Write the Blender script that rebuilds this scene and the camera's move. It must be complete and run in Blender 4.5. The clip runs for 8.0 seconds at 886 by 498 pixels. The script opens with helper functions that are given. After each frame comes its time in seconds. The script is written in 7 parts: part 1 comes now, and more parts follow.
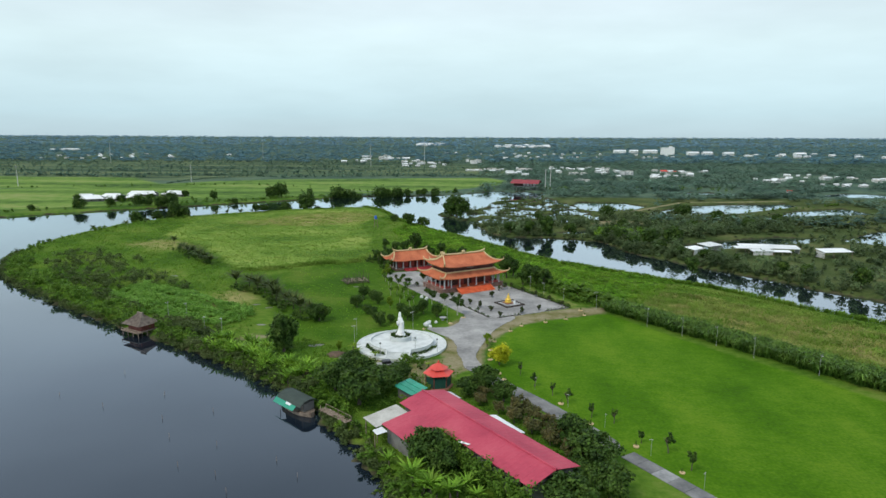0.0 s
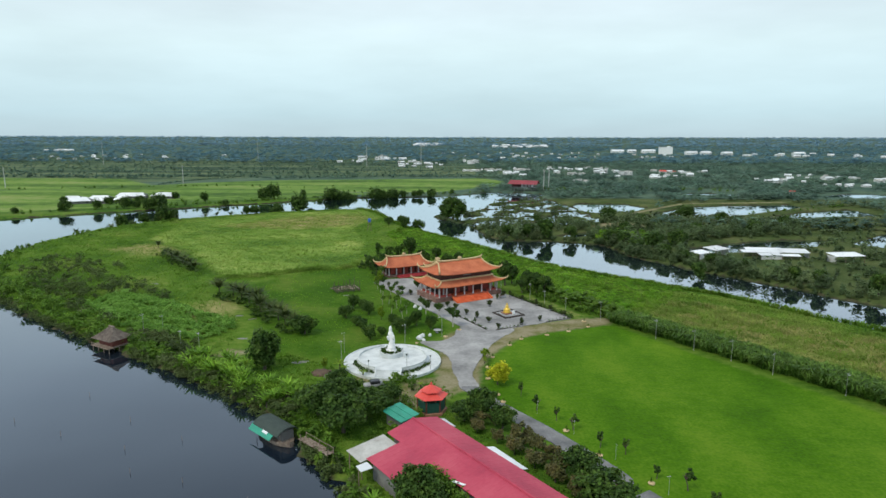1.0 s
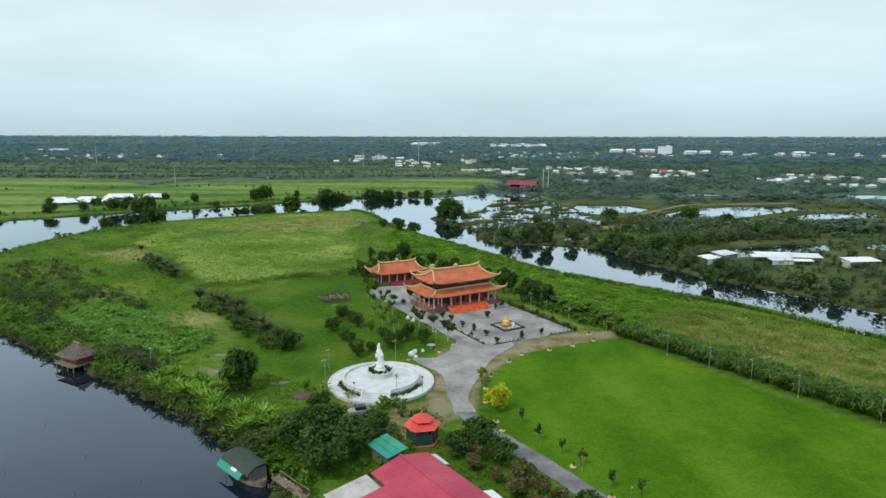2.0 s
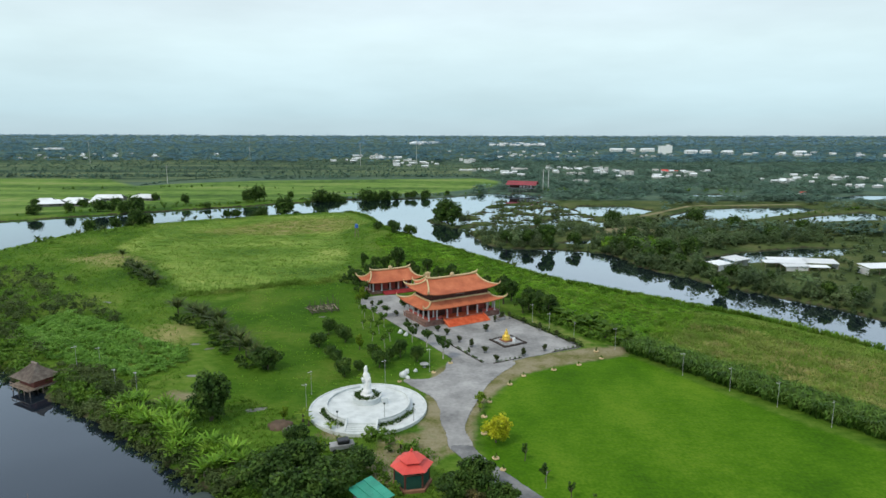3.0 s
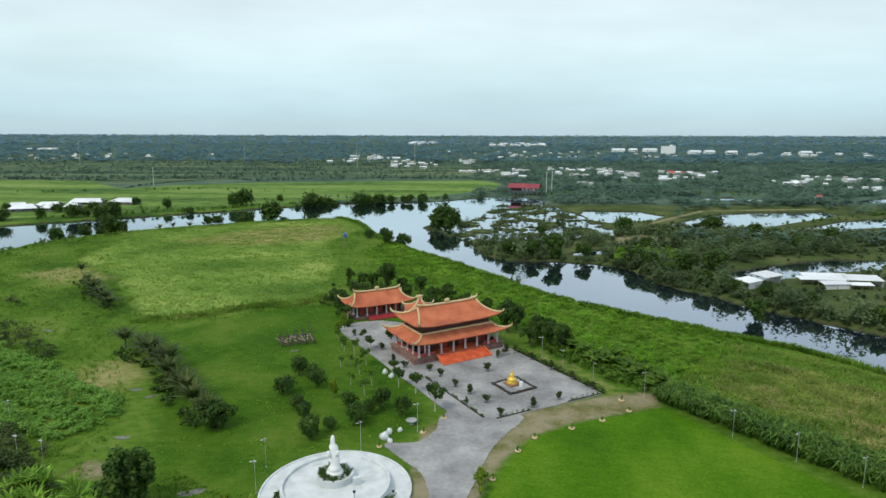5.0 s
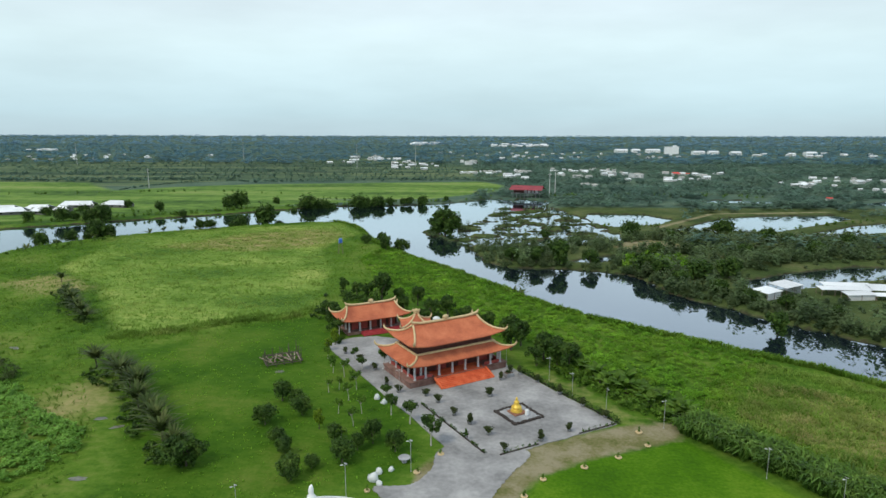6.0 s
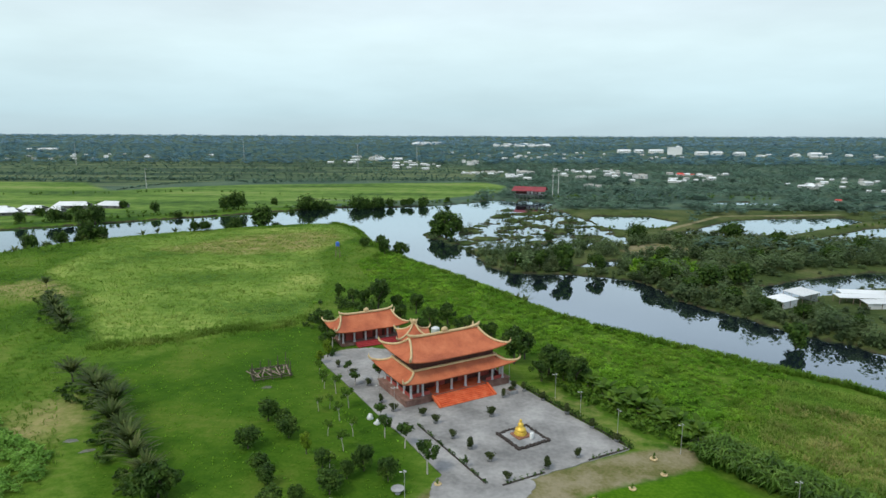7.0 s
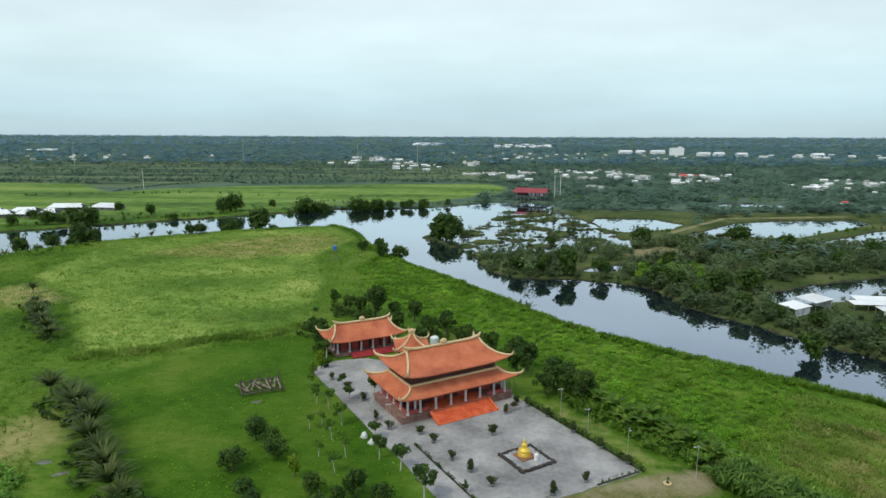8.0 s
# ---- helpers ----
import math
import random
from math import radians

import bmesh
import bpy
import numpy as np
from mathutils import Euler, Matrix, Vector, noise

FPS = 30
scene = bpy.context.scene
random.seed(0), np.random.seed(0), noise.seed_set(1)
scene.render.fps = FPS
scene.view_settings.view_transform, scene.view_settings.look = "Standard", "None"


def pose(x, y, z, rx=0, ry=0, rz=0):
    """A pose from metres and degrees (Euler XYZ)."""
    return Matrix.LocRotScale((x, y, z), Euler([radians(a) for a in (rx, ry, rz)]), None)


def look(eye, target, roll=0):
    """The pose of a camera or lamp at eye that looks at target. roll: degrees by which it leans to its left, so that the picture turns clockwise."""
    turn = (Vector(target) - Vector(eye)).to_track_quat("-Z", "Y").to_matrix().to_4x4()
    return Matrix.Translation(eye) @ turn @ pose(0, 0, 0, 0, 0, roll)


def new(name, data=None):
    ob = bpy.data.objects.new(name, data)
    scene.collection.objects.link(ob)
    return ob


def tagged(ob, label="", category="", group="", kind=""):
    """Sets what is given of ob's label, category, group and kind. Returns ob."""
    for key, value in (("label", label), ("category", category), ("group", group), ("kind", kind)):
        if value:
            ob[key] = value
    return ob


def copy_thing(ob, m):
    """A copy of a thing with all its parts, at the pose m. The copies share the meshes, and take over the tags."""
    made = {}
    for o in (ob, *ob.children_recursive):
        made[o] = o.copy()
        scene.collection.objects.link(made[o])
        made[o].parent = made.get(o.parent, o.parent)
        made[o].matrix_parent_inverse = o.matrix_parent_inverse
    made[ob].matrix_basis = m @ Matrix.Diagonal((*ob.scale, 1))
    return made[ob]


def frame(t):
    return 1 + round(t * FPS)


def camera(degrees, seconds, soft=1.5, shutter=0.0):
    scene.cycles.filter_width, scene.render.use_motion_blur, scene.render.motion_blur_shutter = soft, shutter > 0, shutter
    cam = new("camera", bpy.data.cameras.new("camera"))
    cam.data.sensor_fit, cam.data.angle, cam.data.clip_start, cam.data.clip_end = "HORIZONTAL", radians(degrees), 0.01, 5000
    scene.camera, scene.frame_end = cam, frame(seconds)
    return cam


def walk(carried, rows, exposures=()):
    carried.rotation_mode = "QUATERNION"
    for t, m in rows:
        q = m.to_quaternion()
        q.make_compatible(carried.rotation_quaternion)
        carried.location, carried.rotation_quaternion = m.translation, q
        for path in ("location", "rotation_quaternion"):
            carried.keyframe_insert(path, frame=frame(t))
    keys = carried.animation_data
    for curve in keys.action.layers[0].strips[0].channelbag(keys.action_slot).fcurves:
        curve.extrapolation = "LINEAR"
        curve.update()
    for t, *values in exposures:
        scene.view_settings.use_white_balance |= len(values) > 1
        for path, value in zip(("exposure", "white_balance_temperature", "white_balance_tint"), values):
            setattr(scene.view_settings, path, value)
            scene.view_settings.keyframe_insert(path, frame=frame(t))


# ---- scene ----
cam = camera(71.0, 8.0)
PATH = [
    (0, (-0.12, 1.502, 43.464), (-0.192, 3.467, 43.101), 0.2),
    (0.5, (0.007, 6.22, 43.445), (-0.061, 8.186, 43.082), 0.1),
    (1, (0.254, 11.166, 43.435), (0.19, 13.131, 43.072), 0.1),
    (1.5, (0.529, 16.332, 43.413), (0.468, 18.298, 43.049), 0.1),
    (3, (1.275, 32.583, 43.514), (1.22, 34.548, 43.146), 0.1),
    (3.5, (1.447, 38.272, 43.587), (1.394, 40.237, 43.218), 0.1),
    (4, (1.569, 43.968, 43.621), (1.517, 45.933, 43.252), 0.0),
    (4.5, (1.739, 49.731, 43.671), (1.686, 51.696, 43.302), 0.1),
    (6, (2.275, 66.06, 43.97), (2.215, 68.025, 43.603), 0.1),
    (6.5, (2.455, 70.396, 44.004), (2.39, 72.361, 43.637), 0.2),
    (7, (2.56, 73.653, 43.951), (2.494, 75.617, 43.584), 0.2),
    (7.5, (2.634, 76.591, 43.946), (2.566, 78.556, 43.58), 0.2),
    (8, (2.689, 79.499, 43.964), (2.62, 81.464, 43.599), 0.2),
]
walk(cam, [(t, look(e, g, r)) for t, e, g, r in PATH])

# ---- world, sun ----
SUN_EL, SUN_AZ = radians(52), radians(-135)
world = bpy.data.worlds.new("overcast_sky")
scene.world = world
world.use_nodes = True
wn, wl = world.node_tree.nodes, world.node_tree.links
wn.clear()
w_out = wn.new("ShaderNodeOutputWorld")
w_bg = wn.new("ShaderNodeBackground")
w_sky = wn.new("ShaderNodeTexSky")
w_sky.sky_type, w_sky.sun_disc = "NISHITA", False
w_sky.sun_elevation, w_sky.sun_rotation = SUN_EL, SUN_AZ
w_dim = wn.new("ShaderNodeVectorMath")
w_dim.operation = "SCALE"
w_dim.inputs["Scale"].default_value = 0.10
w_co = wn.new("ShaderNodeTexCoord")
w_sep = wn.new("ShaderNodeSeparateXYZ")
w_ramp = wn.new("ShaderNodeValToRGB")
els = w_ramp.color_ramp.elements
els[0].position, els[0].color = 0.0, (0.56, 0.74, 0.82, 1)
els[1].position, els[1].color = 1.0, (0.74, 0.82, 0.90, 1)
for p, c in ((0.03, (0.59, 0.81, 0.90, 1)), (0.13, (0.78, 0.97, 1.01, 1)), (0.22, (0.82, 0.95, 1.01, 1)), (0.34, (0.76, 0.90, 1.03, 1)), (0.6, (0.72, 0.84, 0.98, 1))):
    e = els.new(p)
    e.color = c
w_map = wn.new("ShaderNodeMapping")
w_map.inputs["Scale"].default_value = (1.6, 1.6, 7.0)
w_noise = wn.new("ShaderNodeTexNoise")
w_noise.inputs["Scale"].default_value = 1.3
w_noise.inputs["Detail"].default_value = 5
w_noise.inputs["Roughness"].default_value = 0.55
w_cl = wn.new("ShaderNodeMapRange")
w_cl.inputs["From Min"].default_value, w_cl.inputs["From Max"].default_value = 0.35, 0.7
w_cl.inputs["To Min"].default_value, w_cl.inputs["To Max"].default_value = 0.93, 1.10
w_cs = wn.new("ShaderNodeVectorMath")
w_cs.operation = "SCALE"
w_mix = wn.new("ShaderNodeMix")
w_mix.data_type = "RGBA"
w_mix.inputs["Factor"].default_value = 0.88
wl.new(w_co.outputs["Generated"], w_sep.inputs[0])
wl.new(w_sep.outputs["Z"], w_ramp.inputs["Fac"])
wl.new(w_co.outputs["Generated"], w_map.inputs["Vector"])
wl.new(w_map.outputs[0], w_noise.inputs["Vector"])
wl.new(w_noise.outputs["Fac"], w_cl.inputs["Value"])
wl.new(w_ramp.outputs["Color"], w_cs.inputs[0])
wl.new(w_cl.outputs["Result"], w_cs.inputs["Scale"])
wl.new(w_sky.outputs["Color"], w_dim.inputs[0])
wl.new(w_dim.outputs[0], w_mix.inputs["A"])
wl.new(w_cs.outputs[0], w_mix.inputs["B"])
wl.new(w_mix.outputs["Result"], w_bg.inputs["Color"])
wl.new(w_bg.outputs[0], w_out.inputs["Surface"])

sun = new("sun", bpy.data.lights.new("sun", "SUN"))
sun.data.energy, sun.data.angle, sun.data.color = 1.75, radians(16), (1.0, 0.91, 0.74)
sun.matrix_world = look((0, 0, 0), (math.sin(SUN_AZ) * -math.cos(SUN_EL), -math.cos(SUN_AZ) * math.cos(SUN_EL), -math.sin(SUN_EL)))


# ---- materials ----
def material(name, colors, scale=1.0, rough=0.8, metal=0.0, bump=0.0, bump_scale=None, per="", spread=0.0, detail=4.0, stretch=None, spec=0.4, trans=0.0, tint=False):
    """Colours mixed by two noises of real-world size, with relief. per: 'island' or 'object' varies the brightness piece by piece, tint plant by plant."""
    m = bpy.data.materials.new(name)
    m.use_nodes = True
    n, l = m.node_tree.nodes, m.node_tree.links
    b = n["Principled BSDF"]
    b.inputs["Roughness"].default_value, b.inputs["Metallic"].default_value = rough, metal
    b.inputs["Specular IOR Level"].default_value = spec
    co = n.new("ShaderNodeNewGeometry")
    vec = co.outputs["Position"]
    if stretch:
        mp = n.new("ShaderNodeMapping")
        mp.inputs["Scale"].default_value = stretch
        l.new(vec, mp.inputs["Vector"])
        vec = mp.outputs[0]
    a = n.new("ShaderNodeTexNoise")
    a.inputs["Scale"].default_value, a.inputs["Detail"].default_value = scale, detail
    l.new(vec, a.inputs["Vector"])
    a2 = n.new("ShaderNodeTexNoise")
    a2.inputs["Scale"].default_value, a2.inputs["Detail"].default_value = scale * 9, 3
    l.new(vec, a2.inputs["Vector"])
    mx = n.new("ShaderNodeMath")
    mx.operation = "MULTIPLY_ADD"
    mx.inputs[1].default_value = 0.35
    l.new(a2.outputs["Fac"], mx.inputs[0])
    l.new(a.outputs["Fac"], mx.inputs[2])
    r = n.new("ShaderNodeValToRGB")
    e = r.color_ramp.elements
    k = len(colors)
    while len(e) < k:
        e.new(0.5)
    for i, c in enumerate(colors):
        e[i].position, e[i].color = 0.45 + 0.45 * i / max(1, k - 1), (*c, 1)
    l.new(mx.outputs[0], r.inputs["Fac"])
    out = r.outputs["Color"]
    if per:
        if per == "island":
            src = co.outputs["Random Per Island"]
        else:
            src = n.new("ShaderNodeObjectInfo").outputs["Random"]
        h = n.new("ShaderNodeHueSaturation")
        mr = n.new("ShaderNodeMapRange")
        mr.inputs["To Min"].default_value, mr.inputs["To Max"].default_value = 1 - spread, 1 + spread
        l.new(src, mr.inputs["Value"])
        l.new(mr.outputs["Result"], h.inputs["Value"])
        l.new(out, h.inputs["Color"])
        out = h.outputs["Color"]
    if tint:
        ta = n.new("ShaderNodeAttribute")
        ta.attribute_name = "tint"
        tm = n.new("ShaderNodeVectorMath")
        tm.operation = "SCALE"
        l.new(out, tm.inputs[0])
        l.new(ta.outputs["Fac"], tm.inputs["Scale"])
        out = tm.outputs[0]
    l.new(out, b.inputs["Base Color"])
    if bump:
        bp = n.new("ShaderNodeBump")
        bp.inputs["Strength"].default_value = 1.0
        bp.inputs["Distance"].default_value = bump
        bn = n.new("ShaderNodeTexNoise")
        bn.inputs["Scale"].default_value, bn.inputs["Detail"].default_value = bump_scale or scale * 6, 4
        l.new(vec, bn.inputs["Vector"])
        l.new(bn.outputs["Fac"], bp.inputs["Height"])
        l.new(bp.outputs[0], b.inputs["Normal"])
    if trans:
        t = n.new("ShaderNodeBsdfTranslucent")
        l.new(out, t.inputs["Color"])
        ms = n.new("ShaderNodeMixShader")
        ms.inputs["Fac"].default_value = trans
        l.new(b.outputs[0], ms.inputs[1])
        l.new(t.outputs[0], ms.inputs[2])
        l.new(ms.outputs[0], n["Material Output"].inputs["Surface"])
    return m


def ground_material():
    m = bpy.data.materials.new("grassland")
    m.use_nodes = True
    n, l = m.node_tree.nodes, m.node_tree.links
    b = n["Principled BSDF"]
    b.inputs["Roughness"].default_value = 0.9
    b.inputs["Specular IOR Level"].default_value = 0.04
    pos = n.new("ShaderNodeNewGeometry").outputs["Position"]

    def tex(scale, detail=4.0, stretch=None, turn=-40):
        v = pos
        if stretch:
            mp = n.new("ShaderNodeMapping")
            mp.inputs["Scale"].default_value = stretch
            mp.inputs["Rotation"].default_value = (0, 0, radians(turn))
            l.new(v, mp.inputs["Vector"])
            v = mp.outputs[0]
        t = n.new("ShaderNodeTexNoise")
        t.inputs["Scale"].default_value, t.inputs["Detail"].default_value = scale, detail
        l.new(v, t.inputs["Vector"])
        return t.outputs["Fac"]

    def ramp(fac, stops):
        r = n.new("ShaderNodeValToRGB")
        e = r.color_ramp.elements
        while len(e) < len(stops):
            e.new(0.5)
        for i, (p, c) in enumerate(stops):
            e[i].position, e[i].color = p / 1.4, (*c, 1)
        k = n.new("ShaderNodeMath")
        k.operation = "DIVIDE"
        k.inputs[1].default_value = 1.4
        l.new(fac, k.inputs[0])
        l.new(k.outputs[0], r.inputs["Fac"])
        return r.outputs["Color"]

    def both(f1, f2, k):
        x = n.new("ShaderNodeMath")
        x.operation = "MULTIPLY_ADD"
        x.inputs[1].default_value = k
        l.new(f2, x.inputs[0])
        l.new(f1, x.inputs[2])
        return x.outputs[0]

    def mix(fac, c1, c2):
        x = n.new("ShaderNodeMix")
        x.data_type = "RGBA"
        l.new(fac, x.inputs["Factor"])
        l.new(c1, x.inputs["A"])
        l.new(c2, x.inputs["B"])
        return x.outputs["Result"]

    def mask(name, edge=0.35):
        a = n.new("ShaderNodeAttribute")
        a.attribute_name = name
        s = n.new("ShaderNodeMath")
        s.operation = "MULTIPLY_ADD"
        s.inputs[1].default_value = edge
        l.new(tex(0.6, 4), s.inputs[0])
        l.new(a.outputs["Fac"], s.inputs[2])
        r = n.new("ShaderNodeMapRange")
        r.inputs["From Min"].default_value, r.inputs["From Max"].default_value = 0.5 + edge / 2 - 0.18, 0.5 + edge / 2 + 0.18
        l.new(s.outputs[0], r.inputs["Value"])
        return r.outputs["Result"]

    grain = tex(2.2, 5)
    tuft = tex(0.55, 5, (0.8, 1.3, 1), 12)
    base = ramp(both(both(tex(0.045, 6), tuft, 0.55), grain, 0.25), [(0.70, (0.032, 0.080, 0.010)), (0.83, (0.058, 0.128, 0.013)), (0.96, (0.090, 0.168, 0.020)), (1.12, (0.145, 0.200, 0.040))])
    lawn = ramp(both(both(tex(0.085, 6, (1.0, 0.6, 1), 25), tuft, 0.35), grain, 0.6), [(0.72, (0.037, 0.104, 0.005)), (0.92, (0.058, 0.147, 0.006)), (1.06, (0.082, 0.177, 0.010)), (1.25, (0.119, 0.211, 0.016))])
    field = ramp(both(both(tex(0.032, 6), tuft, 0.55), grain, 0.3), [(0.70, (0.050, 0.114, 0.018)), (0.86, (0.109, 0.199, 0.032)), (1.0, (0.188, 0.282, 0.056)), (1.15, (0.300, 0.352, 0.098))])
    dry = ramp(both(both(tex(0.12, 5), tuft, 0.4), grain, 0.4), [(0.60, (0.131, 0.188, 0.043)), (0.82, (0.219, 0.237, 0.073)), (1.05, (0.325, 0.281, 0.131))])
    soil = ramp(both(both(tex(0.25, 5), tuft, 0.2), grain, 0.4), [(0.55, (0.085, 0.105, 0.026)), (0.70, (0.160, 0.155, 0.066)), (0.92, (0.255, 0.230, 0.145))])
    # far woodland floor, its green shifted to blue to stand in for haze
    wood = ramp(both(tex(0.02, 6), tex(0.2, 4), 0.5), [(0.5, (0.040, 0.074, 0.058)), (0.70, (0.062, 0.110, 0.082)), (0.88, (0.098, 0.148, 0.096))])
    paddy = ramp(both(both(tex(0.02, 5, (0.35, 1.6, 1), 6), tex(0.12, 5), 0.5), tex(0.6, 4), 0.25), [(0.66, (0.040, 0.085, 0.023)), (0.80, (0.087, 0.164, 0.033)), (0.94, (0.146, 0.241, 0.052)), (1.1, (0.231, 0.271, 0.095))])
    # strip fields, with the same haze blue mixed into the colours
    strips = ramp(both(tex(0.05, 3, (0.05, 1.0, 1), 4), tex(0.03, 5), 0.5), [(0.60, (0.030, 0.058, 0.040)), (0.70, (0.058, 0.098, 0.056)), (0.80, (0.090, 0.136, 0.068)), (0.92, (0.135, 0.170, 0.086))])
    marsh = ramp(both(both(tex(0.05, 5), tuft, 0.4), grain, 0.3), [(0.60, (0.030, 0.050, 0.017)), (0.78, (0.052, 0.080, 0.025)), (0.95, (0.082, 0.108, 0.038)), (1.1, (0.125, 0.130, 0.058))])
    c = mix(mask("marsh", 0.3), base, marsh)
    c = mix(mask("far", 0.2), c, wood)
    c = mix(mask("strips", 0.3), c, strips)
    c = mix(mask("paddy", 0.3), c, paddy)
    c = mix(mask("field"), c, field)
    c = mix(mask("dry", 0.6), c, dry)
    orchard = ramp(both(both(tex(0.07, 6), tuft, 0.4), grain, 0.4), [(0.66, (0.026, 0.074, 0.006)), (0.82, (0.042, 0.106, 0.008)), (0.96, (0.064, 0.134, 0.012)), (1.12, (0.105, 0.160, 0.024))])
    c = mix(mask("orchard", 0.3), c, orchard)
    c = mix(mask("lawn", 0.12), c, lawn)
    c = mix(mask("soil", 0.6), c, soil)
    mud = ramp(both(tex(0.5, 5), grain, 0.4), [(0.5, (0.026, 0.030, 0.016)), (0.7, (0.050, 0.050, 0.028)), (0.9, (0.085, 0.080, 0.048))])
    c = mix(mask("bank", 0.5), c, mud)
    l.new(c, b.inputs["Base Color"])
    bp = n.new("ShaderNodeBump")
    bp.inputs["Distance"].default_value = 0.25
    bp.inputs["Strength"].default_value = 0.8
    l.new(both(tex(1.3, 6), tex(0.3, 4), 1.5), bp.inputs["Height"])
    l.new(bp.outputs[0], b.inputs["Normal"])
    return m


def water_material():
    """Dark peaty water under a mirror that grows with the slant of the view; the mirror is set duller by position in
    the western reach.
    """
    m = bpy.data.materials.new("river_water")
    m.use_nodes = True
    n, l = m.node_tree.nodes, m.node_tree.links
    n.remove(n["Principled BSDF"])
    body = n.new("ShaderNodeBsdfDiffuse")
    body.inputs["Color"].default_value = (0.009, 0.015, 0.024, 1)
    mirror = n.new("ShaderNodeBsdfGlossy")
    mirror.inputs["Color"].default_value = (0.86, 0.93, 1.0, 1)
    mirror.inputs["Roughness"].default_value = 0.02
    pos = n.new("ShaderNodeNewGeometry").outputs["Position"]
    small = n.new("ShaderNodeTexNoise")
    small.inputs["Scale"].default_value, small.inputs["Detail"].default_value = 0.9, 3
    big = n.new("ShaderNodeTexNoise")
    big.inputs["Scale"].default_value = 0.02
    l.new(pos, small.inputs["Vector"])
    l.new(pos, big.inputs["Vector"])

    def math_node(op, a, b, c=None):
        x = n.new("ShaderNodeMath")
        x.operation = op
        for socket, v in zip(x.inputs, (a, b, c)):
            if isinstance(v, (int, float)):
                socket.default_value = v
            elif v is not None:
                l.new(v, socket)
        return x.outputs[0]

    sp = n.new("ShaderNodeSeparateXYZ")
    l.new(pos, sp.inputs[0])
    upstream = math_node("MULTIPLY_ADD", sp.outputs["Y"], 0.5, sp.outputs["X"])
    # exponent chosen by position: weaker reflection in the west, stronger east and upstream
    reach = n.new("ShaderNodeMapRange")
    reach.interpolation_type = "SMOOTHSTEP"
    reach.inputs["From Min"].default_value, reach.inputs["From Max"].default_value = 30, 130
    reach.inputs["To Min"].default_value, reach.inputs["To Max"].default_value = 3.2, 1.95
    l.new(math_node("MULTIPLY_ADD", big.outputs["Fac"], 60, upstream), reach.inputs["Value"])
    facing = n.new("ShaderNodeLayerWeight")
    facing.inputs["Blend"].default_value = 0.5
    mix = n.new("ShaderNodeMixShader")
    l.new(math_node("POWER", facing.outputs["Facing"], reach.outputs["Result"]), mix.inputs["Fac"])
    bp = n.new("ShaderNodeBump")
    bp.inputs["Distance"].default_value = 0.03
    bp.inputs["Strength"].default_value = 0.3
    l.new(math_node("MULTIPLY", small.outputs["Fac"], big.outputs["Fac"]), bp.inputs["Height"])
    l.new(bp.outputs[0], mirror.inputs["Normal"])
    l.new(body.outputs[0], mix.inputs[1])
    l.new(mirror.outputs[0], mix.inputs[2])
    l.new(mix.outputs[0], n["Material Output"].inputs["Surface"])
    return m


GROUND, WATER = ground_material(), water_material()
LEAF_DARK = material("mango_leaves", [(0.024, 0.054, 0.013), (0.050, 0.104, 0.018), (0.092, 0.158, 0.026)], 0.5, 0.55, per="island", spread=0.45, trans=0.3, spec=0.15)
LEAF_MID = material("shrub_leaves", [(0.055, 0.116, 0.017), (0.096, 0.196, 0.022), (0.152, 0.255, 0.035)], 0.4, 0.6, per="island", spread=0.4, trans=0.35, spec=0.15)
LEAF_BRIGHT = material("banana_leaves", [(0.090, 0.200, 0.022), (0.170, 0.335, 0.032), (0.290, 0.450, 0.060)], 0.4, 0.5, per="island", spread=0.45, trans=0.35, spec=0.15)
LEAF_CANE = material("cane_leaves", [(0.050, 0.112, 0.020), (0.100, 0.195, 0.032), (0.195, 0.320, 0.066)], 0.4, 0.55, per="island", spread=0.45, trans=0.35, spec=0.15)
LEAF_PALM = material("palm_leaves", [(0.036, 0.064, 0.018), (0.068, 0.106, 0.028), (0.135, 0.165, 0.050)], 0.4, 0.5, per="island", spread=0.40, trans=0.3, spec=0.15)
# next three: aerial haze put into the leaf colour, bluer and paler with distance
LEAF_FAR_HAZE = material("hazed_woodland_leaves", [(0.072, 0.143, 0.110), (0.112, 0.200, 0.146), (0.157, 0.253, 0.168)], 0.012, 0.7, per="island", spread=0.08, spec=0.15, trans=0.45, tint=True)
LEAF_DISTANT_HAZE = material("hazed_distant_leaves", [(0.074, 0.172, 0.218), (0.100, 0.216, 0.268), (0.136, 0.256, 0.300)], 0.004, 0.8, per="island", spread=0.07, spec=0.15, trans=0.45, tint=True)
LEAF_HORIZON_HAZE = material("hazed_horizon_leaves", [(0.130, 0.250, 0.346), (0.153, 0.283, 0.382), (0.181, 0.314, 0.413)], 0.002, 0.8, per="island", spread=0.06, spec=0.15, trans=0.45, tint=True)
LEAF_BANK = material("mangrove_leaves", [(0.064, 0.109, 0.047), (0.107, 0.164, 0.067), (0.165, 0.223, 0.101)], 0.10, 0.65, per="island", spread=0.16, trans=0.45, spec=0.15, tint=True)
LEAF_YELLOW = material("yellow_blossom", [(0.280, 0.340, 0.015), (0.480, 0.500, 0.022), (0.640, 0.620, 0.045)], 0.8, 0.6, per="island", spread=0.3, trans=0.35, spec=0.15)
LEAF_LIME = material("lime_leaves", [(0.094, 0.160, 0.012), (0.150, 0.250, 0.018), (0.207, 0.300, 0.030)], 0.8, 0.6, per="island", spread=0.35, trans=0.35, spec=0.15)
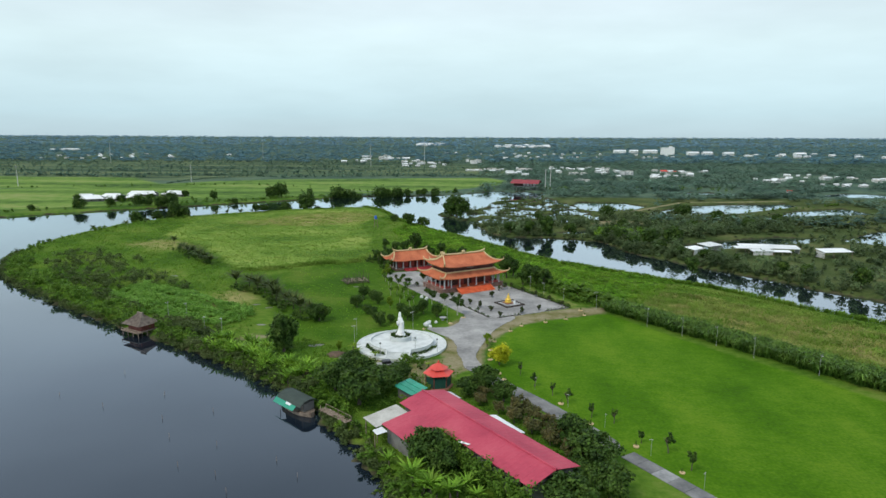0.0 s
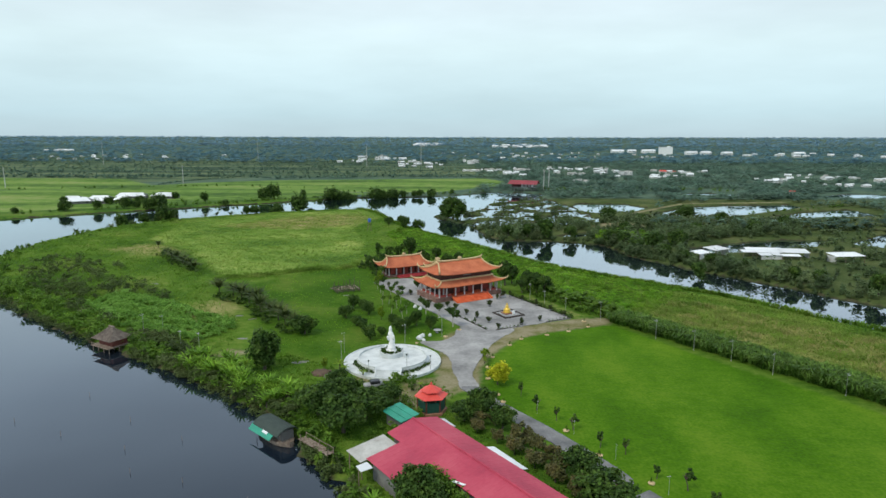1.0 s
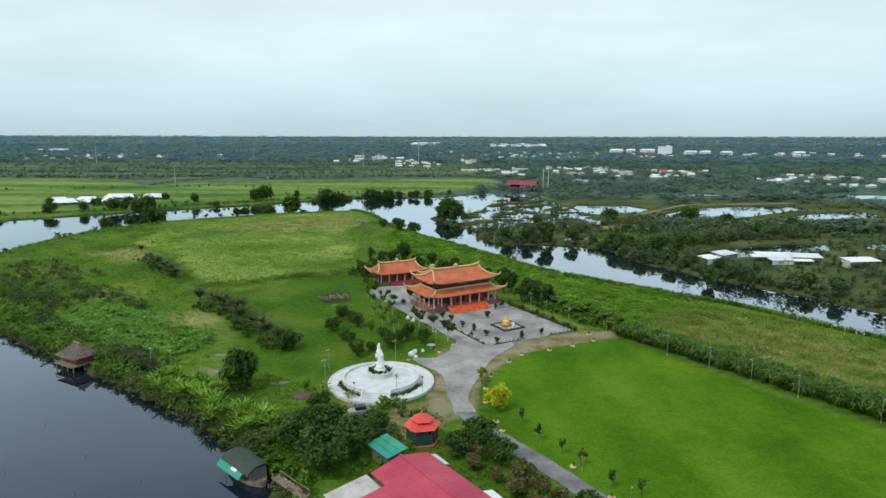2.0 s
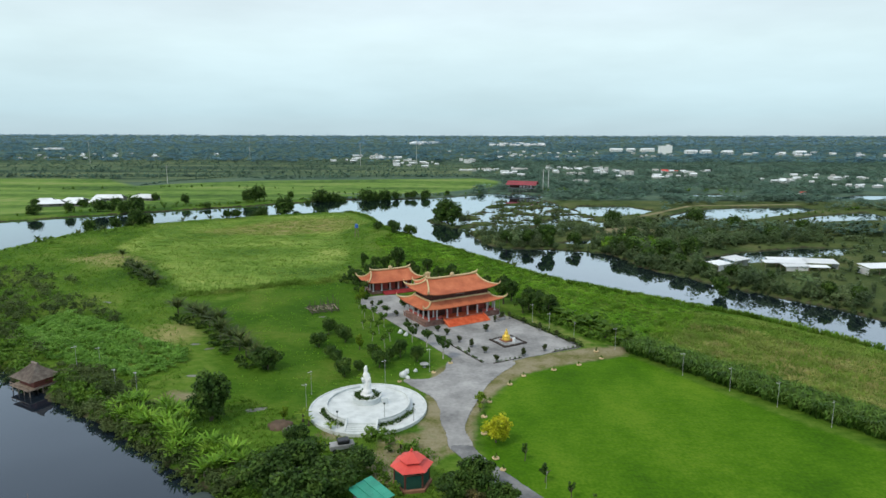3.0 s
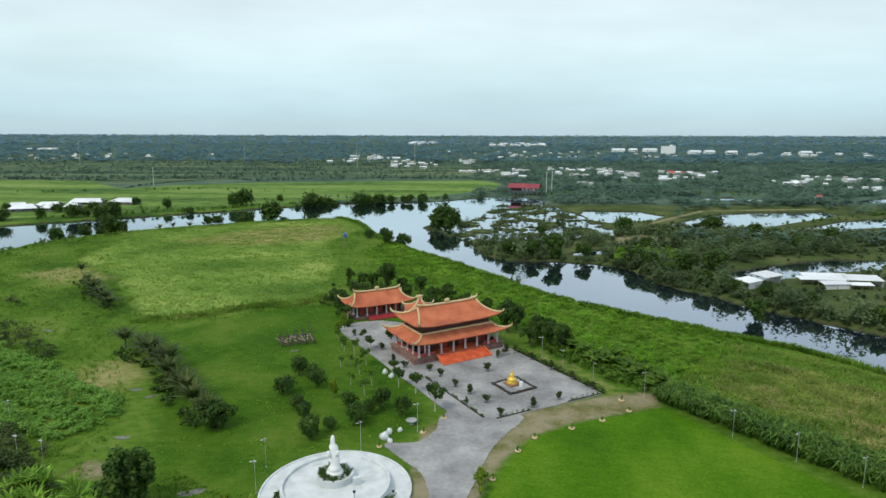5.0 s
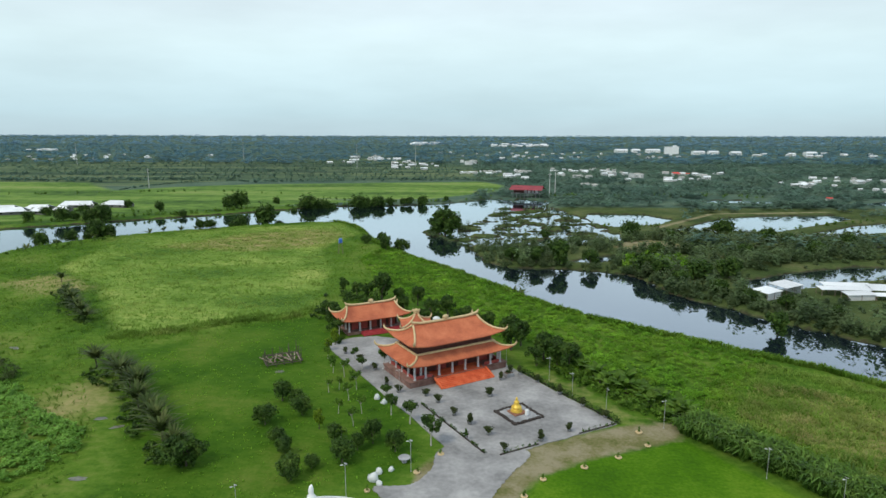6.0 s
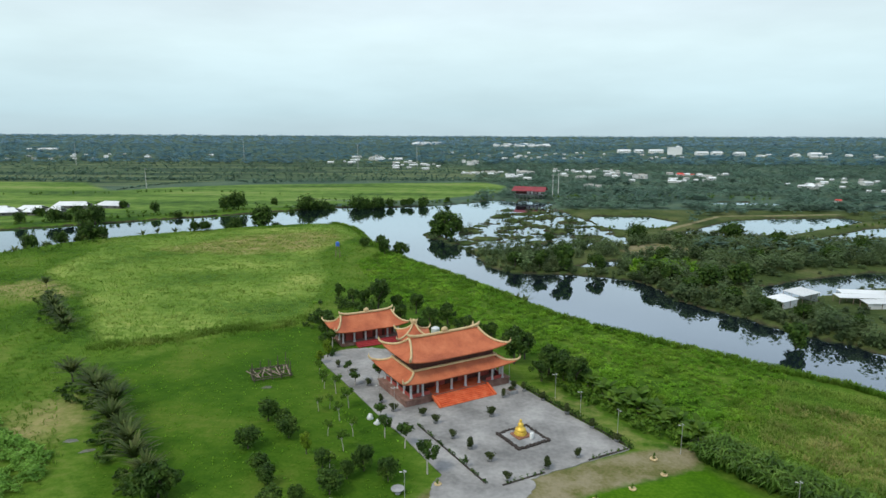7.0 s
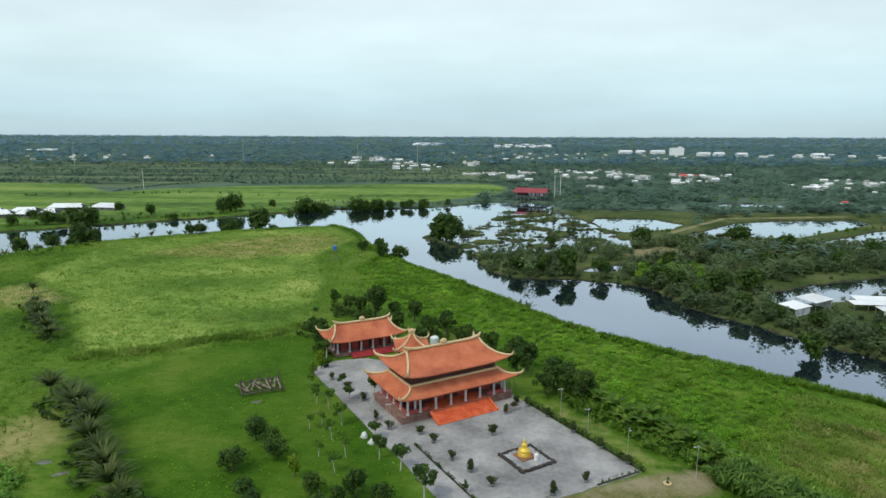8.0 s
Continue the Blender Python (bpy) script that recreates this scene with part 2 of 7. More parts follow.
LEAF_OLIVE = material("swamp_leaves", [(0.046, 0.076, 0.024), (0.078, 0.118, 0.034), (0.120, 0.160, 0.056)], 0.12, 0.65, per="island", spread=0.35, trans=0.3, spec=0.15)
GRASS = material("tall_grass", [(0.095, 0.205, 0.024), (0.150, 0.280, 0.034), (0.220, 0.330, 0.055)], 0.12, 0.7, per="island", spread=0.14, trans=0.6, spec=0.1, tint=True)
GRASS_LUSH = material("lush_weeds", [(0.101, 0.238, 0.021), (0.174, 0.356, 0.031), (0.274, 0.437, 0.053)], 0.13, 0.65, per="island", spread=0.16, trans=0.5, spec=0.1, tint=True)
GRASS_DRY = material("dry_reeds", [(0.213, 0.310, 0.067), (0.345, 0.385, 0.113), (0.483, 0.443, 0.190)], 0.12, 0.8, per="island", spread=0.14, trans=0.55, spec=0.1, tint=True)
BARK = material("bark", [(0.06, 0.05, 0.04), (0.13, 0.11, 0.085)], 3, 0.9, bump=0.02)
BARK_PALE = material("limewashed_bark", [(0.35, 0.33, 0.30), (0.55, 0.53, 0.48)], 3, 0.9)
GRAVEL = material("grey_gravel", [(0.150, 0.152, 0.152), (0.265, 0.266, 0.264), (0.385, 0.386, 0.380)], 0.16, 0.95, bump=0.03, bump_scale=8, detail=6)
CONCRETE = material("concrete", [(0.150, 0.160, 0.166), (0.270, 0.280, 0.288), (0.390, 0.400, 0.410)], 0.3, 0.9, bump=0.01, bump_scale=5)
CONCRETE_PALE = material("pale_concrete", [(0.42, 0.43, 0.43), (0.55, 0.56, 0.55), (0.62, 0.63, 0.62)], 0.5, 0.9, bump=0.01, bump_scale=5)
WHITE_STONE = material("white_stone", [(0.470, 0.510, 0.510), (0.580, 0.620, 0.620), (0.660, 0.700, 0.700)], 0.7, 0.6, bump=0.004, bump_scale=6)
STATUE_WHITE = material("statue_white", [(0.76, 0.78, 0.78), (0.86, 0.88, 0.88)], 2, 0.5)
TILE = material("roof_tile", [(0.33, 0.088, 0.042), (0.48, 0.142, 0.064), (0.57, 0.195, 0.094)], 0.35, 0.75, bump=0.02, bump_scale=6, detail=6)
RIDGE = material("cream_ridge", [(0.50, 0.38, 0.20), (0.66, 0.52, 0.30)], 1.5, 0.7, bump=0.02)
TIMBER = material("dark_timber", [(0.055, 0.018, 0.014), (0.105, 0.036, 0.028)], 1.2, 0.6)
REDWALL = material("red_wall", [(0.290, 0.052, 0.042), (0.420, 0.088, 0.068)], 0.8, 0.8, bump=0.01)
PLINTH = material("plinth_brick", [(0.14, 0.075, 0.06), (0.22, 0.125, 0.10), (0.30, 0.19, 0.16)], 0.9, 0.85, bump=0.01)
COLUMN = material("grey_column", [(0.42, 0.42, 0.43), (0.58, 0.58, 0.59)], 1.5, 0.7)
STEP_RED = material("orange_red_carpet", [(0.52, 0.085, 0.030), (0.66, 0.130, 0.045), (0.72, 0.19, 0.08)], 0.8, 0.8, bump=0.01)
STEP_CRIMSON = material("crimson_carpet", [(0.30, 0.03, 0.04), (0.42, 0.05, 0.055)], 0.8, 0.8)
TIN_PINK = material("pink_tin", [(0.344, 0.032, 0.068), (0.430, 0.048, 0.088), (0.482, 0.072, 0.112)], 0.22, 0.6, detail=6)
TIN_RED = material("red_tin", [(0.60, 0.06, 0.05), (0.72, 0.10, 0.075)], 0.5, 0.5)
TIN_DARKRED = material("dark_red_tin", [(0.20, 0.03, 0.04), (0.32, 0.05, 0.06)], 0.2, 0.6)
TIN_GREY = material("weathered_tin", [(0.30, 0.29, 0.26), (0.42, 0.42, 0.39), (0.55, 0.55, 0.52)], 0.5, 0.6, detail=6)
TIN_WHITE = material("white_tin", [(0.60, 0.64, 0.66), (0.76, 0.80, 0.82)], 0.15, 0.5, per="object", spread=0.14)
TIN_GREEN = material("green_tin", [(0.02, 0.22, 0.15), (0.035, 0.32, 0.22)], 0.5, 0.5)
NET_GREEN = material("dark_green_net", [(0.008, 0.05, 0.038), (0.014, 0.085, 0.062)], 0.8, 0.8)
TARP = material("dark_tarp", [(0.025, 0.040, 0.034), (0.045, 0.066, 0.056)], 0.8, 0.7)
PLASTER = material("plaster", [(0.50, 0.52, 0.52), (0.68, 0.70, 0.70)], 0.3, 0.85, per="object", spread=0.2)
# wall boards coloured dark to include the shade below roofs and eaves
BOARDS_SHADED = material("shaded_boards", [(0.10, 0.10, 0.10), (0.20, 0.20, 0.19)], 0.5, 0.9)
WOOD = material("grey_wood", [(0.13, 0.095, 0.07), (0.23, 0.18, 0.14), (0.32, 0.27, 0.22)], 2, 0.85, bump=0.01)
WOOD_RED = material("red_brown_wood", [(0.11, 0.035, 0.028), (0.18, 0.06, 0.045)], 1.5, 0.75)
THATCH = material("thatch", [(0.15, 0.125, 0.105), (0.24, 0.20, 0.17), (0.32, 0.28, 0.245)], 1.2, 0.95, bump=0.05, bump_scale=9)
GOLD = material("gold_paint", [(0.66, 0.42, 0.05), (0.84, 0.60, 0.11)], 3, 0.4, metal=0.25)
POLE = material("galvanised_steel", [(0.34, 0.35, 0.35), (0.46, 0.47, 0.47)], 2, 0.5, metal=0.2)
DARK = material("dark_glass", [(0.012, 0.013, 0.016), (0.025, 0.027, 0.03)], 1, 0.25)
SIGN_BLUE = material("blue_panel", [(0.035, 0.12, 0.45), (0.06, 0.17, 0.58)], 1, 0.5)
RUST = material("terracotta", [(0.22, 0.10, 0.06), (0.32, 0.16, 0.10)], 2, 0.8)
CURB_DARK = material("dark_rockery", [(0.025, 0.020, 0.018), (0.060, 0.050, 0.045)], 2, 0.9, bump=0.05)
MUD = material("wet_mud", [(0.055, 0.060, 0.038), (0.10, 0.105, 0.070), (0.20, 0.20, 0.16)], 0.8, 0.35, bump=0.02, bump_scale=3, detail=6)
EARTH = material("brown_earth", [(0.080, 0.055, 0.036), (0.14, 0.095, 0.065)], 1.2, 0.95, bump=0.03, bump_scale=5)
ROADGREY = material("worn_grey_road", [(0.10, 0.105, 0.11), (0.16, 0.165, 0.17), (0.24, 0.245, 0.25)], 0.4, 0.9, bump=0.01, bump_scale=6, detail=6)
LEAF_CROP = material("cassava_leaves", [(0.10, 0.23, 0.036), (0.175, 0.355, 0.055), (0.28, 0.49, 0.10)], 0.35, 0.6, per="island", spread=0.2, trans=0.4, spec=0.15)


# ---- builders ----
def part(name, bm, mat, parent=None, label="", smooth=False):
    me = bpy.data.meshes.new(name)
    bm.to_mesh(me)
    bm.free()
    me.materials.append(mat)
    if smooth:
        me.polygons.foreach_set("use_smooth", [True] * len(me.polygons))
    ob = new(name, me)
    ob.parent = parent
    if label:
        ob["label"] = label
    return ob


def fill_mesh(me, verts, *face_sets):
    """Vertices and arrays of triangles or quads, set at one go."""
    v = np.asarray(verts, np.float32).reshape(-1, 3)
    sets = [np.asarray(f, np.int32) for f in face_sets]
    loops = np.concatenate([f.ravel() for f in sets])
    sizes = np.concatenate([np.full(len(f), f.shape[1], np.int32) for f in sets])
    me.vertices.add(len(v))
    me.vertices.foreach_set("co", v.ravel())
    me.loops.add(len(loops))
    me.loops.foreach_set("vertex_index", loops)
    me.polygons.add(len(sizes))
    me.polygons.foreach_set("loop_start", np.concatenate([[0], np.cumsum(sizes)[:-1]]).astype(np.int32))
    me.update(calc_edges=True)


def raw(name, verts, faces, mat, parent=None, smooth=False):
    me = bpy.data.meshes.new(name)
    fill_mesh(me, verts, faces)
    me.materials.append(mat)
    if smooth:
        me.polygons.foreach_set("use_smooth", [True] * len(me.polygons))
    ob = new(name, me)
    ob.parent = parent
    return ob


def set_tint(ob, per_plant, corners):
    """One brightness a plant, on all the corners of its leaves."""
    a = ob.data.attributes.new("tint", "FLOAT", "POINT")
    a.data.foreach_set("value", np.repeat(per_plant, corners).astype(np.float32))
    return ob


def share(name, mesh, m, parent):
    """One more object on a mesh that exists."""
    ob = new(name, mesh)
    ob.parent = parent
    ob.matrix_basis = m
    return ob


def thing(name, m, label, category, group="", kind=""):
    ob = new(name)
    ob.matrix_basis = m
    ob.empty_display_size = 0.3
    return tagged(ob, label, category, group, kind)


def box(bm, x, y, z, sx, sy, sz, rz=0, rx=0, ry=0, bevel=0.0):
    """A box, z at its foot."""
    g = bmesh.ops.create_cube(bm, size=1, matrix=pose(x, y, z + sz / 2, rx, ry, rz) @ Matrix.Diagonal((sx, sy, sz, 1)))
    if bevel:
        es = list({e for v in g["verts"] for e in v.link_edges})
        bmesh.ops.bevel(bm, geom=es, offset=bevel, segments=2, affect="EDGES", profile=0.5)
    return bm


def cyl(bm, x, y, z, r0, r1, h, n=12, rx=0, ry=0):
    bmesh.ops.create_cone(bm, cap_ends=True, segments=n, radius1=r0, radius2=r1, depth=h, matrix=pose(x, y, z, rx, ry) @ Matrix.Translation((0, 0, h / 2)))
    return bm


def lathe(bm, profile, n=24, x=0, y=0, caps=True):
    """Turns (radius, height) pairs about the z axis, closed at both ends unless caps is off."""
    rings = []
    for r, z in profile:
        rings.append([bm.verts.new((x + r * math.cos(2 * math.pi * i / n), y + r * math.sin(2 * math.pi * i / n), z)) for i in range(n)])
    for a, b in zip(rings, rings[1:]):
        for i in range(n):
            bm.faces.new((a[i], a[(i + 1) % n], b[(i + 1) % n], b[i]))
    if caps:
        bm.faces.new(rings[-1])
        bm.faces.new(rings[0][::-1])
    return bm


def tube(bm, pts, radii, n=6):
    """A tube through points, with a radius at each."""
    pts = [Vector(p) for p in pts]
    rings = []
    for i, p in enumerate(pts):
        d = (pts[min(i + 1, len(pts) - 1)] - pts[max(i - 1, 0)]).normalized()
        s = d.cross(Vector((0, 0, 1)))
        s = Vector((1, 0, 0)) if s.length < 1e-3 else s.normalized()
        t = s.cross(d)
        rings.append([bm.verts.new(p + (s * math.cos(2 * math.pi * k / n) + t * math.sin(2 * math.pi * k / n)) * radii[i]) for k in range(n)])
    for a, b in zip(rings, rings[1:]):
        for k in range(n):
            bm.faces.new((a[k], a[(k + 1) % n], b[(k + 1) % n], b[k]))
    bm.faces.new(rings[0][::-1])
    bm.faces.new(rings[-1])
    return bm


def sheet(bm, corners, thick):
    """A slab between corners (counter-clockwise from above)."""
    top = [bm.verts.new(c) for c in corners]
    low = [bm.verts.new((c[0], c[1], c[2] - thick)) for c in corners]
    bm.faces.new(top)
    bm.faces.new(low[::-1])
    for i in range(len(top)):
        j = (i + 1) % len(top)
        bm.faces.new((top[i], low[i], low[j], top[j]))
    return bm


def curve_points(ctrl, steps=6, closed=False):
    """Catmull-Rom points through a few control points."""
    c = np.array(ctrl, float)
    k = len(c)
    out = []
    for i in range(k if closed else k - 1):
        g = [c[(i + j) % k] if closed else c[min(max(i + j, 0), k - 1)] for j in (-1, 0, 1, 2)]
        for s in range(steps):
            t = s / steps
            out.append(0.5 * (2 * g[1] + (g[2] - g[0]) * t + (2 * g[0] - 5 * g[1] + 4 * g[2] - g[3]) * t * t + (3 * g[1] - g[0] - 3 * g[2] + g[3]) * t ** 3))
    if not closed:
        out.append(c[-1])
    return np.array(out)


def inside_distance(poly, x, y):
    """Distance to a polygon's edge, positive inside."""
    p = np.asarray(poly, float)
    q = np.roll(p, -1, 0)
    best = np.full(x.shape, 1e18)
    ins = np.zeros(x.shape, bool)
    for (ax, ay), (bx, by) in zip(p, q):
        dx, dy = bx - ax, by - ay
        t = np.clip(((x - ax) * dx + (y - ay) * dy) / (dx * dx + dy * dy + 1e-12), 0, 1)
        best = np.minimum(best, (x - ax - t * dx) ** 2 + (y - ay - t * dy) ** 2)
        if ay != by:
            ins ^= ((ay > y) != (by > y)) & (x < (bx - ax) * (y - ay) / (by - ay) + ax)
    return np.where(ins, 1, -1) * np.sqrt(best)


def waves(x, y, size, seed):
    """Smooth noise of about -1 to 1 from a few turned sines."""
    rg = np.random.RandomState(seed)
    s = 0
    for k in range(7):
        a = rg.rand() * 2 * math.pi
        f = 2 * math.pi / size * (0.6 + 1.3 * rg.rand())
        s = s + np.sin((x * math.cos(a) + y * math.sin(a)) * f + rg.rand() * 7 + 1.3 * np.sin((x * math.sin(a) - y * math.cos(a)) * f * 0.7))
    return s / 4.0


# ---- plan of land and water ----
WATER_Z = -1.2
SHORE = curve_points([(20, -120), (8, 0), (-2, 45), (-9, 71), (-14, 81), (-18, 87), (-23, 94), (-29, 101), (-39, 110), (-47, 116), (-56, 122),
                      (-68, 130), (-82, 138), (-101, 152), (-122, 168), (-142, 184), (-158, 203), (-168, 225), (-174, 258), (-171, 290), (-163, 312), (-150, 328),
                      (-134, 342), (-114, 355), (-90, 370), (-62, 377), (-47, 360), (-38, 335), (-25, 305), (-8, 279), (9, 254), (21.5, 232),
                      (31, 219), (42, 208), (52, 199.5), (63.5, 189.5), (74, 181)], 4)
SHORE_EAST = curve_points([(74, 181), (83, 168), (93, 156), (114, 133), (160, 85), (240, 10)], 4)[1:]
FAR_BANK = curve_points([(330, 60), (230, 95), (165, 128), (125, 158), (104, 182), (92, 199), (81, 211), (70, 229), (62, 240), (60, 255), (55, 265), (40, 271),
                         (20, 274), (12, 281), (6, 306), (-3, 324), (-14, 342), (-13, 356), (4, 372), (14, 400), (24, 440), (34, 470), (36, 492)], 4)
FAR_BANK_NORTH = curve_points([(24, 500), (4, 480), (-20, 463), (-50, 452), (-78, 449), (-104, 430), (-128, 411), (-154, 394), (-175, 378), (-205, 358), (-235, 334),
                               (-262, 310), (-320, 240), (-420, 120), (-420, -160)], 4)
RIVER = np.vstack([SHORE, SHORE_EAST, FAR_BANK, FAR_BANK_NORTH])
PONDS = [np.array(c, float) for c in (
    [(98, 357), (120, 378), (146, 406), (168, 414), (212, 420), (210, 402), (178, 378), (147, 355), (122, 352)],
    [(150, 342), (176, 361), (204, 381), (236, 394), (232, 360), (192, 354), (166, 340)],
    [(70, 404), (76, 420), (104, 419), (114, 398), (100, 377), (78, 366), (71, 384)],
    [(91, 257), (111, 268), (138, 279), (156, 278), (140, 262), (124, 257), (111, 252), (99, 246), (88, 246)],
    [(42, 284), (50, 293), (60, 296), (56, 286), (48, 281)],
    [(42, 500), (62, 478), (50, 450), (36, 430), (30, 452)],
    [(160, 268), (196, 300), (230, 290), (215, 258), (180, 250)],
    [(150, 480), (180, 498), (215, 492), (200, 474)],
    [(250, 470), (300, 500), (340, 480), (300, 455)])]
SWAMP = [(-8, 335), (6, 314), (30, 318), (66, 326), (70, 350), (60, 420), (50, 470), (28, 470), (10, 400)]

# temple frame: u along the front, v out of the front towards the court
TX, TY, TA = -0.64, 177.7, 32.0
TU = (math.cos(radians(TA)), math.sin(radians(TA)))
TV = (math.sin(radians(TA)), -math.cos(radians(TA)))


def court(u, v, z=0.0):
    return Vector((TX + u * TU[0] + v * TV[0], TY + u * TU[1] + v * TV[1], z))


def plan_depth(x, y):
    """Metres inside the water, negative on land."""
    d = np.full(x.shape, -60.0)
    k = (x > -470) & (x < 380) & (y > -210) & (y < 620)
    d[k] = plan_depth_near(x[k], y[k])
    return d


def plan_depth_near(x, y):
    d = inside_distance(RIVER, x, y) + 1.1 * waves(x, y, 11, 3) + 0.6 * waves(x, y, 4, 4)
    for p in PONDS:
        d = np.maximum(d, inside_distance(p, x, y) + 0.6 + 0.7 * waves(x, y, 13, 5))
    sw = inside_distance(SWAMP, x, y)
    d = np.maximum(d, np.minimum(sw + 4, 3.6 * waves(x * 0.7, y * 2.0, 21, 8) + 1.15 + 1.2 * waves(x, y, 6, 9)))
    return d


ROUGH = [(-150, 210), (-172, 262), (-150, 326), (-90, 368), (-56, 368), (-30, 300), (-12, 270), (-36, 216), (-62, 200), (-72, 190), (-76, 172), (-60, 140), (-84, 142), (-120, 170)]


def plan_height(x, y):
    d = plan_depth(x, y)
    z = np.where(d > 0, WATER_Z - 0.35 - np.clip(d, 0, 4) * 0.4, WATER_Z + 0.15 + np.clip(-d, 0, 3.0) / 3.0 * 1.05)
    z = z + np.where(d < -6, 0.05 * waves(x, y, 17, 11), 0)
    rough = np.clip((inside_distance(ROUGH, x, y) - 1) / 8, 0, 1)
    z = z + rough * np.clip((-d - 3) / 4, 0, 1) * (0.22 * waves(x, y, 9, 12) + 0.20 * waves(x * 0.8, y * 1.2, 5, 13))
    r = np.hypot(x, y)
    return z + np.clip((r - 2400) / 2500, 0, 1) ** 1.5 * 19


LAWN = [(34.5, 151.5), (29, 148), (20, 145), (13, 140), (9.4, 134), (6.5, 128.5), (4.8, 122), (4.6, 112), (6.5, 104.5), (11.5, 98.5), (16.5, 91.5), (22.5, 83), (28, 75.5), (50, 40), (110, 50),
        (92, 74), (70, 101), (61, 113.5), (54, 122), (45.5, 134)]
LEFT_GREEN = [(-66, 178), (-58, 193), (-44, 205), (-30, 212), (-26, 196), (-16, 176), (-6, 157), (-2, 146), (-6, 139), (-22, 134), (-24, 122), (-36, 120), (-42, 138), (-52, 158)]
REED_FIELD = [(-104, 240), (-74, 196), (-58, 198), (-46, 208), (-36, 222), (-40, 262), (-52, 300), (-44, 340), (-60, 372), (-100, 350), (-140, 320), (-130, 262)]
DRY_PATCHES = [[(50, 158), (60, 170), (84, 152), (104, 130), (118, 112), (100, 94), (82, 112), (64, 134)], [(-118, 300), (-80, 292), (-54, 304), (-46, 330), (-58, 352), (-92, 338)], [(62, 150), (84, 128), (74, 120), (58, 136), (50, 158), (56, 166)],
               [(80, 122), (100, 104), (96, 92), (74, 112)], [(40, 72), (48, 66), (44, 60), (36, 66)], [(-70, 168), (-62, 172), (-52, 160), (-60, 148), (-70, 156)],
               [(-140, 240), (-112, 226), (-100, 236), (-124, 256)], [(14, 176), (28.5, 153.5), (32, 155), (18, 178)]]
SOIL_AREAS = [[(-4, 141), (2, 150), (8, 146), (15, 150), (27, 155.5), (36, 157), (35, 151), (28, 148.3), (20, 145), (12.5, 140), (8.5, 134), (5.5, 128), (3.8, 120), (3.5, 112), (-1, 112), (-5, 120), (-4, 134)],
              [(-8, 102), (-2, 108), (0, 112), (-4, 118), (-10, 116), (-12, 108)], [(-20, 116), (-14, 114), (-14, 119), (-18, 120)],
              [(94, 362), (97, 360), (142, 412), (214, 424), (213, 427), (140, 415)], [(-50, 127), (-44, 126.5), (-42.5, 130.5), (-48.5, 132)],
              [(61, 307), (66, 321), (82, 326), (92, 314), (81, 304), (68, 297)]]
PADDIES = [[(-420, 480), (-310, 500), (-265, 535), (-235, 570), (-180, 600), (-60, 625), (20, 640), (38, 600), (30, 545), (-20, 485), (-60, 480), (-180, 500)],
           [(-600, 440), (-420, 470), (-310, 500), (-265, 535), (-300, 575), (-330, 610), (-600, 625)],
           [(-420, 380), (-262, 345), (-210, 380), (-160, 410), (-100, 450), (-60, 468), (-180, 520), (-420, 470)]]
STRIP_FIELDS = [(-900, 560), (-420, 565), (-265, 580), (-200, 650), (-60, 650), (60, 690), (40, 900), (-160, 1150), (-1100, 1250)]


def axis(lo, hi, step, end_lo, end_hi, grow, grow_low):
    mid = list(np.arange(lo, hi + step / 2, step))
    up, s = [], step
    p = mid[-1]
    while p < end_hi:
        s = min(s * grow, 170)
        p += s
        up.append(min(p, end_hi))
    dn, s, p = [], step, mid[0]
    while p > end_lo:
        s *= grow_low
        p -= s
        dn.append(max(p, end_lo))
    return np.array(dn[::-1] + mid + up)


def grid_sheet(name, xs, ys, height, mat):
    gx, gy = np.meshgrid(xs, ys)
    x, y = gx.ravel(), gy.ravel()
    z = height(x, y) if callable(height) else np.full(x.shape, float(height))
    i = np.arange(len(ys) - 1)[:, None] * len(xs) + np.arange(len(xs) - 1)[None]
    f = np.stack([i, i + 1, i + 1 + len(xs), i + len(xs)], -1).reshape(-1, 4)
    return raw(name, np.stack([x, y, z], 1), f, mat, None, True), x, y


ground, gx, gy = grid_sheet("ground", axis(-190, 150, 1.8, -4900, 4900, 1.08, 1.08), axis(50, 424, 1.8, -4900, 4940, 1.07, 1.28), plan_height, GROUND)
tagged(ground, "grassy river land with lawns, reed fields and swamp", "ground", kind="structure")


GXS, GYS = np.unique(gx), np.unique(gy)
GZ = np.empty(len(ground.data.vertices) * 3, np.float32)
ground.data.vertices.foreach_get("co", GZ)
GZ = GZ[2::3].reshape(len(GYS), len(GXS))


def land_height(x, y):
    """The ground's height, between the corners of its sheet."""
    i = np.clip(np.searchsorted(GXS, x) - 1, 0, len(GXS) - 2)
    j = np.clip(np.searchsorted(GYS, y) - 1, 0, len(GYS) - 2)
    s, t = (x - GXS[i]) / (GXS[i + 1] - GXS[i]), (y - GYS[j]) / (GYS[j + 1] - GYS[j])
    return (GZ[j, i] * (1 - s) + GZ[j, i + 1] * s) * (1 - t) + (GZ[j + 1, i] * (1 - s) + GZ[j + 1, i + 1] * s) * t


def water_depth(x, y):
    """Roughly how far in the water, by the slope of the bank."""
    return (WATER_Z + 0.12 - land_height(x, y)) * 2.8


def set_mask(name, value):
    a = ground.data.attributes.new(name, "FLOAT", "POINT")
    a.data.foreach_set("value", np.clip(value, 0, 1).astype(np.float32))


def area_mask(polys, soft):
    v = np.zeros(gx.shape)
    for p in polys:
        v = np.maximum(v, np.clip(0.5 + inside_distance(p, gx, gy) / (2 * soft), 0, 1))
    return v


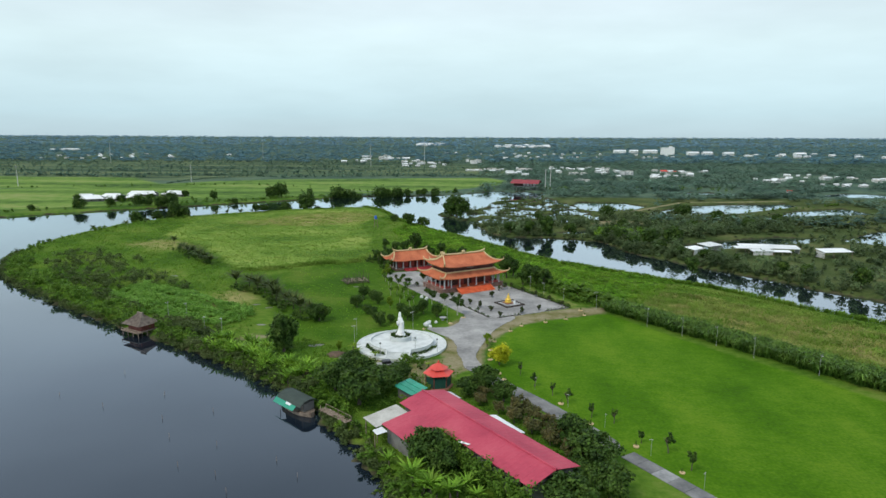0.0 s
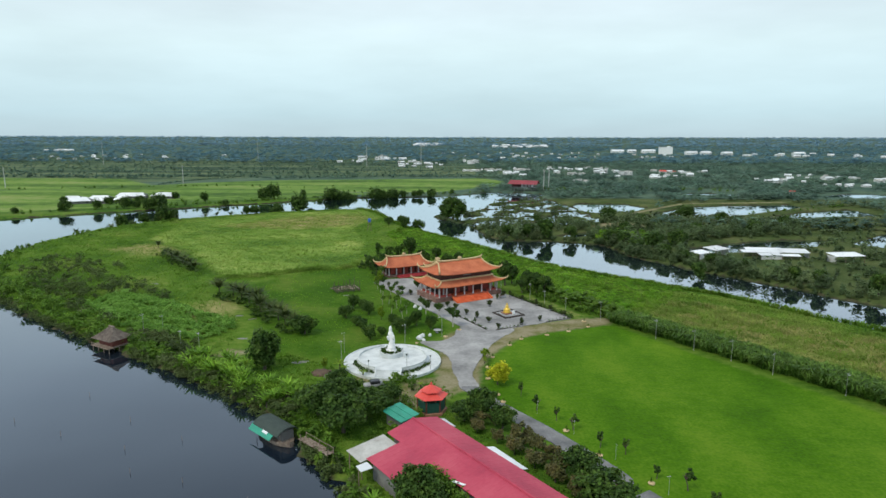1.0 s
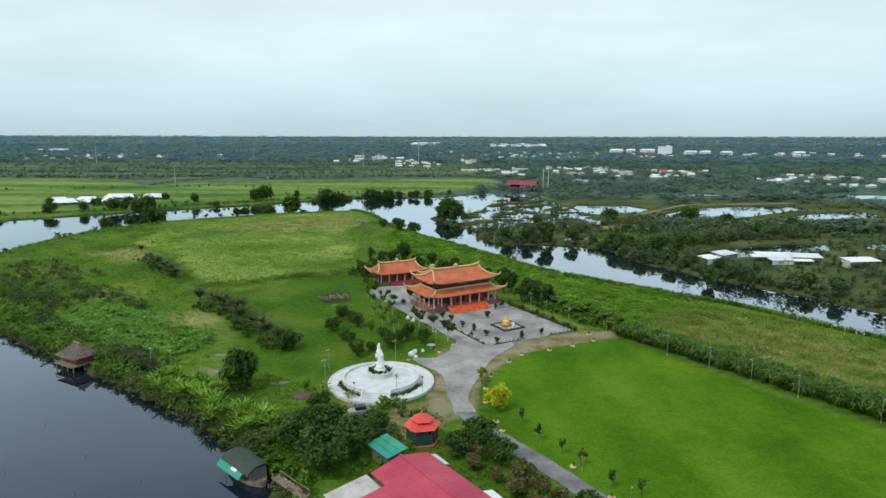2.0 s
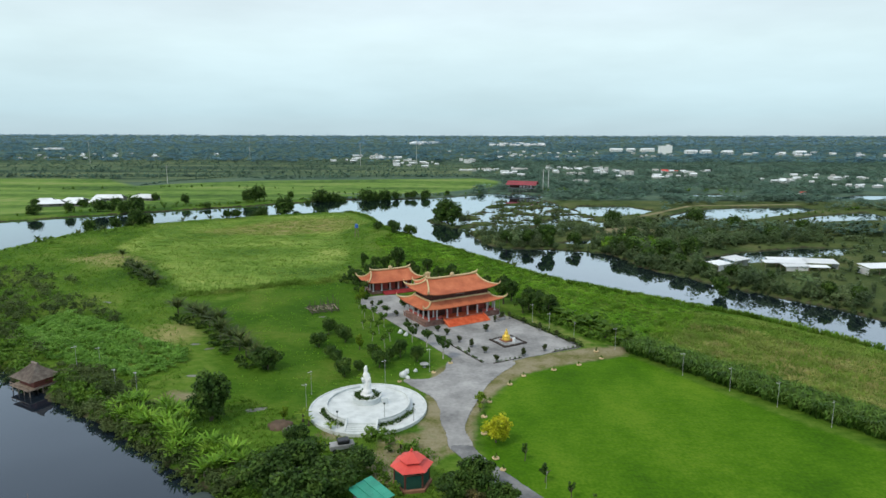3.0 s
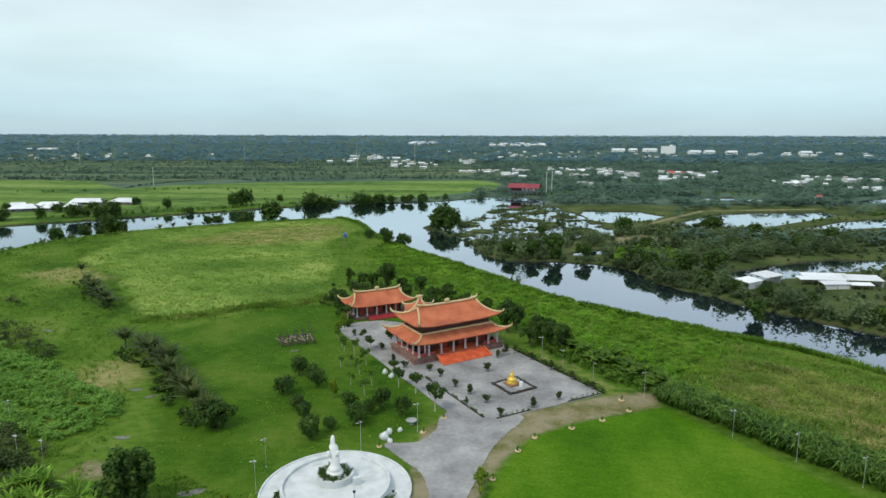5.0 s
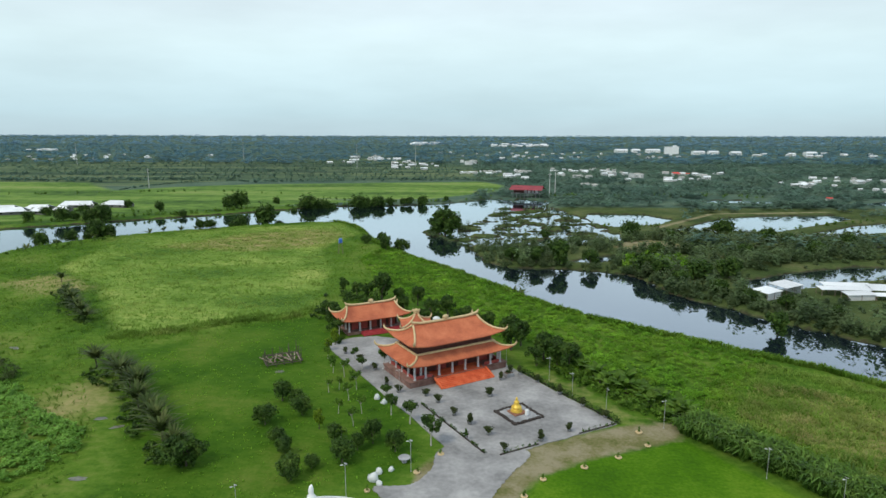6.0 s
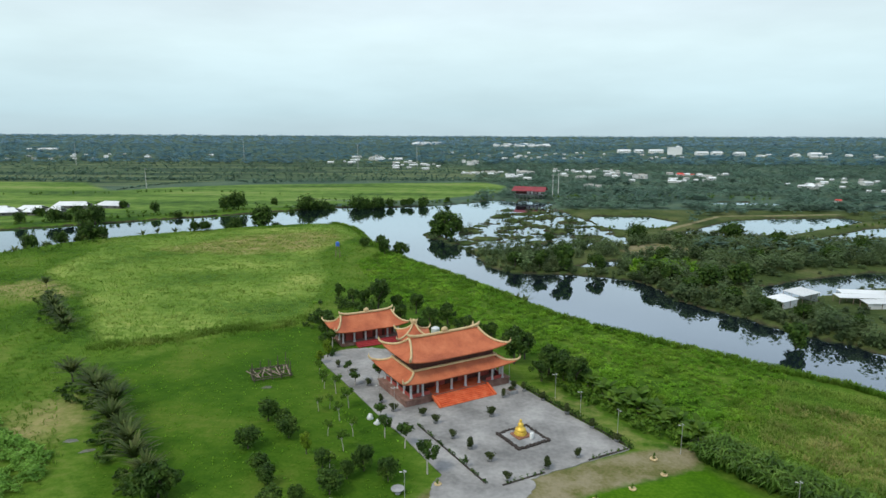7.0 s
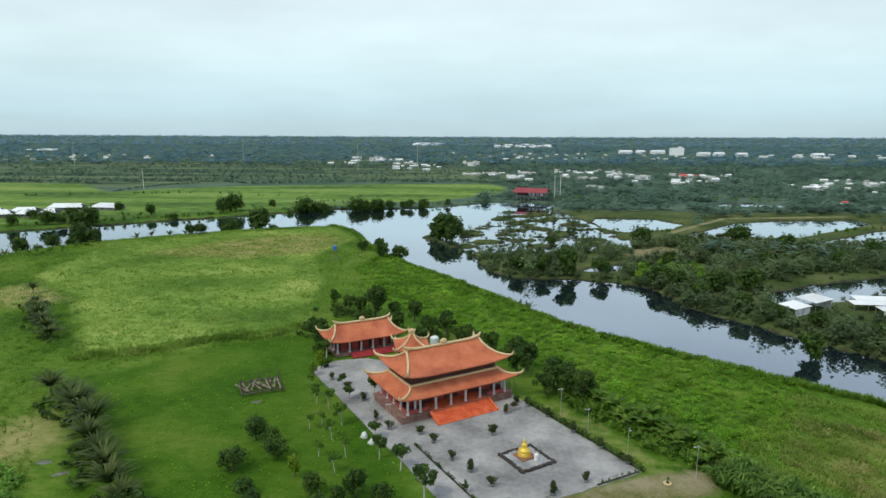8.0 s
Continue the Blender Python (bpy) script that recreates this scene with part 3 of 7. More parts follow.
set_mask("lawn", area_mask([LAWN], 1.2))
set_mask("orchard", area_mask([LEFT_GREEN], 4))
set_mask("field", area_mask([REED_FIELD], 5))
set_mask("dry", 0.72 * area_mask(DRY_PATCHES, 7))
set_mask("soil", 0.85 * area_mask(SOIL_AREAS, 1.2))
set_mask("bank", np.clip((plan_depth(gx, gy) + np.where(gx > -30, 1.4, 1.7)) / 1.5, 0, 1))
set_mask("paddy", area_mask(PADDIES, 8))
set_mask("strips", area_mask([STRIP_FIELDS], 25))
PENINSULA = np.vstack([SHORE, SHORE_EAST, [(900, -900), (20, -900)]])
beyond = np.clip(-inside_distance(PENINSULA, gx, gy) / 8, 0, 1)
set_mask("far", np.maximum(np.clip((gy - 430) / 25, 0, 1), np.where(gx > -30, 0.0, 0.35 * beyond)))
set_mask("marsh", np.where(gx > -30, beyond, 0.0))

water, _, _ = grid_sheet("river_water", np.linspace(-600, 420, 18), np.linspace(-200, 640, 15), WATER_Z, WATER)
tagged(water, "dark still river water mirroring the pale sky", "water", kind="structure")


# ---- pavements ----
def paving(name, ctrl, z, mat, label, category, jitter=0.25, closed_steps=5, thick=0.25):
    rg = random.Random(len(name) + len(ctrl))
    pts = curve_points(ctrl, closed_steps, True) if closed_steps > 1 else np.array(ctrl, float)
    bm = bmesh.new()
    vs = [bm.verts.new((x + rg.uniform(-jitter, jitter), y + rg.uniform(-jitter, jitter), z)) for x, y in pts]
    es = [bm.edges.new((vs[i], vs[(i + 1) % len(vs)])) for i in range(len(vs))]
    bmesh.ops.triangle_fill(bm, edges=es, use_beauty=True)
    bmesh.ops.recalc_face_normals(bm, faces=bm.faces)
    if sum(f.normal.z for f in bm.faces) < 0:
        bmesh.ops.reverse_faces(bm, faces=bm.faces)
    r = bmesh.ops.extrude_edge_only(bm, edges=[e for e in bm.edges if e.is_boundary])
    for v in r["geom"]:
        if isinstance(v, bmesh.types.BMVert):
            v.co.z -= thick
    ob = part(name, bm, mat)
    return tagged(ob, label, category, kind="structure")


def along(a, b, n):
    return [(a[0] + (b[0] - a[0]) * i / n, a[1] + (b[1] - a[1]) * i / n) for i in range(n)]


def court_xy(u, v):
    p = court(u, v)
    return (p.x, p.y)


GRAVEL_YARD = []
yard = [court_xy(11.2, -2), court_xy(11.2, 33), court_xy(-2, 32.2), court_xy(-8, 32), court_xy(-11.8, 30.5), court_xy(-15.0, 27), court_xy(-15.2, -24), court_xy(-9, -25.8), court_xy(-3.5, -24), court_xy(-0.2, -20), court_xy(0.4, -12), court_xy(4, -8)]
for a, b in zip(yard, yard[1:] + yard[:1]):
    GRAVEL_YARD += along(a, b, 8)
paving("pavement_court", GRAVEL_YARD, 0.10, GRAVEL, "grey gravel temple courtyard, worn and patchy", "courtyard", 0.16, 1)
paving("pavement_plaza", [(2.5, 150), (-0.8, 146.5), (-1.5, 142), (-4, 138), (-8.6, 137.2), (-6, 133.5), (-3.2, 130), (-1.9, 126), (-1.5, 121), (-0.6, 117.5), (0.3, 112.5), (3.2, 113.2), (2.2, 119), (3.0, 124), (4.6, 130), (6.5, 136), (9, 141), (12, 146.4), (7.5, 149)],
       0.088, GRAVEL, "grey gravel drive widening beside the white platform", "driveway", 0.12, 16)
paving("road", [(0.2, 113.5), (1.8, 110.2), (6.0, 103.4), (11.9, 95.8), (17.6, 87.2), (20.4, 83.1), (22.2, 84.4), (20.1, 88.8), (13.8, 98.3), (8.3, 105.6), (4.4, 111.2), (3.1, 113.6)], 0.094, ROADGREY, "grey concrete drive along the lawn", "road", 0.06, 10)
drive_dir = Vector((6.6, -9.9, 0)).normalized()
for i in range(9):
    p = Vector((21.9, 82.6, 0)) + drive_dir * (1.2 + 2.55 * i)
    s = Vector((-drive_dir.y, drive_dir.x, 0)) * 1.25
    bm = sheet(bmesh.new(), [p - s + Vector((0, 0, .1)), p - s + drive_dir * 2.5 + Vector((0, 0, .1)), p + s + drive_dir * 2.5 + Vector((0, 0, .1)), p + s + Vector((0, 0, .1))], 0.2)
    bmesh.ops.recalc_face_normals(bm, faces=bm.faces)
    tagged(part("pavement_slab", bm, CONCRETE if i in (2, 5, 6) else ROADGREY), "cast concrete slab of the garden drive", "paving slab", "slabs of the drive", "structure")


# ---- temple ----
def roof_points(a0, b0, a1, b1, z0, z1, lift, rows, cols, sag=1.7):
    """Rings of a hipped roof from its top (half sizes a0, b0, height z0) to the eaves, with lifted corners."""
    rings = []
    for i in range(rows + 1):
        v = i / rows
        a, b = a0 + (a1 - a0) * v ** 1.35, b0 + (b1 - b0) * v
        z = z1 + (z0 - z1) * (1 - v) ** sag
        ring = []
        for sx, sy, ex, ey in ((-1, -1, 1, -1), (1, -1, 1, 1), (1, 1, -1, 1), (-1, 1, -1, -1)):
            for k in range(cols):
                s = k / cols
                px, py = (sx + (ex - sx) * s), (sy + (ey - sy) * s)
                c = max(0.0, (abs(2 * s - 1) - 0.45) / 0.55) ** 2.4 * v ** 2
                ring.append(Vector((a * px * (1 + 0.03 * c), b * py * (1 + 0.05 * c), z + lift * c)))
        rings.append(ring)
    return rings


def temple_roof(parent, a0, b0, a1, b1, z0, z1, lift, ridge=True, rows=8, cols=28, thick=0.2, rib=0.36):
    rings = roof_points(a0, b0, a1, b1, z0, z1, lift, rows, cols)
    bm = bmesh.new()
    top = [[bm.verts.new(p) for p in r] for r in rings]
    low = [[bm.verts.new(p - Vector((0, 0, thick))) for p in r] for r in rings]
    n = len(rings[0])
    for i in range(rows):
        for k in range(n):
            j = (k + 1) % n
            bm.faces.new((top[i][k], top[i + 1][k], top[i + 1][j], top[i][j]))
            bm.faces.new((low[i][j], low[i + 1][j], low[i + 1][k], low[i][k]))
    for k in range(n):
        j = (k + 1) % n
        bm.faces.new((top[rows][k], low[rows][k], low[rows][j], top[rows][j]))
        bm.faces.new((top[0][j], low[0][j], low[0][k], top[0][k]))
    bmesh.ops.remove_doubles(bm, verts=bm.verts, dist=0.002)
    roof = part("roof", bm, TILE, parent, "curved orange clay-tile roof with upturned corners", True)
    # rows of cover tiles running down the slope
    vs, fs = [], []
    fine = roof_points(a0, b0, a1, b1, z0, z1, lift, rows, 4 * cols)
    for side in range(4):
        length = 2 * (a1 if side % 2 == 0 else b1)
        count = int(length / rib)
        for c in range(1, count):
            k = side * 4 * cols + int(round(c / count * 4 * cols))
            pts = [fine[i][k % len(fine[0])] for i in range(rows + 1)]
            across = Vector((1, 0, 0)) if side % 2 == 0 else Vector((0, 1, 0))
            base = len(vs)
            for p in pts:
                vs += [p - across * 0.085, p + Vector((0, 0, 0.075)), p + across * 0.085]
            for i in range(rows):
                o = base + 3 * i
                fs += [(o, o + 3, o + 4, o + 1), (o + 1, o + 4, o + 5, o + 2)]
    rows_ob = raw("tile_relief", vs, fs, TILE, roof)
    rows_ob["kind"] = "stuff"
    for side in range(4):
        k = side * cols
        pts = [r[k] + Vector((0, 0, 0.12)) for r in rings]
        out = (pts[-1] - pts[-3])
        out.z = 0
        out.normalize()
        pts += [pts[-1] + out * 0.35 + Vector((0, 0, 0.22)), pts[-1] + out * 0.55 + Vector((0, 0, 0.6)), pts[-1] + out * 0.5 + Vector((0, 0, 0.95))]
        part("hip_ridge", tube(bmesh.new(), pts, [0.2] * (rows + 1) + [0.2, 0.15, 0.06], 6), RIDGE, roof, "cream plaster hip ridge with a curled end", True)
    if ridge:
        pts = []
        for i in range(13):
            s = -1 + 2 * i / 12
            pts.append((s * (a0 + 0.15), 0, z0 + 0.18 + 0.42 * abs(s) ** 6))
        pts = [(-a0 - 0.42, 0, z0 + 1.1)] + pts + [(a0 + 0.42, 0, z0 + 1.1)]
        part("ridge", tube(bmesh.new(), pts, [0.08] + [0.25] * 13 + [0.08], 8), RIDGE, roof, "cream plaster roof ridge with curled ends", True)
        bm = lathe(bmesh.new(), [(0.34, z0 + 0.3), (0.5, z0 + 0.5), (0.52, z0 + 0.8), (0.3, z0 + 1.05), (0.12, z0 + 1.15)], 12)
        bmesh.ops.scale(bm, vec=(1.25, 0.6, 1), verts=bm.verts)
        part("finial", bm, RIDGE, roof, "carved cream ridge ornament", True)
    else:
        bm = bmesh.new()
        for s in (-1, 1):
            box(bm, 0, s * (b0 + 0.1), z0 - 0.05, 2 * a0 + 0.4, 0.3, 0.32)
            box(bm, s * (a0 + 0.1), 0, z0 - 0.05, 0.3, 2 * b0 - 0.12, 0.31)
        part("ridge", bm, RIDGE, roof, "cream plaster band under the upper wall")
    return roof


def column(parent, u, v, z0, z1, mesh=[]):
    if not mesh:
        bm = lathe(bmesh.new(), [(0.30, 0), (0.30, 0.16), (0.21, 0.2), (0.19, 2.7), (0.24, 2.78), (0.24, 2.9)], 12)
        ob = part("column", bm, COLUMN, parent, "pale grey round column")
        mesh.append(ob.data)
        ob.matrix_basis = Matrix.Translation((u, v, z0)) @ Matrix.Diagonal((1, 1, (z1 - z0) / 2.9, 1))
        return ob
    return share("column", mesh[0], Matrix.Translation((u, v, z0)) @ Matrix.Diagonal((1, 1, (z1 - z0) / 2.9, 1)), parent)


def temple_pose(u, v, z=0.1):
    p = court(u, v)
    return pose(p.x, p.y, z, 0, 0, TA)


# in a temple's own frame x runs along the front and -y faces the court
main_hall = thing("temple", temple_pose(0, 0), "two-tiered temple hall with orange tiled roofs and a columned porch", "temple")
bm = box(bmesh.new(), 0, 0, 0, 20.6, 10.6, 1.05, bevel=0.05)
plinth = part("plinth", bm, PLINTH, main_hall, "brick-red plinth")
bm = box(bmesh.new(), 0, 0, 1.05, 21.0, 11.0, 0.14, bevel=0.03)
part("plinth_cap", bm, PLINTH, main_hall, "brown stone edge of the plinth")
bm = bmesh.new()
box(bm, 0, 0.9, 1.19, 16.2, 6.6, 3.3)
part("wall", bm, TIMBER, main_hall, "dark timber hall wall")
for k in range(7):
    u = -6.9 + 2.3 * k
    bm = bmesh.new()
    box(bm, u - 0.5, -2.44, 1.19, 0.92, 0.1, 2.5, bevel=0.02)
    box(bm, u + 0.5, -2.44, 1.19, 0.92, 0.1, 2.5, bevel=0.02)
    part("door", bm, REDWALL if k % 2 == 0 else TIMBER, main_hall, "carved red-brown double door")
for k in range(5):
    bm = box(bmesh.new(), -8.14, -1.6 + 1.4 * k, 1.9, 0.1, 0.95, 1.6, bevel=0.02)
    part("window", bm, DARK, main_hall, "dark side window")
for s in (-1, 1):
    for k in range(5):
        column(main_hall, s * 9.1, -4.85 + 2.425 * k, 1.19, 4.05)
for k in range(8):
    if k not in (0, 7):
        column(main_hall, -9.7 + 19.4 * k / 7, -4.85, 1.19, 4.05)
        column(main_hall, -9.7 + 19.4 * k / 7, 4.85, 1.19, 4.05)
for u in (-8.9, 8.9, -7.6):
    column(main_hall, u, -4.4, 1.19, 4.05)
bm = bmesh.new()
for s in (-1, 1):
    box(bm, 0, s * 4.85, 3.75, 19.6, 0.24, 0.3)
    box(bm, s * 9.1, 0, 3.76, 0.24, 9.4, 0.28)
part("beam", bm, REDWALL, main_hall, "dark red porch beams")
for side, u0, u1 in (("f", -9.4, -5.6), ("f", 5.6, 9.4)):
    bm = bmesh.new()
    box(bm, (u0 + u1) / 2, -4.85, 1.19, u1 - u0, 0.12, 0.62, bevel=0.02)
    part("balustrade", bm, REDWALL, main_hall, "low red porch parapet")
for s in (-1, 1):
    bm = box(bmesh.new(), s * 9.1, 0, 1.19, 0.12, 9.2, 0.62, bevel=0.02)
    part("balustrade", bm, REDWALL, main_hall, "low red porch parapet")
bm = box(bmesh.new(), 0, 0, 4.3, 15.6, 7.4, 2.6)
part("upper_wall", bm, TIMBER, main_hall, "dark red upper wall between the two roofs")
bm = box(bmesh.new(), 0, -3.85, 6.2, 2.3, 0.16, 0.6, rx=12, bevel=0.03)
board = part("signboard", bm, CONCRETE, main_hall, "grey name board under the upper eaves")
bm = bmesh.new()
for k in range(4):
    box(bm, -0.66 + 0.44 * k, -3.95, 6.33, 0.26, 0.06, 0.34, rx=12)
part("lettering", bm, RUST, board, "brown bars of lettering")
temple_roof(main_hall, 8.15, 3.95, 10.75, 6.15, 5.3, 3.95, 0.6, False)
temple_roof(main_hall, 6.9, 0.04, 9.3, 5.35, 9.5, 7.05, 0.65, True)
part("porch_carpet", box(bmesh.new(), 0, -4.0, 1.19, 10.2, 2.9, 0.03), STEP_RED, main_hall, "orange-red carpet on the porch")
for k in range(7):
    bm = box(bmesh.new(), 0, -5.5 - 0.2 - 0.4 * k, 0, 10.4, 0.4, 1.05 - 0.15 * k - 0.004, bevel=0.02)
    part("step", bm, STEP_RED, main_hall, "orange-red carpeted step")
for s in (-1, 1):
    bm = sheet(bmesh.new(), [(s * 5.42 - 0.16, -8.3, 0.25), (s * 5.42 + 0.16, -8.3, 0.25), (s * 5.42 + 0.16, -5.5, 1.3), (s * 5.42 - 0.16, -5.5, 1.3)], 0.4)
    part("step_cheek", bm, STEP_RED, main_hall, "orange-red side wall of the steps")

link_hall = thing("temple", temple_pose(2.9, -17.2) @ pose(0, 0, 0, 0, 0, -22), "small middle temple building with a pointed orange tiled roof", "temple")
part("plinth", box(bmesh.new(), 0, 0, 0, 6.6, 6.4, 0.6, bevel=0.04), PLINTH, link_hall, "brick-red plinth")
part("wall", box(bmesh.new(), 0, 0, 0.6, 5.2, 5.0, 3.2), TIMBER, link_hall, "dark timber wall")
part("door", box(bmesh.new(), -2.65, 0, 0.6, 0.1, 1.8, 2.3, bevel=0.02), REDWALL, link_hall, "red-brown door")
temple_roof(link_hall, 0.3, 0.04, 3.3, 3.4, 5.9, 3.8, 0.05, True, 7, 20)

rear_hall = thing("temple", pose(-18.3, 202.2, 0.05, 0, 0, TA - 3), "single-storey rear temple hall with an orange tiled roof", "temple")
part("plinth", box(bmesh.new(), 0, 0, 0, 13.4, 6.4, 0.7, bevel=0.04), PLINTH, rear_hall, "brick-red plinth")
part("wall", box(bmesh.new(), 0, 0.6, 0.7, 11.4, 4.2, 2.7), TIMBER, rear_hall, "dark timber wall")
for k in range(6):
    column(rear_hall, -6.2 + 12.4 * k / 5, -2.85, 0.7, 3.15)
for k in range(2):
    for s in (-1, 1):
        column(rear_hall, s * 6.2, -0.4 + 2.9 * k, 0.7, 3.15)
for k in range(5):
    part("door", box(bmesh.new(), -4.4 + 2.2 * k, -1.55, 0.7, 1.5, 0.1, 2.1, bevel=0.02), REDWALL, rear_hall, "red-brown door")
temple_roof(rear_hall, 5.75, 0.04, 7.9, 4.05, 5.75, 3.25, 0.55, True)
for k in range(4):
    part("step", box(bmesh.new(), 1.2, -3.2 - 0.25 - 0.5 * k, 0, 9.6, 0.5, 0.7 - 0.17 * k - 0.004, bevel=0.02), STEP_CRIMSON, rear_hall, "crimson carpeted step")

# ---- white platform with the tall statue ----
PX, PY = -13.2, 125.1
plat = thing("statue_platform", pose(PX, PY, 0.05), "round white stone platform with a raised inner disc and front steps", "platform")
part("outer_ring", lathe(bmesh.new(), [(9.35, -0.2), (9.35, 0.28), (9.25, 0.34), (0.5, 0.34)], 72), WHITE_STONE, plat, "", False)
part("curb", lathe(bmesh.new(), [(9.1, 0.34), (9.1, 0.46), (9.35, 0.46), (9.35, 0.335), (9.3, 0.335)], 72, caps=False), WHITE_STONE, plat)
part("inner_disc", lathe(bmesh.new(), [(6.75, 0.3), (6.75, 0.95), (6.65, 1.02), (0.5, 1.02)], 72), WHITE_STONE, plat, "raised white inner disc")
for a0, a1 in ((-250, -110), (-70, 70)):
    bm = bmesh.new()
    for k in range(40):
        a, b = radians(a0 + (a1 - a0) * k / 40), radians(a0 + (a1 - a0) * (k + 1) / 40)
        sheet(bm, [(6.4 * math.cos(a), 6.4 * math.sin(a), 1.36), (6.68 * math.cos(a), 6.68 * math.sin(a), 1.36), (6.68 * math.cos(b), 6.68 * math.sin(b), 1.36), (6.4 * math.cos(b), 6.4 * math.sin(b), 1.36)], 0.36)
    part("low_wall", bm, WHITE_STONE, plat, "low white wall round the disc")
for k in range(7):
    part("step", box(bmesh.new(), 0, -6.1 - 0.36 * (7 - k), 0.33, 4.3, 0.36 if k < 6 else 0.9, 0.1 * (k + 1) - 0.004, bevel=0.015), WHITE_STONE, plat, "white stone step")
for s in (-1, 1):
    bm = sheet(bmesh.new(), [(s * 2.3 - 0.15, -8.75, 0.5), (s * 2.3 + 0.15, -8.75, 0.5), (s * 2.3 + 0.15, -6.3, 1.36), (s * 2.3 - 0.15, -6.3, 1.36)], 0.3)
    part("step_cheek", bm, WHITE_STONE, plat, "white side wall of the steps")
part("planter_drum", lathe(bmesh.new(), x=-0.35, y=1.2, n=48, profile=[(2.25, 0.98), (2.25, 1.7), (2.35, 1.76), (2.35, 1.95), (2.1, 1.95), (2.05, 1.8), (0.4, 1.8)]), WHITE_STONE, plat, "round white planter under the statue")
part("offering_table", box(bmesh.new(), 2.6, 0.1, 1.02, 0.9, 0.6, 0.95, 25, bevel=0.04), WHITE_STONE, plat, "small white stone altar")
bm = lathe(bmesh.new(), [(1.05, 1.78), (1.15, 1.95), (0.95, 2.15), (0.72, 2.3), (0.84, 2.45), (0.66, 2.6), (0.58, 3.0), (0.56, 3.5), (0.6, 4.1), (0.52, 4.5), (0.56, 4.85), (0.46, 5.15), (0.26, 5.32), (0.3, 5.55), (0.28, 5.85), (0.2, 6.1), (0.06, 6.3)], 20)
for v in bm.verts:
    if v.co.z > 2.5:
        v.co.y *= 0.8
        v.co.x += 0.14 * math.sin((v.co.z - 2.5) * 1.5)
cyl(bm, 0.42, -0.45, 4.1, 0.2, 0.15, 0.8, 8, 30, 20)
cyl(bm, -0.45, -0.3, 3.9, 0.24, 0.16, 0.8, 8, 20, -15)
statue = part("white_statue", bm, STATUE_WHITE, None, "", True)
statue.matrix_basis = pose(PX - 0.35, PY + 1.2, 0.05) @ Matrix.Diagonal((1, 1, 1.14, 1)) @ Matrix.Translation((0, 0, -0.22))
tagged(statue, "tall slender white robed statue on a lotus base", "statue")


# ---- long tin-roofed house, lean-tos and pavilion ----
def corrugated(bm, c00, c10, c11, c01, pitch=0.9, rib=0.018, thick=0.06):
    """One ribbed sheet: ribs run from the c00-c10 edge to the c01-c11 edge."""
    c00, c10, c11, c01 = map(Vector, (c00, c10, c11, c01))
    n = max(2, int((c10 - c00).length / pitch))
    prof = [(0.0, 0.0)]
    for i in range(n):
        prof += [((i + 0.80) / n, 0.0), ((i + 0.86) / n, rib), ((i + 0.94) / n, rib), ((i + 1.0) / n, 0.0)]
    rows = []
    for dz in (0.0, -thick):
        for e0, e1 in ((c00, c10), (c01, c11)):
            rows.append([bm.verts.new(e0.lerp(e1, t) + Vector((0, 0, z + dz))) for t, z in prof])
    a, b, c, d = rows
    for k in range(len(prof) - 1):
        bm.faces.new((a[k], a[k + 1], b[k + 1], b[k]))
        bm.faces.new((c[k + 1], c[k], d[k], d[k + 1]))
        bm.faces.new((a[k + 1], a[k], c[k], c[k + 1]))
        bm.faces.new((b[k], b[k + 1], d[k + 1], d[k]))
    bm.faces.new((a[0], b[0], d[0], c[0]))
    bm.faces.new((b[-1], a[-1], c[-1], d[-1]))
    bmesh.ops.recalc_face_normals(bm, faces=bm.faces)
    return bm


HOUSE = pose(2.2, 81.2, 0, 0, 0, -52)
house = thing("long_house", HOUSE, "long low house with a faded crimson tin roof", "house")
HL, HW = 14.3, 4.2
part("wall", box(bmesh.new(), 0, 0, 0, 2 * HL - 1.2, 2 * HW - 1.4, 3.0), BOARDS_SHADED, house, "boarded house walls, coloured dark for the eaves' shade")
part("roof_slope", corrugated(bmesh.new(), (-HL, -HW, 3.3), (HL, -HW, 3.3), (HL, 0, 4.25), (-HL, 0, 4.25)), TIN_PINK, house, "faded crimson ribbed tin")
part("roof_slope", corrugated(bmesh.new(), (HL, HW, 3.3), (-HL, HW, 3.3), (-HL, 0, 4.25), (HL, 0, 4.25)), TIN_PINK, house, "faded crimson ribbed tin")
part("ridge_cap", tube(bmesh.new(), [(-HL, 0, 4.27), (HL, 0, 4.27)], [0.16, 0.16], 6), TIN_PINK, house)
for s in (-1, 1):
    bm = bmesh.new()
    v = [bm.verts.new(p) for p in ((s * (HL - 0.62), -HW + 0.7, 3.0), (s * (HL - 0.62), HW - 0.7, 3.0), (s * (HL - 0.62), 0, 4.15))]
    bm.faces.new(v)
    w = [bm.verts.new(p) for p in ((s * (HL - 0.8), -HW + 0.7, 3.0), (s * (HL - 0.8), HW - 0.7, 3.0), (s * (HL - 0.8), 0, 4.15))]
    bm.faces.new(w[::-1])
    part("gable", bm, BOARDS_SHADED, house)
part("door", box(bmesh.new(), HL - 0.56, 0.6, 0, 0.1, 1.1, 2.05, bevel=0.02), WOOD_RED, house)
part("patch_sheet", sheet(bmesh.new(), [(0.6, -4.55, 3.42), (2.4, -4.0, 3.54), (2.5, -3.7, 3.6), (0.7, -4.2, 3.5)], 0.05), TIN_WHITE, house, "loose pale roof sheet")

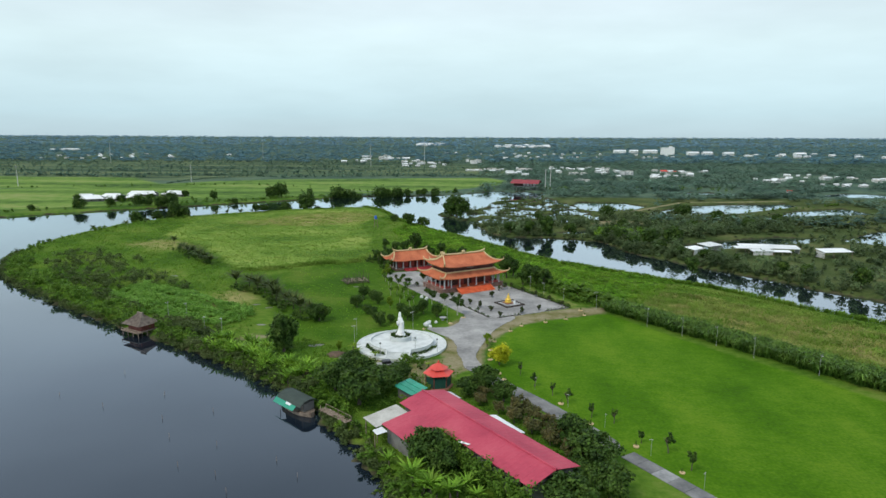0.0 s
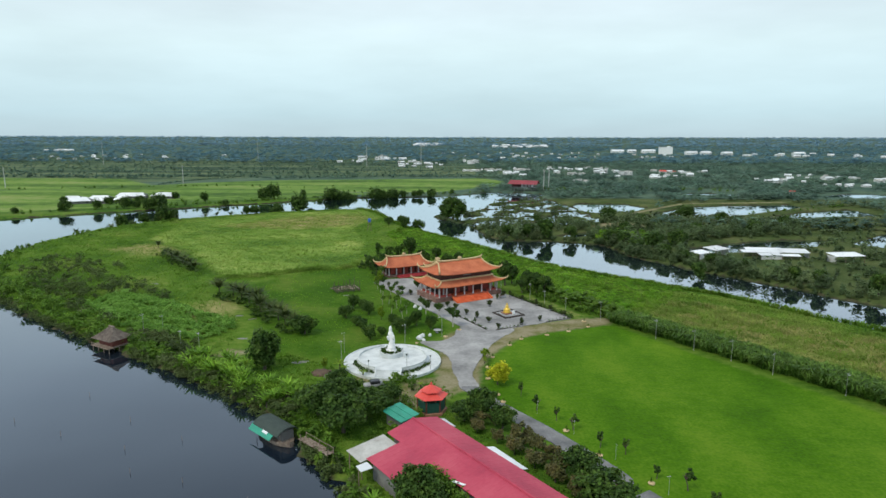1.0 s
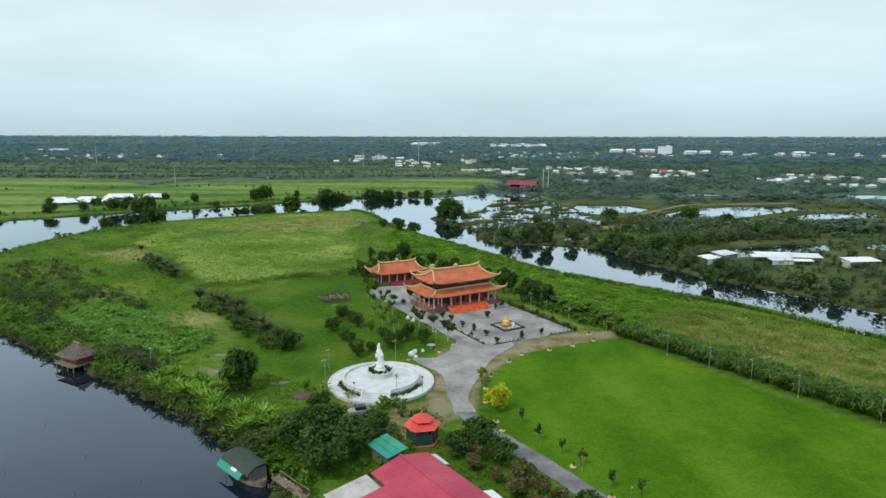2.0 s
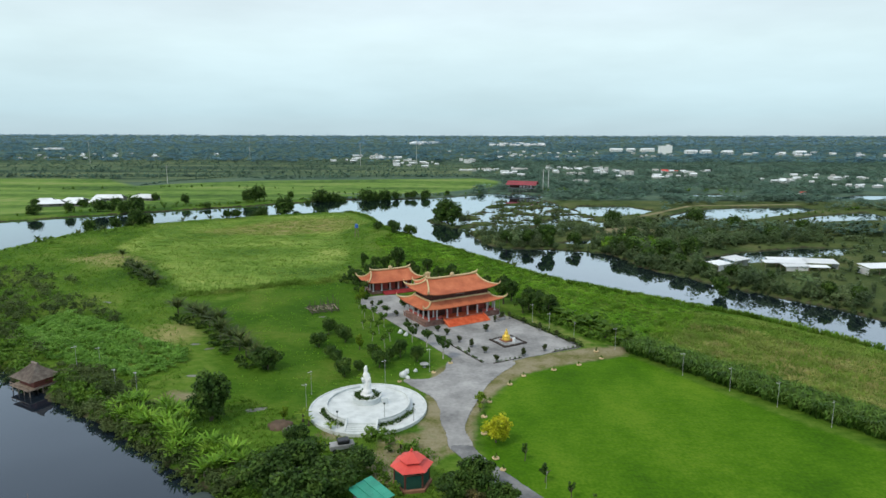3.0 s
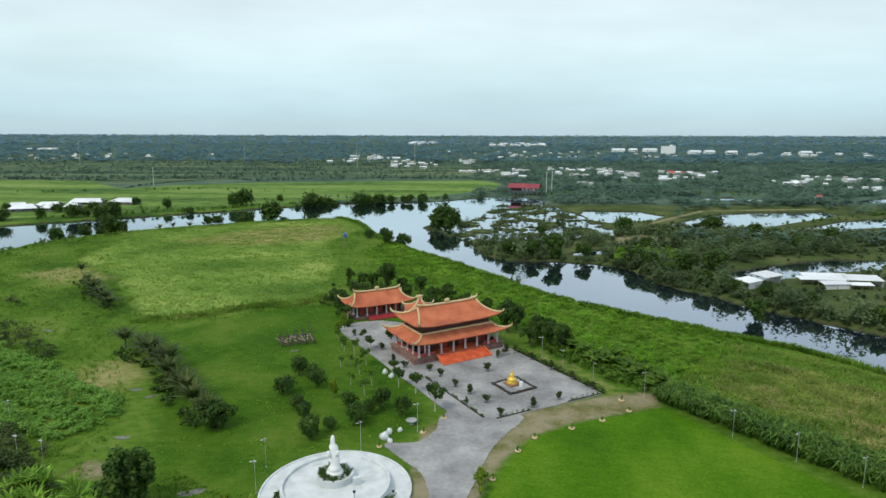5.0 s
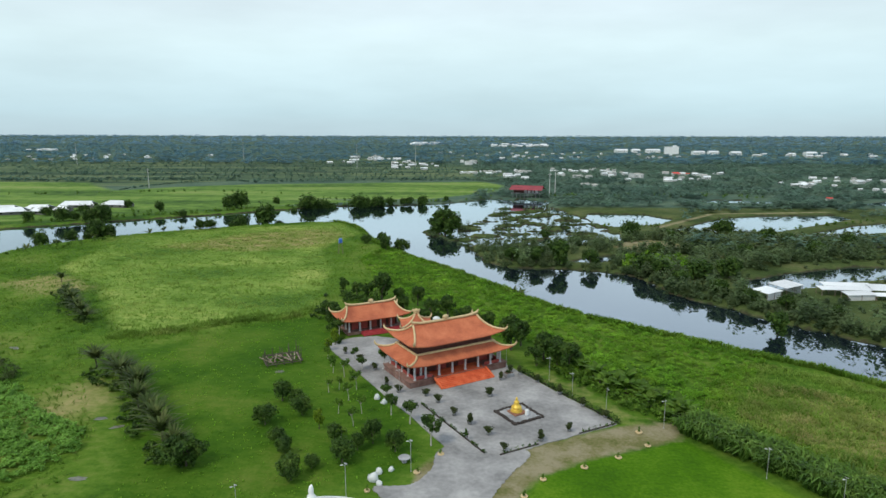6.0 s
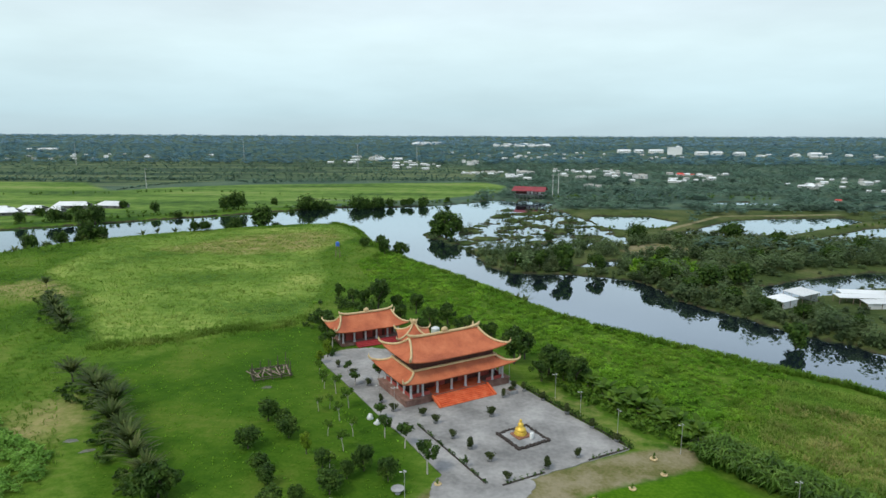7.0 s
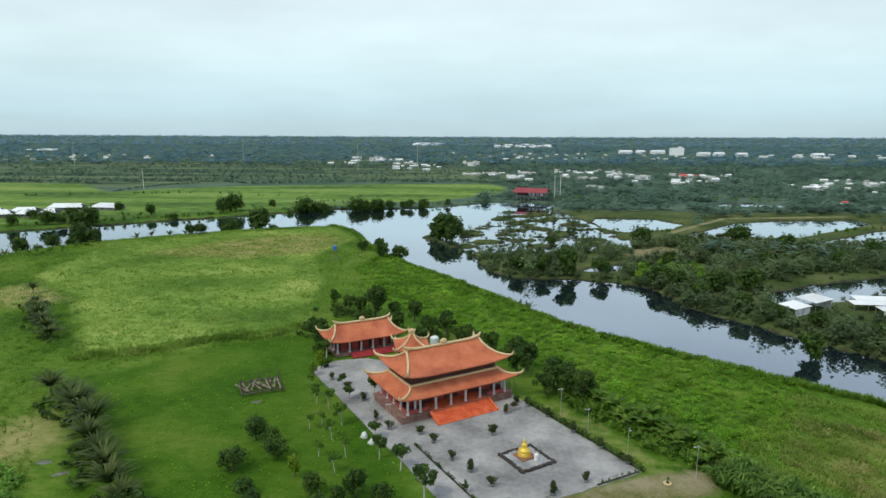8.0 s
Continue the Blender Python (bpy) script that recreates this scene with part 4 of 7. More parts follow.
annex = thing("side_house", HOUSE, "tin-roofed wing beside the long crimson house", "house")
part("wall", box(bmesh.new(), -7.2, -6.9, 0, 5.6, 4.0, 2.7), BOARDS_SHADED, annex)
part("roof_slope", corrugated(bmesh.new(), (-10.8, -9.4, 2.75), (-4.0, -9.4, 2.75), (-4.0, -4.25, 3.42), (-10.8, -4.25, 3.42)), TIN_PINK, annex, "faded crimson ribbed tin")
shed = thing("shed", HOUSE, "open shed roofed with weathered grey tin sheets", "shed")
part("roof_sheet", corrugated(bmesh.new(), (-14.8, -10.2, 2.35), (-10.95, -10.2, 2.35), (-10.95, -4.5, 2.95), (-14.8, -4.5, 2.95)), TIN_GREY, shed)
part("roof_sheet", sheet(bmesh.new(), [(-10.6, -11.0, 2.3), (-9.0, -11.2, 2.3), (-8.8, -9.6, 2.45), (-10.5, -9.5, 2.45)], 0.05), TIN_WHITE, shed, "white roof sheet")
for x, y in ((-14.5, -9.9), (-11.2, -9.9), (-14.5, -4.8), (-10.3, -10.8)):
    part("post", cyl(bmesh.new(), x, y, -0.8, 0.09, 0.08, 3.0, 8), WOOD, shed)
lean = thing("lean_to", HOUSE, "white sheet lean-to along the crimson house", "lean-to")
part("roof_sheet", corrugated(bmesh.new(), (3.0, 5.7, 2.6), (-3.8, 6.0, 2.6), (-3.8, 4.1, 3.1), (3.0, 4.1, 3.1)), TIN_WHITE, lean)
part("roof_sheet", corrugated(bmesh.new(), (-11.2, 5.3, 2.7), (-14.2, 5.4, 2.7), (-14.2, 4.1, 3.1), (-11.2, 4.1, 3.1)), TIN_WHITE, lean)
for x in (2.8, -0.4, -3.6, -11.4, -14.0):
    part("post", cyl(bmesh.new(), x, 5.25, 0, 0.07, 0.06, 2.65, 8), WOOD, lean)
net = thing("net_fence", HOUSE, "dark green netting fence behind the house", "fence")
for k in range(8):
    part("post", cyl(bmesh.new(), 3.6 + 1.55 * k, 5.6, 0, 0.05, 0.05, 2.1, 6), WOOD, net)
    if k < 7:
        part("panel", box(bmesh.new(), 4.375 + 1.55 * k, 5.6, 0.05, 1.42, 0.04, 1.9), NET_GREEN, net)
gr = thing("green_shed", pose(-8.9, 98.4, 0, 0, 0, -50), "low shed with a turquoise green tin roof", "shed")
part("wall", box(bmesh.new(), 0, 0, 0, 4.2, 2.4, 1.9), BOARDS_SHADED, gr)
for k in range(3):
    part("roof_sheet", corrugated(bmesh.new(), (-2.6, -1.75 + 1.1 * k, 2.12 + 0.16 * k), (2.6, -1.75 + 1.1 * k, 2.12 + 0.16 * k), (2.6, -0.6 + 1.1 * k, 2.22 + 0.16 * k), (-2.6, -0.6 + 1.1 * k, 2.22 + 0.16 * k)), TIN_GREEN, gr)

gaz = thing("pavilion", pose(-4.6, 104.0, 0.02, 0, 0, 12), "six-sided garden pavilion with a two-tiered red roof", "pavilion")
part("floor", lathe(bmesh.new(), [(2.6, 0), (2.6, 0.35), (2.5, 0.4), (0.3, 0.4)], 6), RUST, gaz, "red-brown six-sided floor")
for r0, r1, z0, z1, nm in ((1.25, 2.75, 3.35, 2.7, "lower_roof"), (0.12, 1.75, 4.45, 3.55, "upper_roof")):
    part(nm, lathe(bmesh.new(), [(r1 - 0.05, z1 - 0.05), (r1, z1), ((r0 + r1) / 2, (z0 + z1) / 2 - 0.05), (r0, z0), (r0 - 0.06, z0 - 0.06)], 6), TIN_RED, gaz, "bright red roof tier")
part("roof_drum", cyl(bmesh.new(), 0, 0, 3.2, 1.2, 1.2, 0.5, 6), TIMBER, gaz)
part("finial", lathe(bmesh.new(), [(0.14, 4.4), (0.2, 4.55), (0.05, 4.85)], 10), TIN_RED, gaz)
for k in range(6):
    a = radians(60 * k)
    part("post", cyl(bmesh.new(), 2.2 * math.cos(a), 2.2 * math.sin(a), 0.4, 0.1, 0.1, 2.4, 8), WOOD_RED, gaz)
    if k != 2:
        b = a + radians(30)
        part("screen", box(bmesh.new(), 1.91 * math.cos(b), 1.91 * math.sin(b), 0.4, 0.06, 1.9, 1.7 if k in (3, 4, 5) else 0.7, 60 * k + 30), NET_GREEN, gaz, "green screen panel")

# ---- houseboat, jetty, stilt hut ----
boat = thing("houseboat", pose(-27.4, 96.4, WATER_Z, 0, 0, -41), "moored wooden houseboat with a dark canopy and turquoise awning", "boat")
bm = bmesh.new()
rings = []
for i in range(11):
    s = -1 + 2 * i / 10
    w = 1.55 * (1 - abs(s) ** 3.5 * 0.75)
    k = 0.25 * abs(s) ** 3
    rings.append([bm.verts.new((4.1 * s, y * w, z + k)) for y, z in ((-1, 0.62), (-0.9, 0.0), (-0.55, -0.3), (0.55, -0.3), (0.9, 0.0), (1, 0.62))])
for a, b in zip(rings, rings[1:]):
    for k in range(6):
        bm.faces.new((a[k], b[k], b[(k + 1) % 6], a[(k + 1) % 6]))
bm.faces.new(rings[0])
bm.faces.new(rings[-1][::-1])
part("hull", bm, WOOD, boat, "weathered grey-brown wooden hull")
part("cabin", box(bmesh.new(), 0.1, 0.25, 0.6, 5.4, 2.0, 1.5, bevel=0.04), BOARDS_SHADED, boat)
bm = bmesh.new()
for k in range(8):
    a, b = radians(20 + 140 * k / 8), radians(20 + 140 * (k + 1) / 8)
    sheet(bm, [(-3.3, 1.95 * math.cos(a), 1.5 + 1.2 * math.sin(a)), (3.3, 1.95 * math.cos(a), 1.5 + 1.2 * math.sin(a)), (3.3, 1.95 * math.cos(b), 1.5 + 1.2 * math.sin(b)), (-3.3, 1.95 * math.cos(b), 1.5 + 1.2 * math.sin(b))], 0.06)
bmesh.ops.recalc_face_normals(bm, faces=bm.faces)
part("canopy", bm, TARP, boat, "dark green arched canopy")
part("awning", sheet(bmesh.new(), [(-3.5, -2.5, 1.25), (2.2, -2.5, 1.25), (2.2, -1.55, 2.05), (-3.5, -1.55, 2.05)], 0.06), TIN_GREEN, boat, "turquoise side awning")
part("white_sheet", sheet(bmesh.new(), [(-0.4, -2.1, 1.68), (0.9, -2.1, 1.68), (0.9, -1.45, 2.22), (-0.4, -1.45, 2.22)], 0.05), TIN_WHITE, boat, "white sheet on the awning")
for x in (-3.2, -1.0, 1.2, 3.2):
    part("post", cyl(bmesh.new(), x, -1.35, 0.5, 0.05, 0.05, 1.5, 6), WOOD, boat)
pier = thing("jetty", pose(-20.1, 91.2, 0.3, 0, 0, -41.4), "narrow grey plank jetty on posts", "jetty")
for k in range(16):
    part("plank", box(bmesh.new(), -3.3 + 0.43 * k, 0.02 * (k % 3), 0.12, 0.38, 1.25 + 0.1 * (k % 2), 0.06), WOOD, pier)
for k in range(5):
    for s in (-1, 1):
        part("post", cyl(bmesh.new(), -3.1 + 1.6 * k, 0.5 * s, -2.4, 0.07, 0.06, 2.5 if k % 2 else 3.3, 6), WOOD, pier)
part("handrail", tube(bmesh.new(), [(-3.1, 0.5, 0.9), (0.1, 0.5, 0.85), (3.3, 0.5, 0.9)], [0.04] * 3, 6), WOOD, pier)

hut = thing("stilt_hut", pose(-73.4, 134.2, 0, 0, 0, -28) @ Matrix.Diagonal((0.84, 0.84, 0.9, 1)), "red-brown wooden hut on stilts under a thatched hip roof", "hut")
part("deck", box(bmesh.new(), 0, -0.6, -0.15, 7.2, 6.0, 0.18), WOOD, hut, "grey plank deck")
part("wall", box(bmesh.new(), 0.1, 0, 0.03, 5.4, 4.0, 1.75), WOOD_RED, hut, "red-brown board walls")
bm = bmesh.new()
low = [bm.verts.new(p) for p in ((-3.9, -3.3, 1.55), (3.9, -3.3, 1.55), (3.9, 3.3, 1.55), (-3.9, 3.3, 1.55))]
mid = [bm.verts.new(p) for p in ((-2.3, -1.6, 2.65), (2.3, -1.6, 2.65), (2.3, 1.6, 2.65), (-2.3, 1.6, 2.65))]
top = [bm.verts.new(p) for p in ((-0.9, 0, 3.95), (0.9, 0, 3.95))]
for k in range(4):
    bm.faces.new((low[k], low[(k + 1) % 4], mid[(k + 1) % 4], mid[k]))
bm.faces.new((mid[0], mid[1], top[1], top[0]))
bm.faces.new((mid[2], mid[3], top[0], top[1]))
bm.faces.new((mid[1], mid[2], top[1]))
bm.faces.new((mid[3], mid[0], top[0]))
bmesh.ops.solidify(bm, geom=list(bm.faces), thickness=0.22)
part("roof", bm, THATCH, hut, "grey-brown thatched roof")
part("ridge", tube(bmesh.new(), [(-1.1, 0, 4.02), (1.1, 0, 4.02)], [0.2, 0.2], 6), THATCH, hut)
for x in (-3.3, -1.1, 1.1, 3.3):
    for y in (-3.2, -0.6, 2.0):
        part("stilt", cyl(bmesh.new(), x, y, -2.6, 0.1, 0.1, 2.5, 8), WOOD, hut)
part("railing", box(bmesh.new(), 0, -3.5, 0.5, 7.0, 0.08, 0.1), WOOD, hut)
for k in range(5):
    part("rail_post", box(bmesh.new(), -3.4 + 1.7 * k, -3.5, 0.03, 0.08, 0.08, 0.5), WOOD, hut)


# ---- court furniture ----
def place(x, y, z=None, rz=0, s=1.0, sz=None):
    if z is None:
        z = float(land_height(np.array([float(x)]), np.array([float(y)]))[0]) - 0.03
    return pose(x, y, z, 0, 0, rz) @ Matrix.Diagonal((s, s, sz or s, 1))


gold = bmesh.new()
lathe(gold, [(1.25, 0), (1.35, 0.15), (1.1, 0.3), (1.2, 0.45), (0.95, 0.55)], 20)
lathe(gold, [(0.95, 0.5), (1.15, 0.72), (1.05, 0.95), (0.66, 1.1), (0.55, 1.35), (0.60, 1.65), (0.42, 1.85), (0.16, 1.92), (0.27, 2.1), (0.26, 2.3), (0.12, 2.45)], 16)
g = part("gilded_statue", gold, GOLD, None, "", True)
c0 = court(0, 22.3)
g.matrix_basis = pose(c0.x, c0.y, 0.5, 0, 0, TA) @ Matrix.Diagonal((0.72, 0.72, 0.95, 1))
tagged(g, "gilded seated statue on a lotus seat in the rockery bed", "statue")
c0 = court(0.1, 22.8)
bed = thing("rockery_bed", pose(c0.x, c0.y, 0.1, 0, 0, TA), "square raised bed rimmed with dark rocks round the gilded statue", "rockery")
part("fill", box(bmesh.new(), 0, 0, -0.05, 5.0, 5.0, 0.22), CONCRETE, bed, "grey paved bed")
part("base", box(bmesh.new(), 0, 0.45, 0.17, 2.4, 2.2, 0.24, bevel=0.04), RUST, bed, "low terracotta statue base")
rg = random.Random(5)
for side in range(4):
    for k in range(11):
        bm = bmesh.new()
        bmesh.ops.create_icosphere(bm, subdivisions=1, radius=0.36)
        for v in bm.verts:
            v.co *= rg.uniform(0.75, 1.2)
            v.co.z *= 0.8
        o = part("rock", bm, CURB_DARK, bed)
        o.matrix_basis = pose(0, 0, 0, 0, 0, 90 * side) @ pose(-2.6 + 0.52 * k + rg.uniform(-.08, .08), 2.6 + rg.uniform(-.1, .1), 0.12, 0, 0, rg.uniform(0, 360))
stone = part("offering_stone", box(bmesh.new(), 0, 0, 0, 0.55, 0.4, 1.0, 0, bevel=0.12), STATUE_WHITE)
p = court(0.75, 24.0)
stone.matrix_basis = pose(p.x, p.y, 0.27, 0, 0, TA)
tagged(stone, "small white stone block in front of the gilded statue", "stone")

lamp = thing("garden_lamp", place(0, 0, 0), "slim galvanised garden lamp post with a small solar head", "street lamp", "garden lamps")
part("pole", lathe(bmesh.new(), [(0.08, 0), (0.08, 0.15), (0.038, 0.2), (0.03, 4.4), (0.02, 4.45)], 8), POLE, lamp)
part("arm", tube(bmesh.new(), [(0, 0, 4.2), (0.2, 0, 4.35), (0.4, 0, 4.4)], [0.03, 0.03, 0.03], 6), POLE, lamp)
part("head", box(bmesh.new(), 0.45, 0, 4.34, 0.34, 0.16, 0.08, bevel=0.03), CONCRETE_PALE, lamp, "pale lamp head")
part("panel", box(bmesh.new(), -0.05, 0, 4.47, 0.4, 0.32, 0.04, 0, 0, -25), POLE, lamp, "small tilted panel")
LAMPS = [(-11.7, 135.1), (-4.2, 141.1), (18.3, 172.9), (21.3, 166.3), (25.7, 160.3), (-11.0, 167.6), (-23.6, 130.5), (-23.0, 124.5), (-57.2, 130.6), (-52.9, 129.4), (-70.1, 140.6), (-66.2, 141.5), (33.1, 154.7), (42.0, 141.0),
         (47.7, 134.3), (52.7, 128.1), (57.3, 121.1), (12.2, 103.5), (16.8, 96.8), (21.2, 89.7), (25.7, 81.5), (29.9, 73.3), (65.1, 112.1), (10.9, 178.5), (-8.2, 166.0)]
rg = random.Random(8)
lamp.matrix_basis = place(*LAMPS[0], rz=200)
for x, y in LAMPS[1:]:
    copy_thing(lamp, place(x, y, rz=rg.uniform(150, 290), s=rg.uniform(0.85, 1.0) * (0.55 if y < 105 else 1.0)))
p_lamp = thing("court_lamp", place(PX + 3.3, PY - 5.7, 1.05), "short white garden lamp on the platform edge", "garden lamp", "platform lamps")
part("pole", lathe(bmesh.new(), [(0.09, 0), (0.05, 0.15), (0.045, 2.5)], 8), POLE, p_lamp)
part("head", lathe(bmesh.new(), [(0.1, 2.5), (0.17, 2.6), (0.17, 2.72), (0.05, 2.78)], 10), TARP, p_lamp, "dark lamp head")
copy_thing(p_lamp, place(PX - 3.5, PY - 7.3, 0.38))
copy_thing(p_lamp, place(PX + 7.6, PY - 4.4, 0.38))

tyre = thing("planter", place(0, 0, 0), "cream ring planter with a small clipped shrub", "planter", "ring planters")
part("rim", lathe(bmesh.new(), [(0.42, 0), (0.58, 0.08), (0.62, 0.26), (0.52, 0.38), (0.42, 0.36), (0.38, 0.26), (0.05, 0.26)], 16), RIDGE, tyre, "", True)


def leaf_quads(rg, c, out, size, up=0.5, aspect=0.6):
    """Leaves as small bent quads at points c; out is the way away from the crown's middle."""
    n = len(c)
    nor = out * 0.7 + rg.normal(0, 0.55, (n, 3)) + np.array([0, 0, up])
    nor /= np.linalg.norm(nor, axis=1, keepdims=True) + 1e-9
    t = np.cross(nor, rg.normal(0, 1, (n, 3)))
    t /= np.linalg.norm(t, axis=1, keepdims=True) + 1e-9
    b = np.cross(nor, t)
    s = size * rg.uniform(0.6, 1.3, (n, 1))
    v = np.stack([c - t * s, c - b * s * aspect - nor * s * 0.12, c + t * s, c + b * s * aspect - nor * s * 0.12], 1).reshape(-1, 3)
    f = np.arange(4 * n).reshape(-1, 4)
    return v, f


def crown_points(rg, n, rx, ry, rz, zc, clumps, tight=0.30, hollow=0.35):
    """Leaf places in uneven clumps over an ellipsoid, with gaps."""
    d = rg.normal(0, 1, (clumps, 3))
    d[:, 2] = d[:, 2] * 0.9 + 0.25
    d /= np.linalg.norm(d, axis=1, keepdims=True)
    cc = d * rg.uniform(hollow, 0.92, (clumps, 1))
    k = rg.randint(0, clumps, n)
    o = rg.normal(0, 1, (n, 3))
    o /= np.linalg.norm(o, axis=1, keepdims=True) + 1e-9
    q = o * (rg.rand(n, 1) ** 0.4) * tight * rg.uniform(0.7, 1.25, (clumps, 1))[k]
    p = (cc[k] + q) * np.array([rx, ry, rz]) + np.array([0, 0, zc])
    out = cc[k] * 0.5 + o
    out /= np.linalg.norm(out, axis=1, keepdims=True) + 1e-9
    return p, out


def make_tree(seed, name, label, category, group, h, rx, rz, leaves, size, clumps, mat, bark=BARK, trunk_r=0.16, at=(0, 0), tight=0.32, hollow=0.35):
    rg = np.random.RandomState(seed)
    t = thing(name, place(*at, 0), label, category, group)
    zc = h - rz * 0.95
    bm = bmesh.new()
    lean = rg.uniform(-0.25, 0.25, 2)
    fork = max(0.4, zc - rz * 0.55)
    tube(bm, [(0, 0, -0.3), (lean[0] * 0.3, lean[1] * 0.3, fork * 0.5), (lean[0], lean[1], fork), (lean[0] * 1.2, lean[1] * 1.2, zc + rz * 0.3)], [trunk_r * 1.35, trunk_r, trunk_r * 0.85, trunk_r * 0.3], 8)
    for k in range(5):
        a = 2 * math.pi * (k + rg.rand() * 0.6) / 5
        tube(bm, [(lean[0], lean[1], fork * 0.95), (lean[0] + 0.4 * rx * math.cos(a), lean[1] + 0.4 * rx * math.sin(a), zc - rz * 0.1), (lean[0] + 0.72 * rx * math.cos(a), lean[1] + 0.72 * rx * math.sin(a), zc + rz * 0.2)],
             [trunk_r * 0.6, trunk_r * 0.4, trunk_r * 0.12], 6)
    part("trunk", bm, bark, t)
    p, out = crown_points(rg, leaves, rx, rx, rz, zc, clumps, tight, hollow)
    v, f = leaf_quads(rg, p, out, size)
    raw("crown", v, f, mat, t)
    return t


def plant_all(proto, spots, rgs, smin=0.85, smax=1.15):
    """The first spot takes the prototype, the rest get copies. A spot: x, y and the scale."""
    for i, (x, y, s) in enumerate(spots):
        m = place(x, y, rz=rgs.uniform(0, 360), s=s * rgs.uniform(smin, smax), sz=s * rgs.uniform(smin, smax))
        if i == 0:
            proto.matrix_basis = m
        else:
            copy_thing(proto, m)


rg = np.random.RandomState(21)
p, out = crown_points(rg, 110, 0.34, 0.34, 0.42, 0.75, 9, 0.5)
v, f = leaf_quads(rg, p, out, 0.11)
raw("shrub", v, f, LEAF_MID, tyre)
RINGS = [(28.9, 153.0), (29.1, 149.1), (24.1, 145.7), (18.9, 142.9), (13.0, 139.7), (10.2, 135.8), (-3.4, 140.8), (-0.4, 145.7), (-9.3, 136.4), (15.8, 97.7), (19.2, 90.6), (24.3, 83.8), (28.5, 77.1), (6.3, 110.4), (7.1, 107.5), (6.3, 128.5), (5.2, 123.0), (5.0, 117.4)]
plant_all(tyre, [(x, y, 0.85) for x, y in RINGS], random.Random(3))

LEAF_POT = material("bonsai_leaves", [(0.030, 0.046, 0.016), (0.054, 0.078, 0.024), (0.085, 0.105, 0.036)], 0.6, 0.6, per="island", spread=0.35, trans=0.25, spec=0.15)
pot = thing("bonsai_pot", place(0, 0, 0), "potted bonsai with dark clipped foliage", "potted tree", "bonsai round the court")
part("pot", lathe(bmesh.new(), [(0.26, 0), (0.38, 0.08), (0.44, 0.34), (0.5, 0.4), (0.4, 0.4), (0.36, 0.34), (0.05, 0.34)], 14), CONCRETE, pot, "grey stone round pot", True)
part("trunk", tube(bmesh.new(), [(0, 0, 0.3), (0.12, 0.05, 0.6), (-0.05, 0, 0.9), (0.05, 0, 1.3)], [0.1, 0.08, 0.06, 0.03], 6), BARK, pot)
p, out = crown_points(rg, 620, 0.72, 0.72, 0.62, 1.12, 14, 0.48, 0.15)
v, f = leaf_quads(rg, p, out, 0.13)
raw("foliage", v, f, LEAF_POT, pot)
POTS = [court_xy(u, v) for u, v in ((-8.8, 12.5), (-9, 17.9), (-8.4, 21.7), (-7.9, 25.9), (-8.7, 31), (-2.4, 31.3), (3.2, 31.1), (0, 14.8), (5.8, 9.9), (-9.2, 9.2), (10.3, 9.5), (10.9, 14), (10.9, 20), (11.0, 25.5), (11.2, 30.5), (-12.4, -12), (-12.0, -6), (-13.4, -17), (-13.0, 1.5), (-12.6, 5.5), (9.6, 7.6))]
plant_all(pot, [(x, y, 1.08) for x, y in POTS], random.Random(4), 0.75, 1.1)
for o in scene.objects:
    if o.name.startswith("bonsai_pot"):
        o.location.z = 0.09

p = court(8.0, 9.2)
trough = thing("stone_trough", pose(p.x, p.y, 0.1, 0, 0, TA), "square pale stone trough with a low clipped plant", "planter")
part("box", box(bmesh.new(), 0, 0, 0, 1.7, 1.3, 0.7, bevel=0.06), CONCRETE, trough)
part("soil", box(bmesh.new(), 0, 0, 0.7, 1.4, 1.0, 0.05), EARTH, trough)
p, out = crown_points(rg, 260, 0.8, 0.6, 0.3, 0.95, 10, 0.45, 0.1)
v, f = leaf_quads(rg, p, out, 0.12)
raw("plant", v, f, LEAF_POT, trough)

rgk = random.Random(12)
boulder_spots = [(-8.9, 138.9, 0.85), (-8.4, 140.6, 0.6), (-6.8, 141.3, 0.5), (-11.8, 163.9, 0.7), (-10.4, 162.0, 0.6), (-8.0, 137.9, 0.5), (-15.0, 113.2, 0.4)]
for x, y, s in boulder_spots:
    bm = bmesh.new()
    bmesh.ops.create_icosphere(bm, subdivisions=2, radius=1.0)
    off = rgk.uniform(0, 50)
    for v in bm.verts:
        v.co *= 0.8 + 0.5 * noise.noise(v.co * 1.3 + Vector((off, 0, 0)))
        v.co.z *= 1.15
    b = part("boulder", bm, WHITE_STONE, None, "", True)
    b.matrix_basis = place(x, y, 0.3 * s, s=s, rz=rgk.uniform(0, 360))
    tagged(b, "pale weathered garden boulder", "boulder", "garden boulders")
for x, y in ((-5.3, 143.5), (-14.6, 178.7)):
    bench = thing("stone_table", place(x, y, 0.02), "round pale stone garden table", "table", "stone tables")
    part("top", lathe(bmesh.new(), [(0.75, 0.62), (0.85, 0.66), (0.85, 0.74), (0.1, 0.76)], 18), CONCRETE, bench)
    part("foot", lathe(bmesh.new(), [(0.4, 0), (0.22, 0.2), (0.3, 0.64)], 12), CONCRETE, bench)

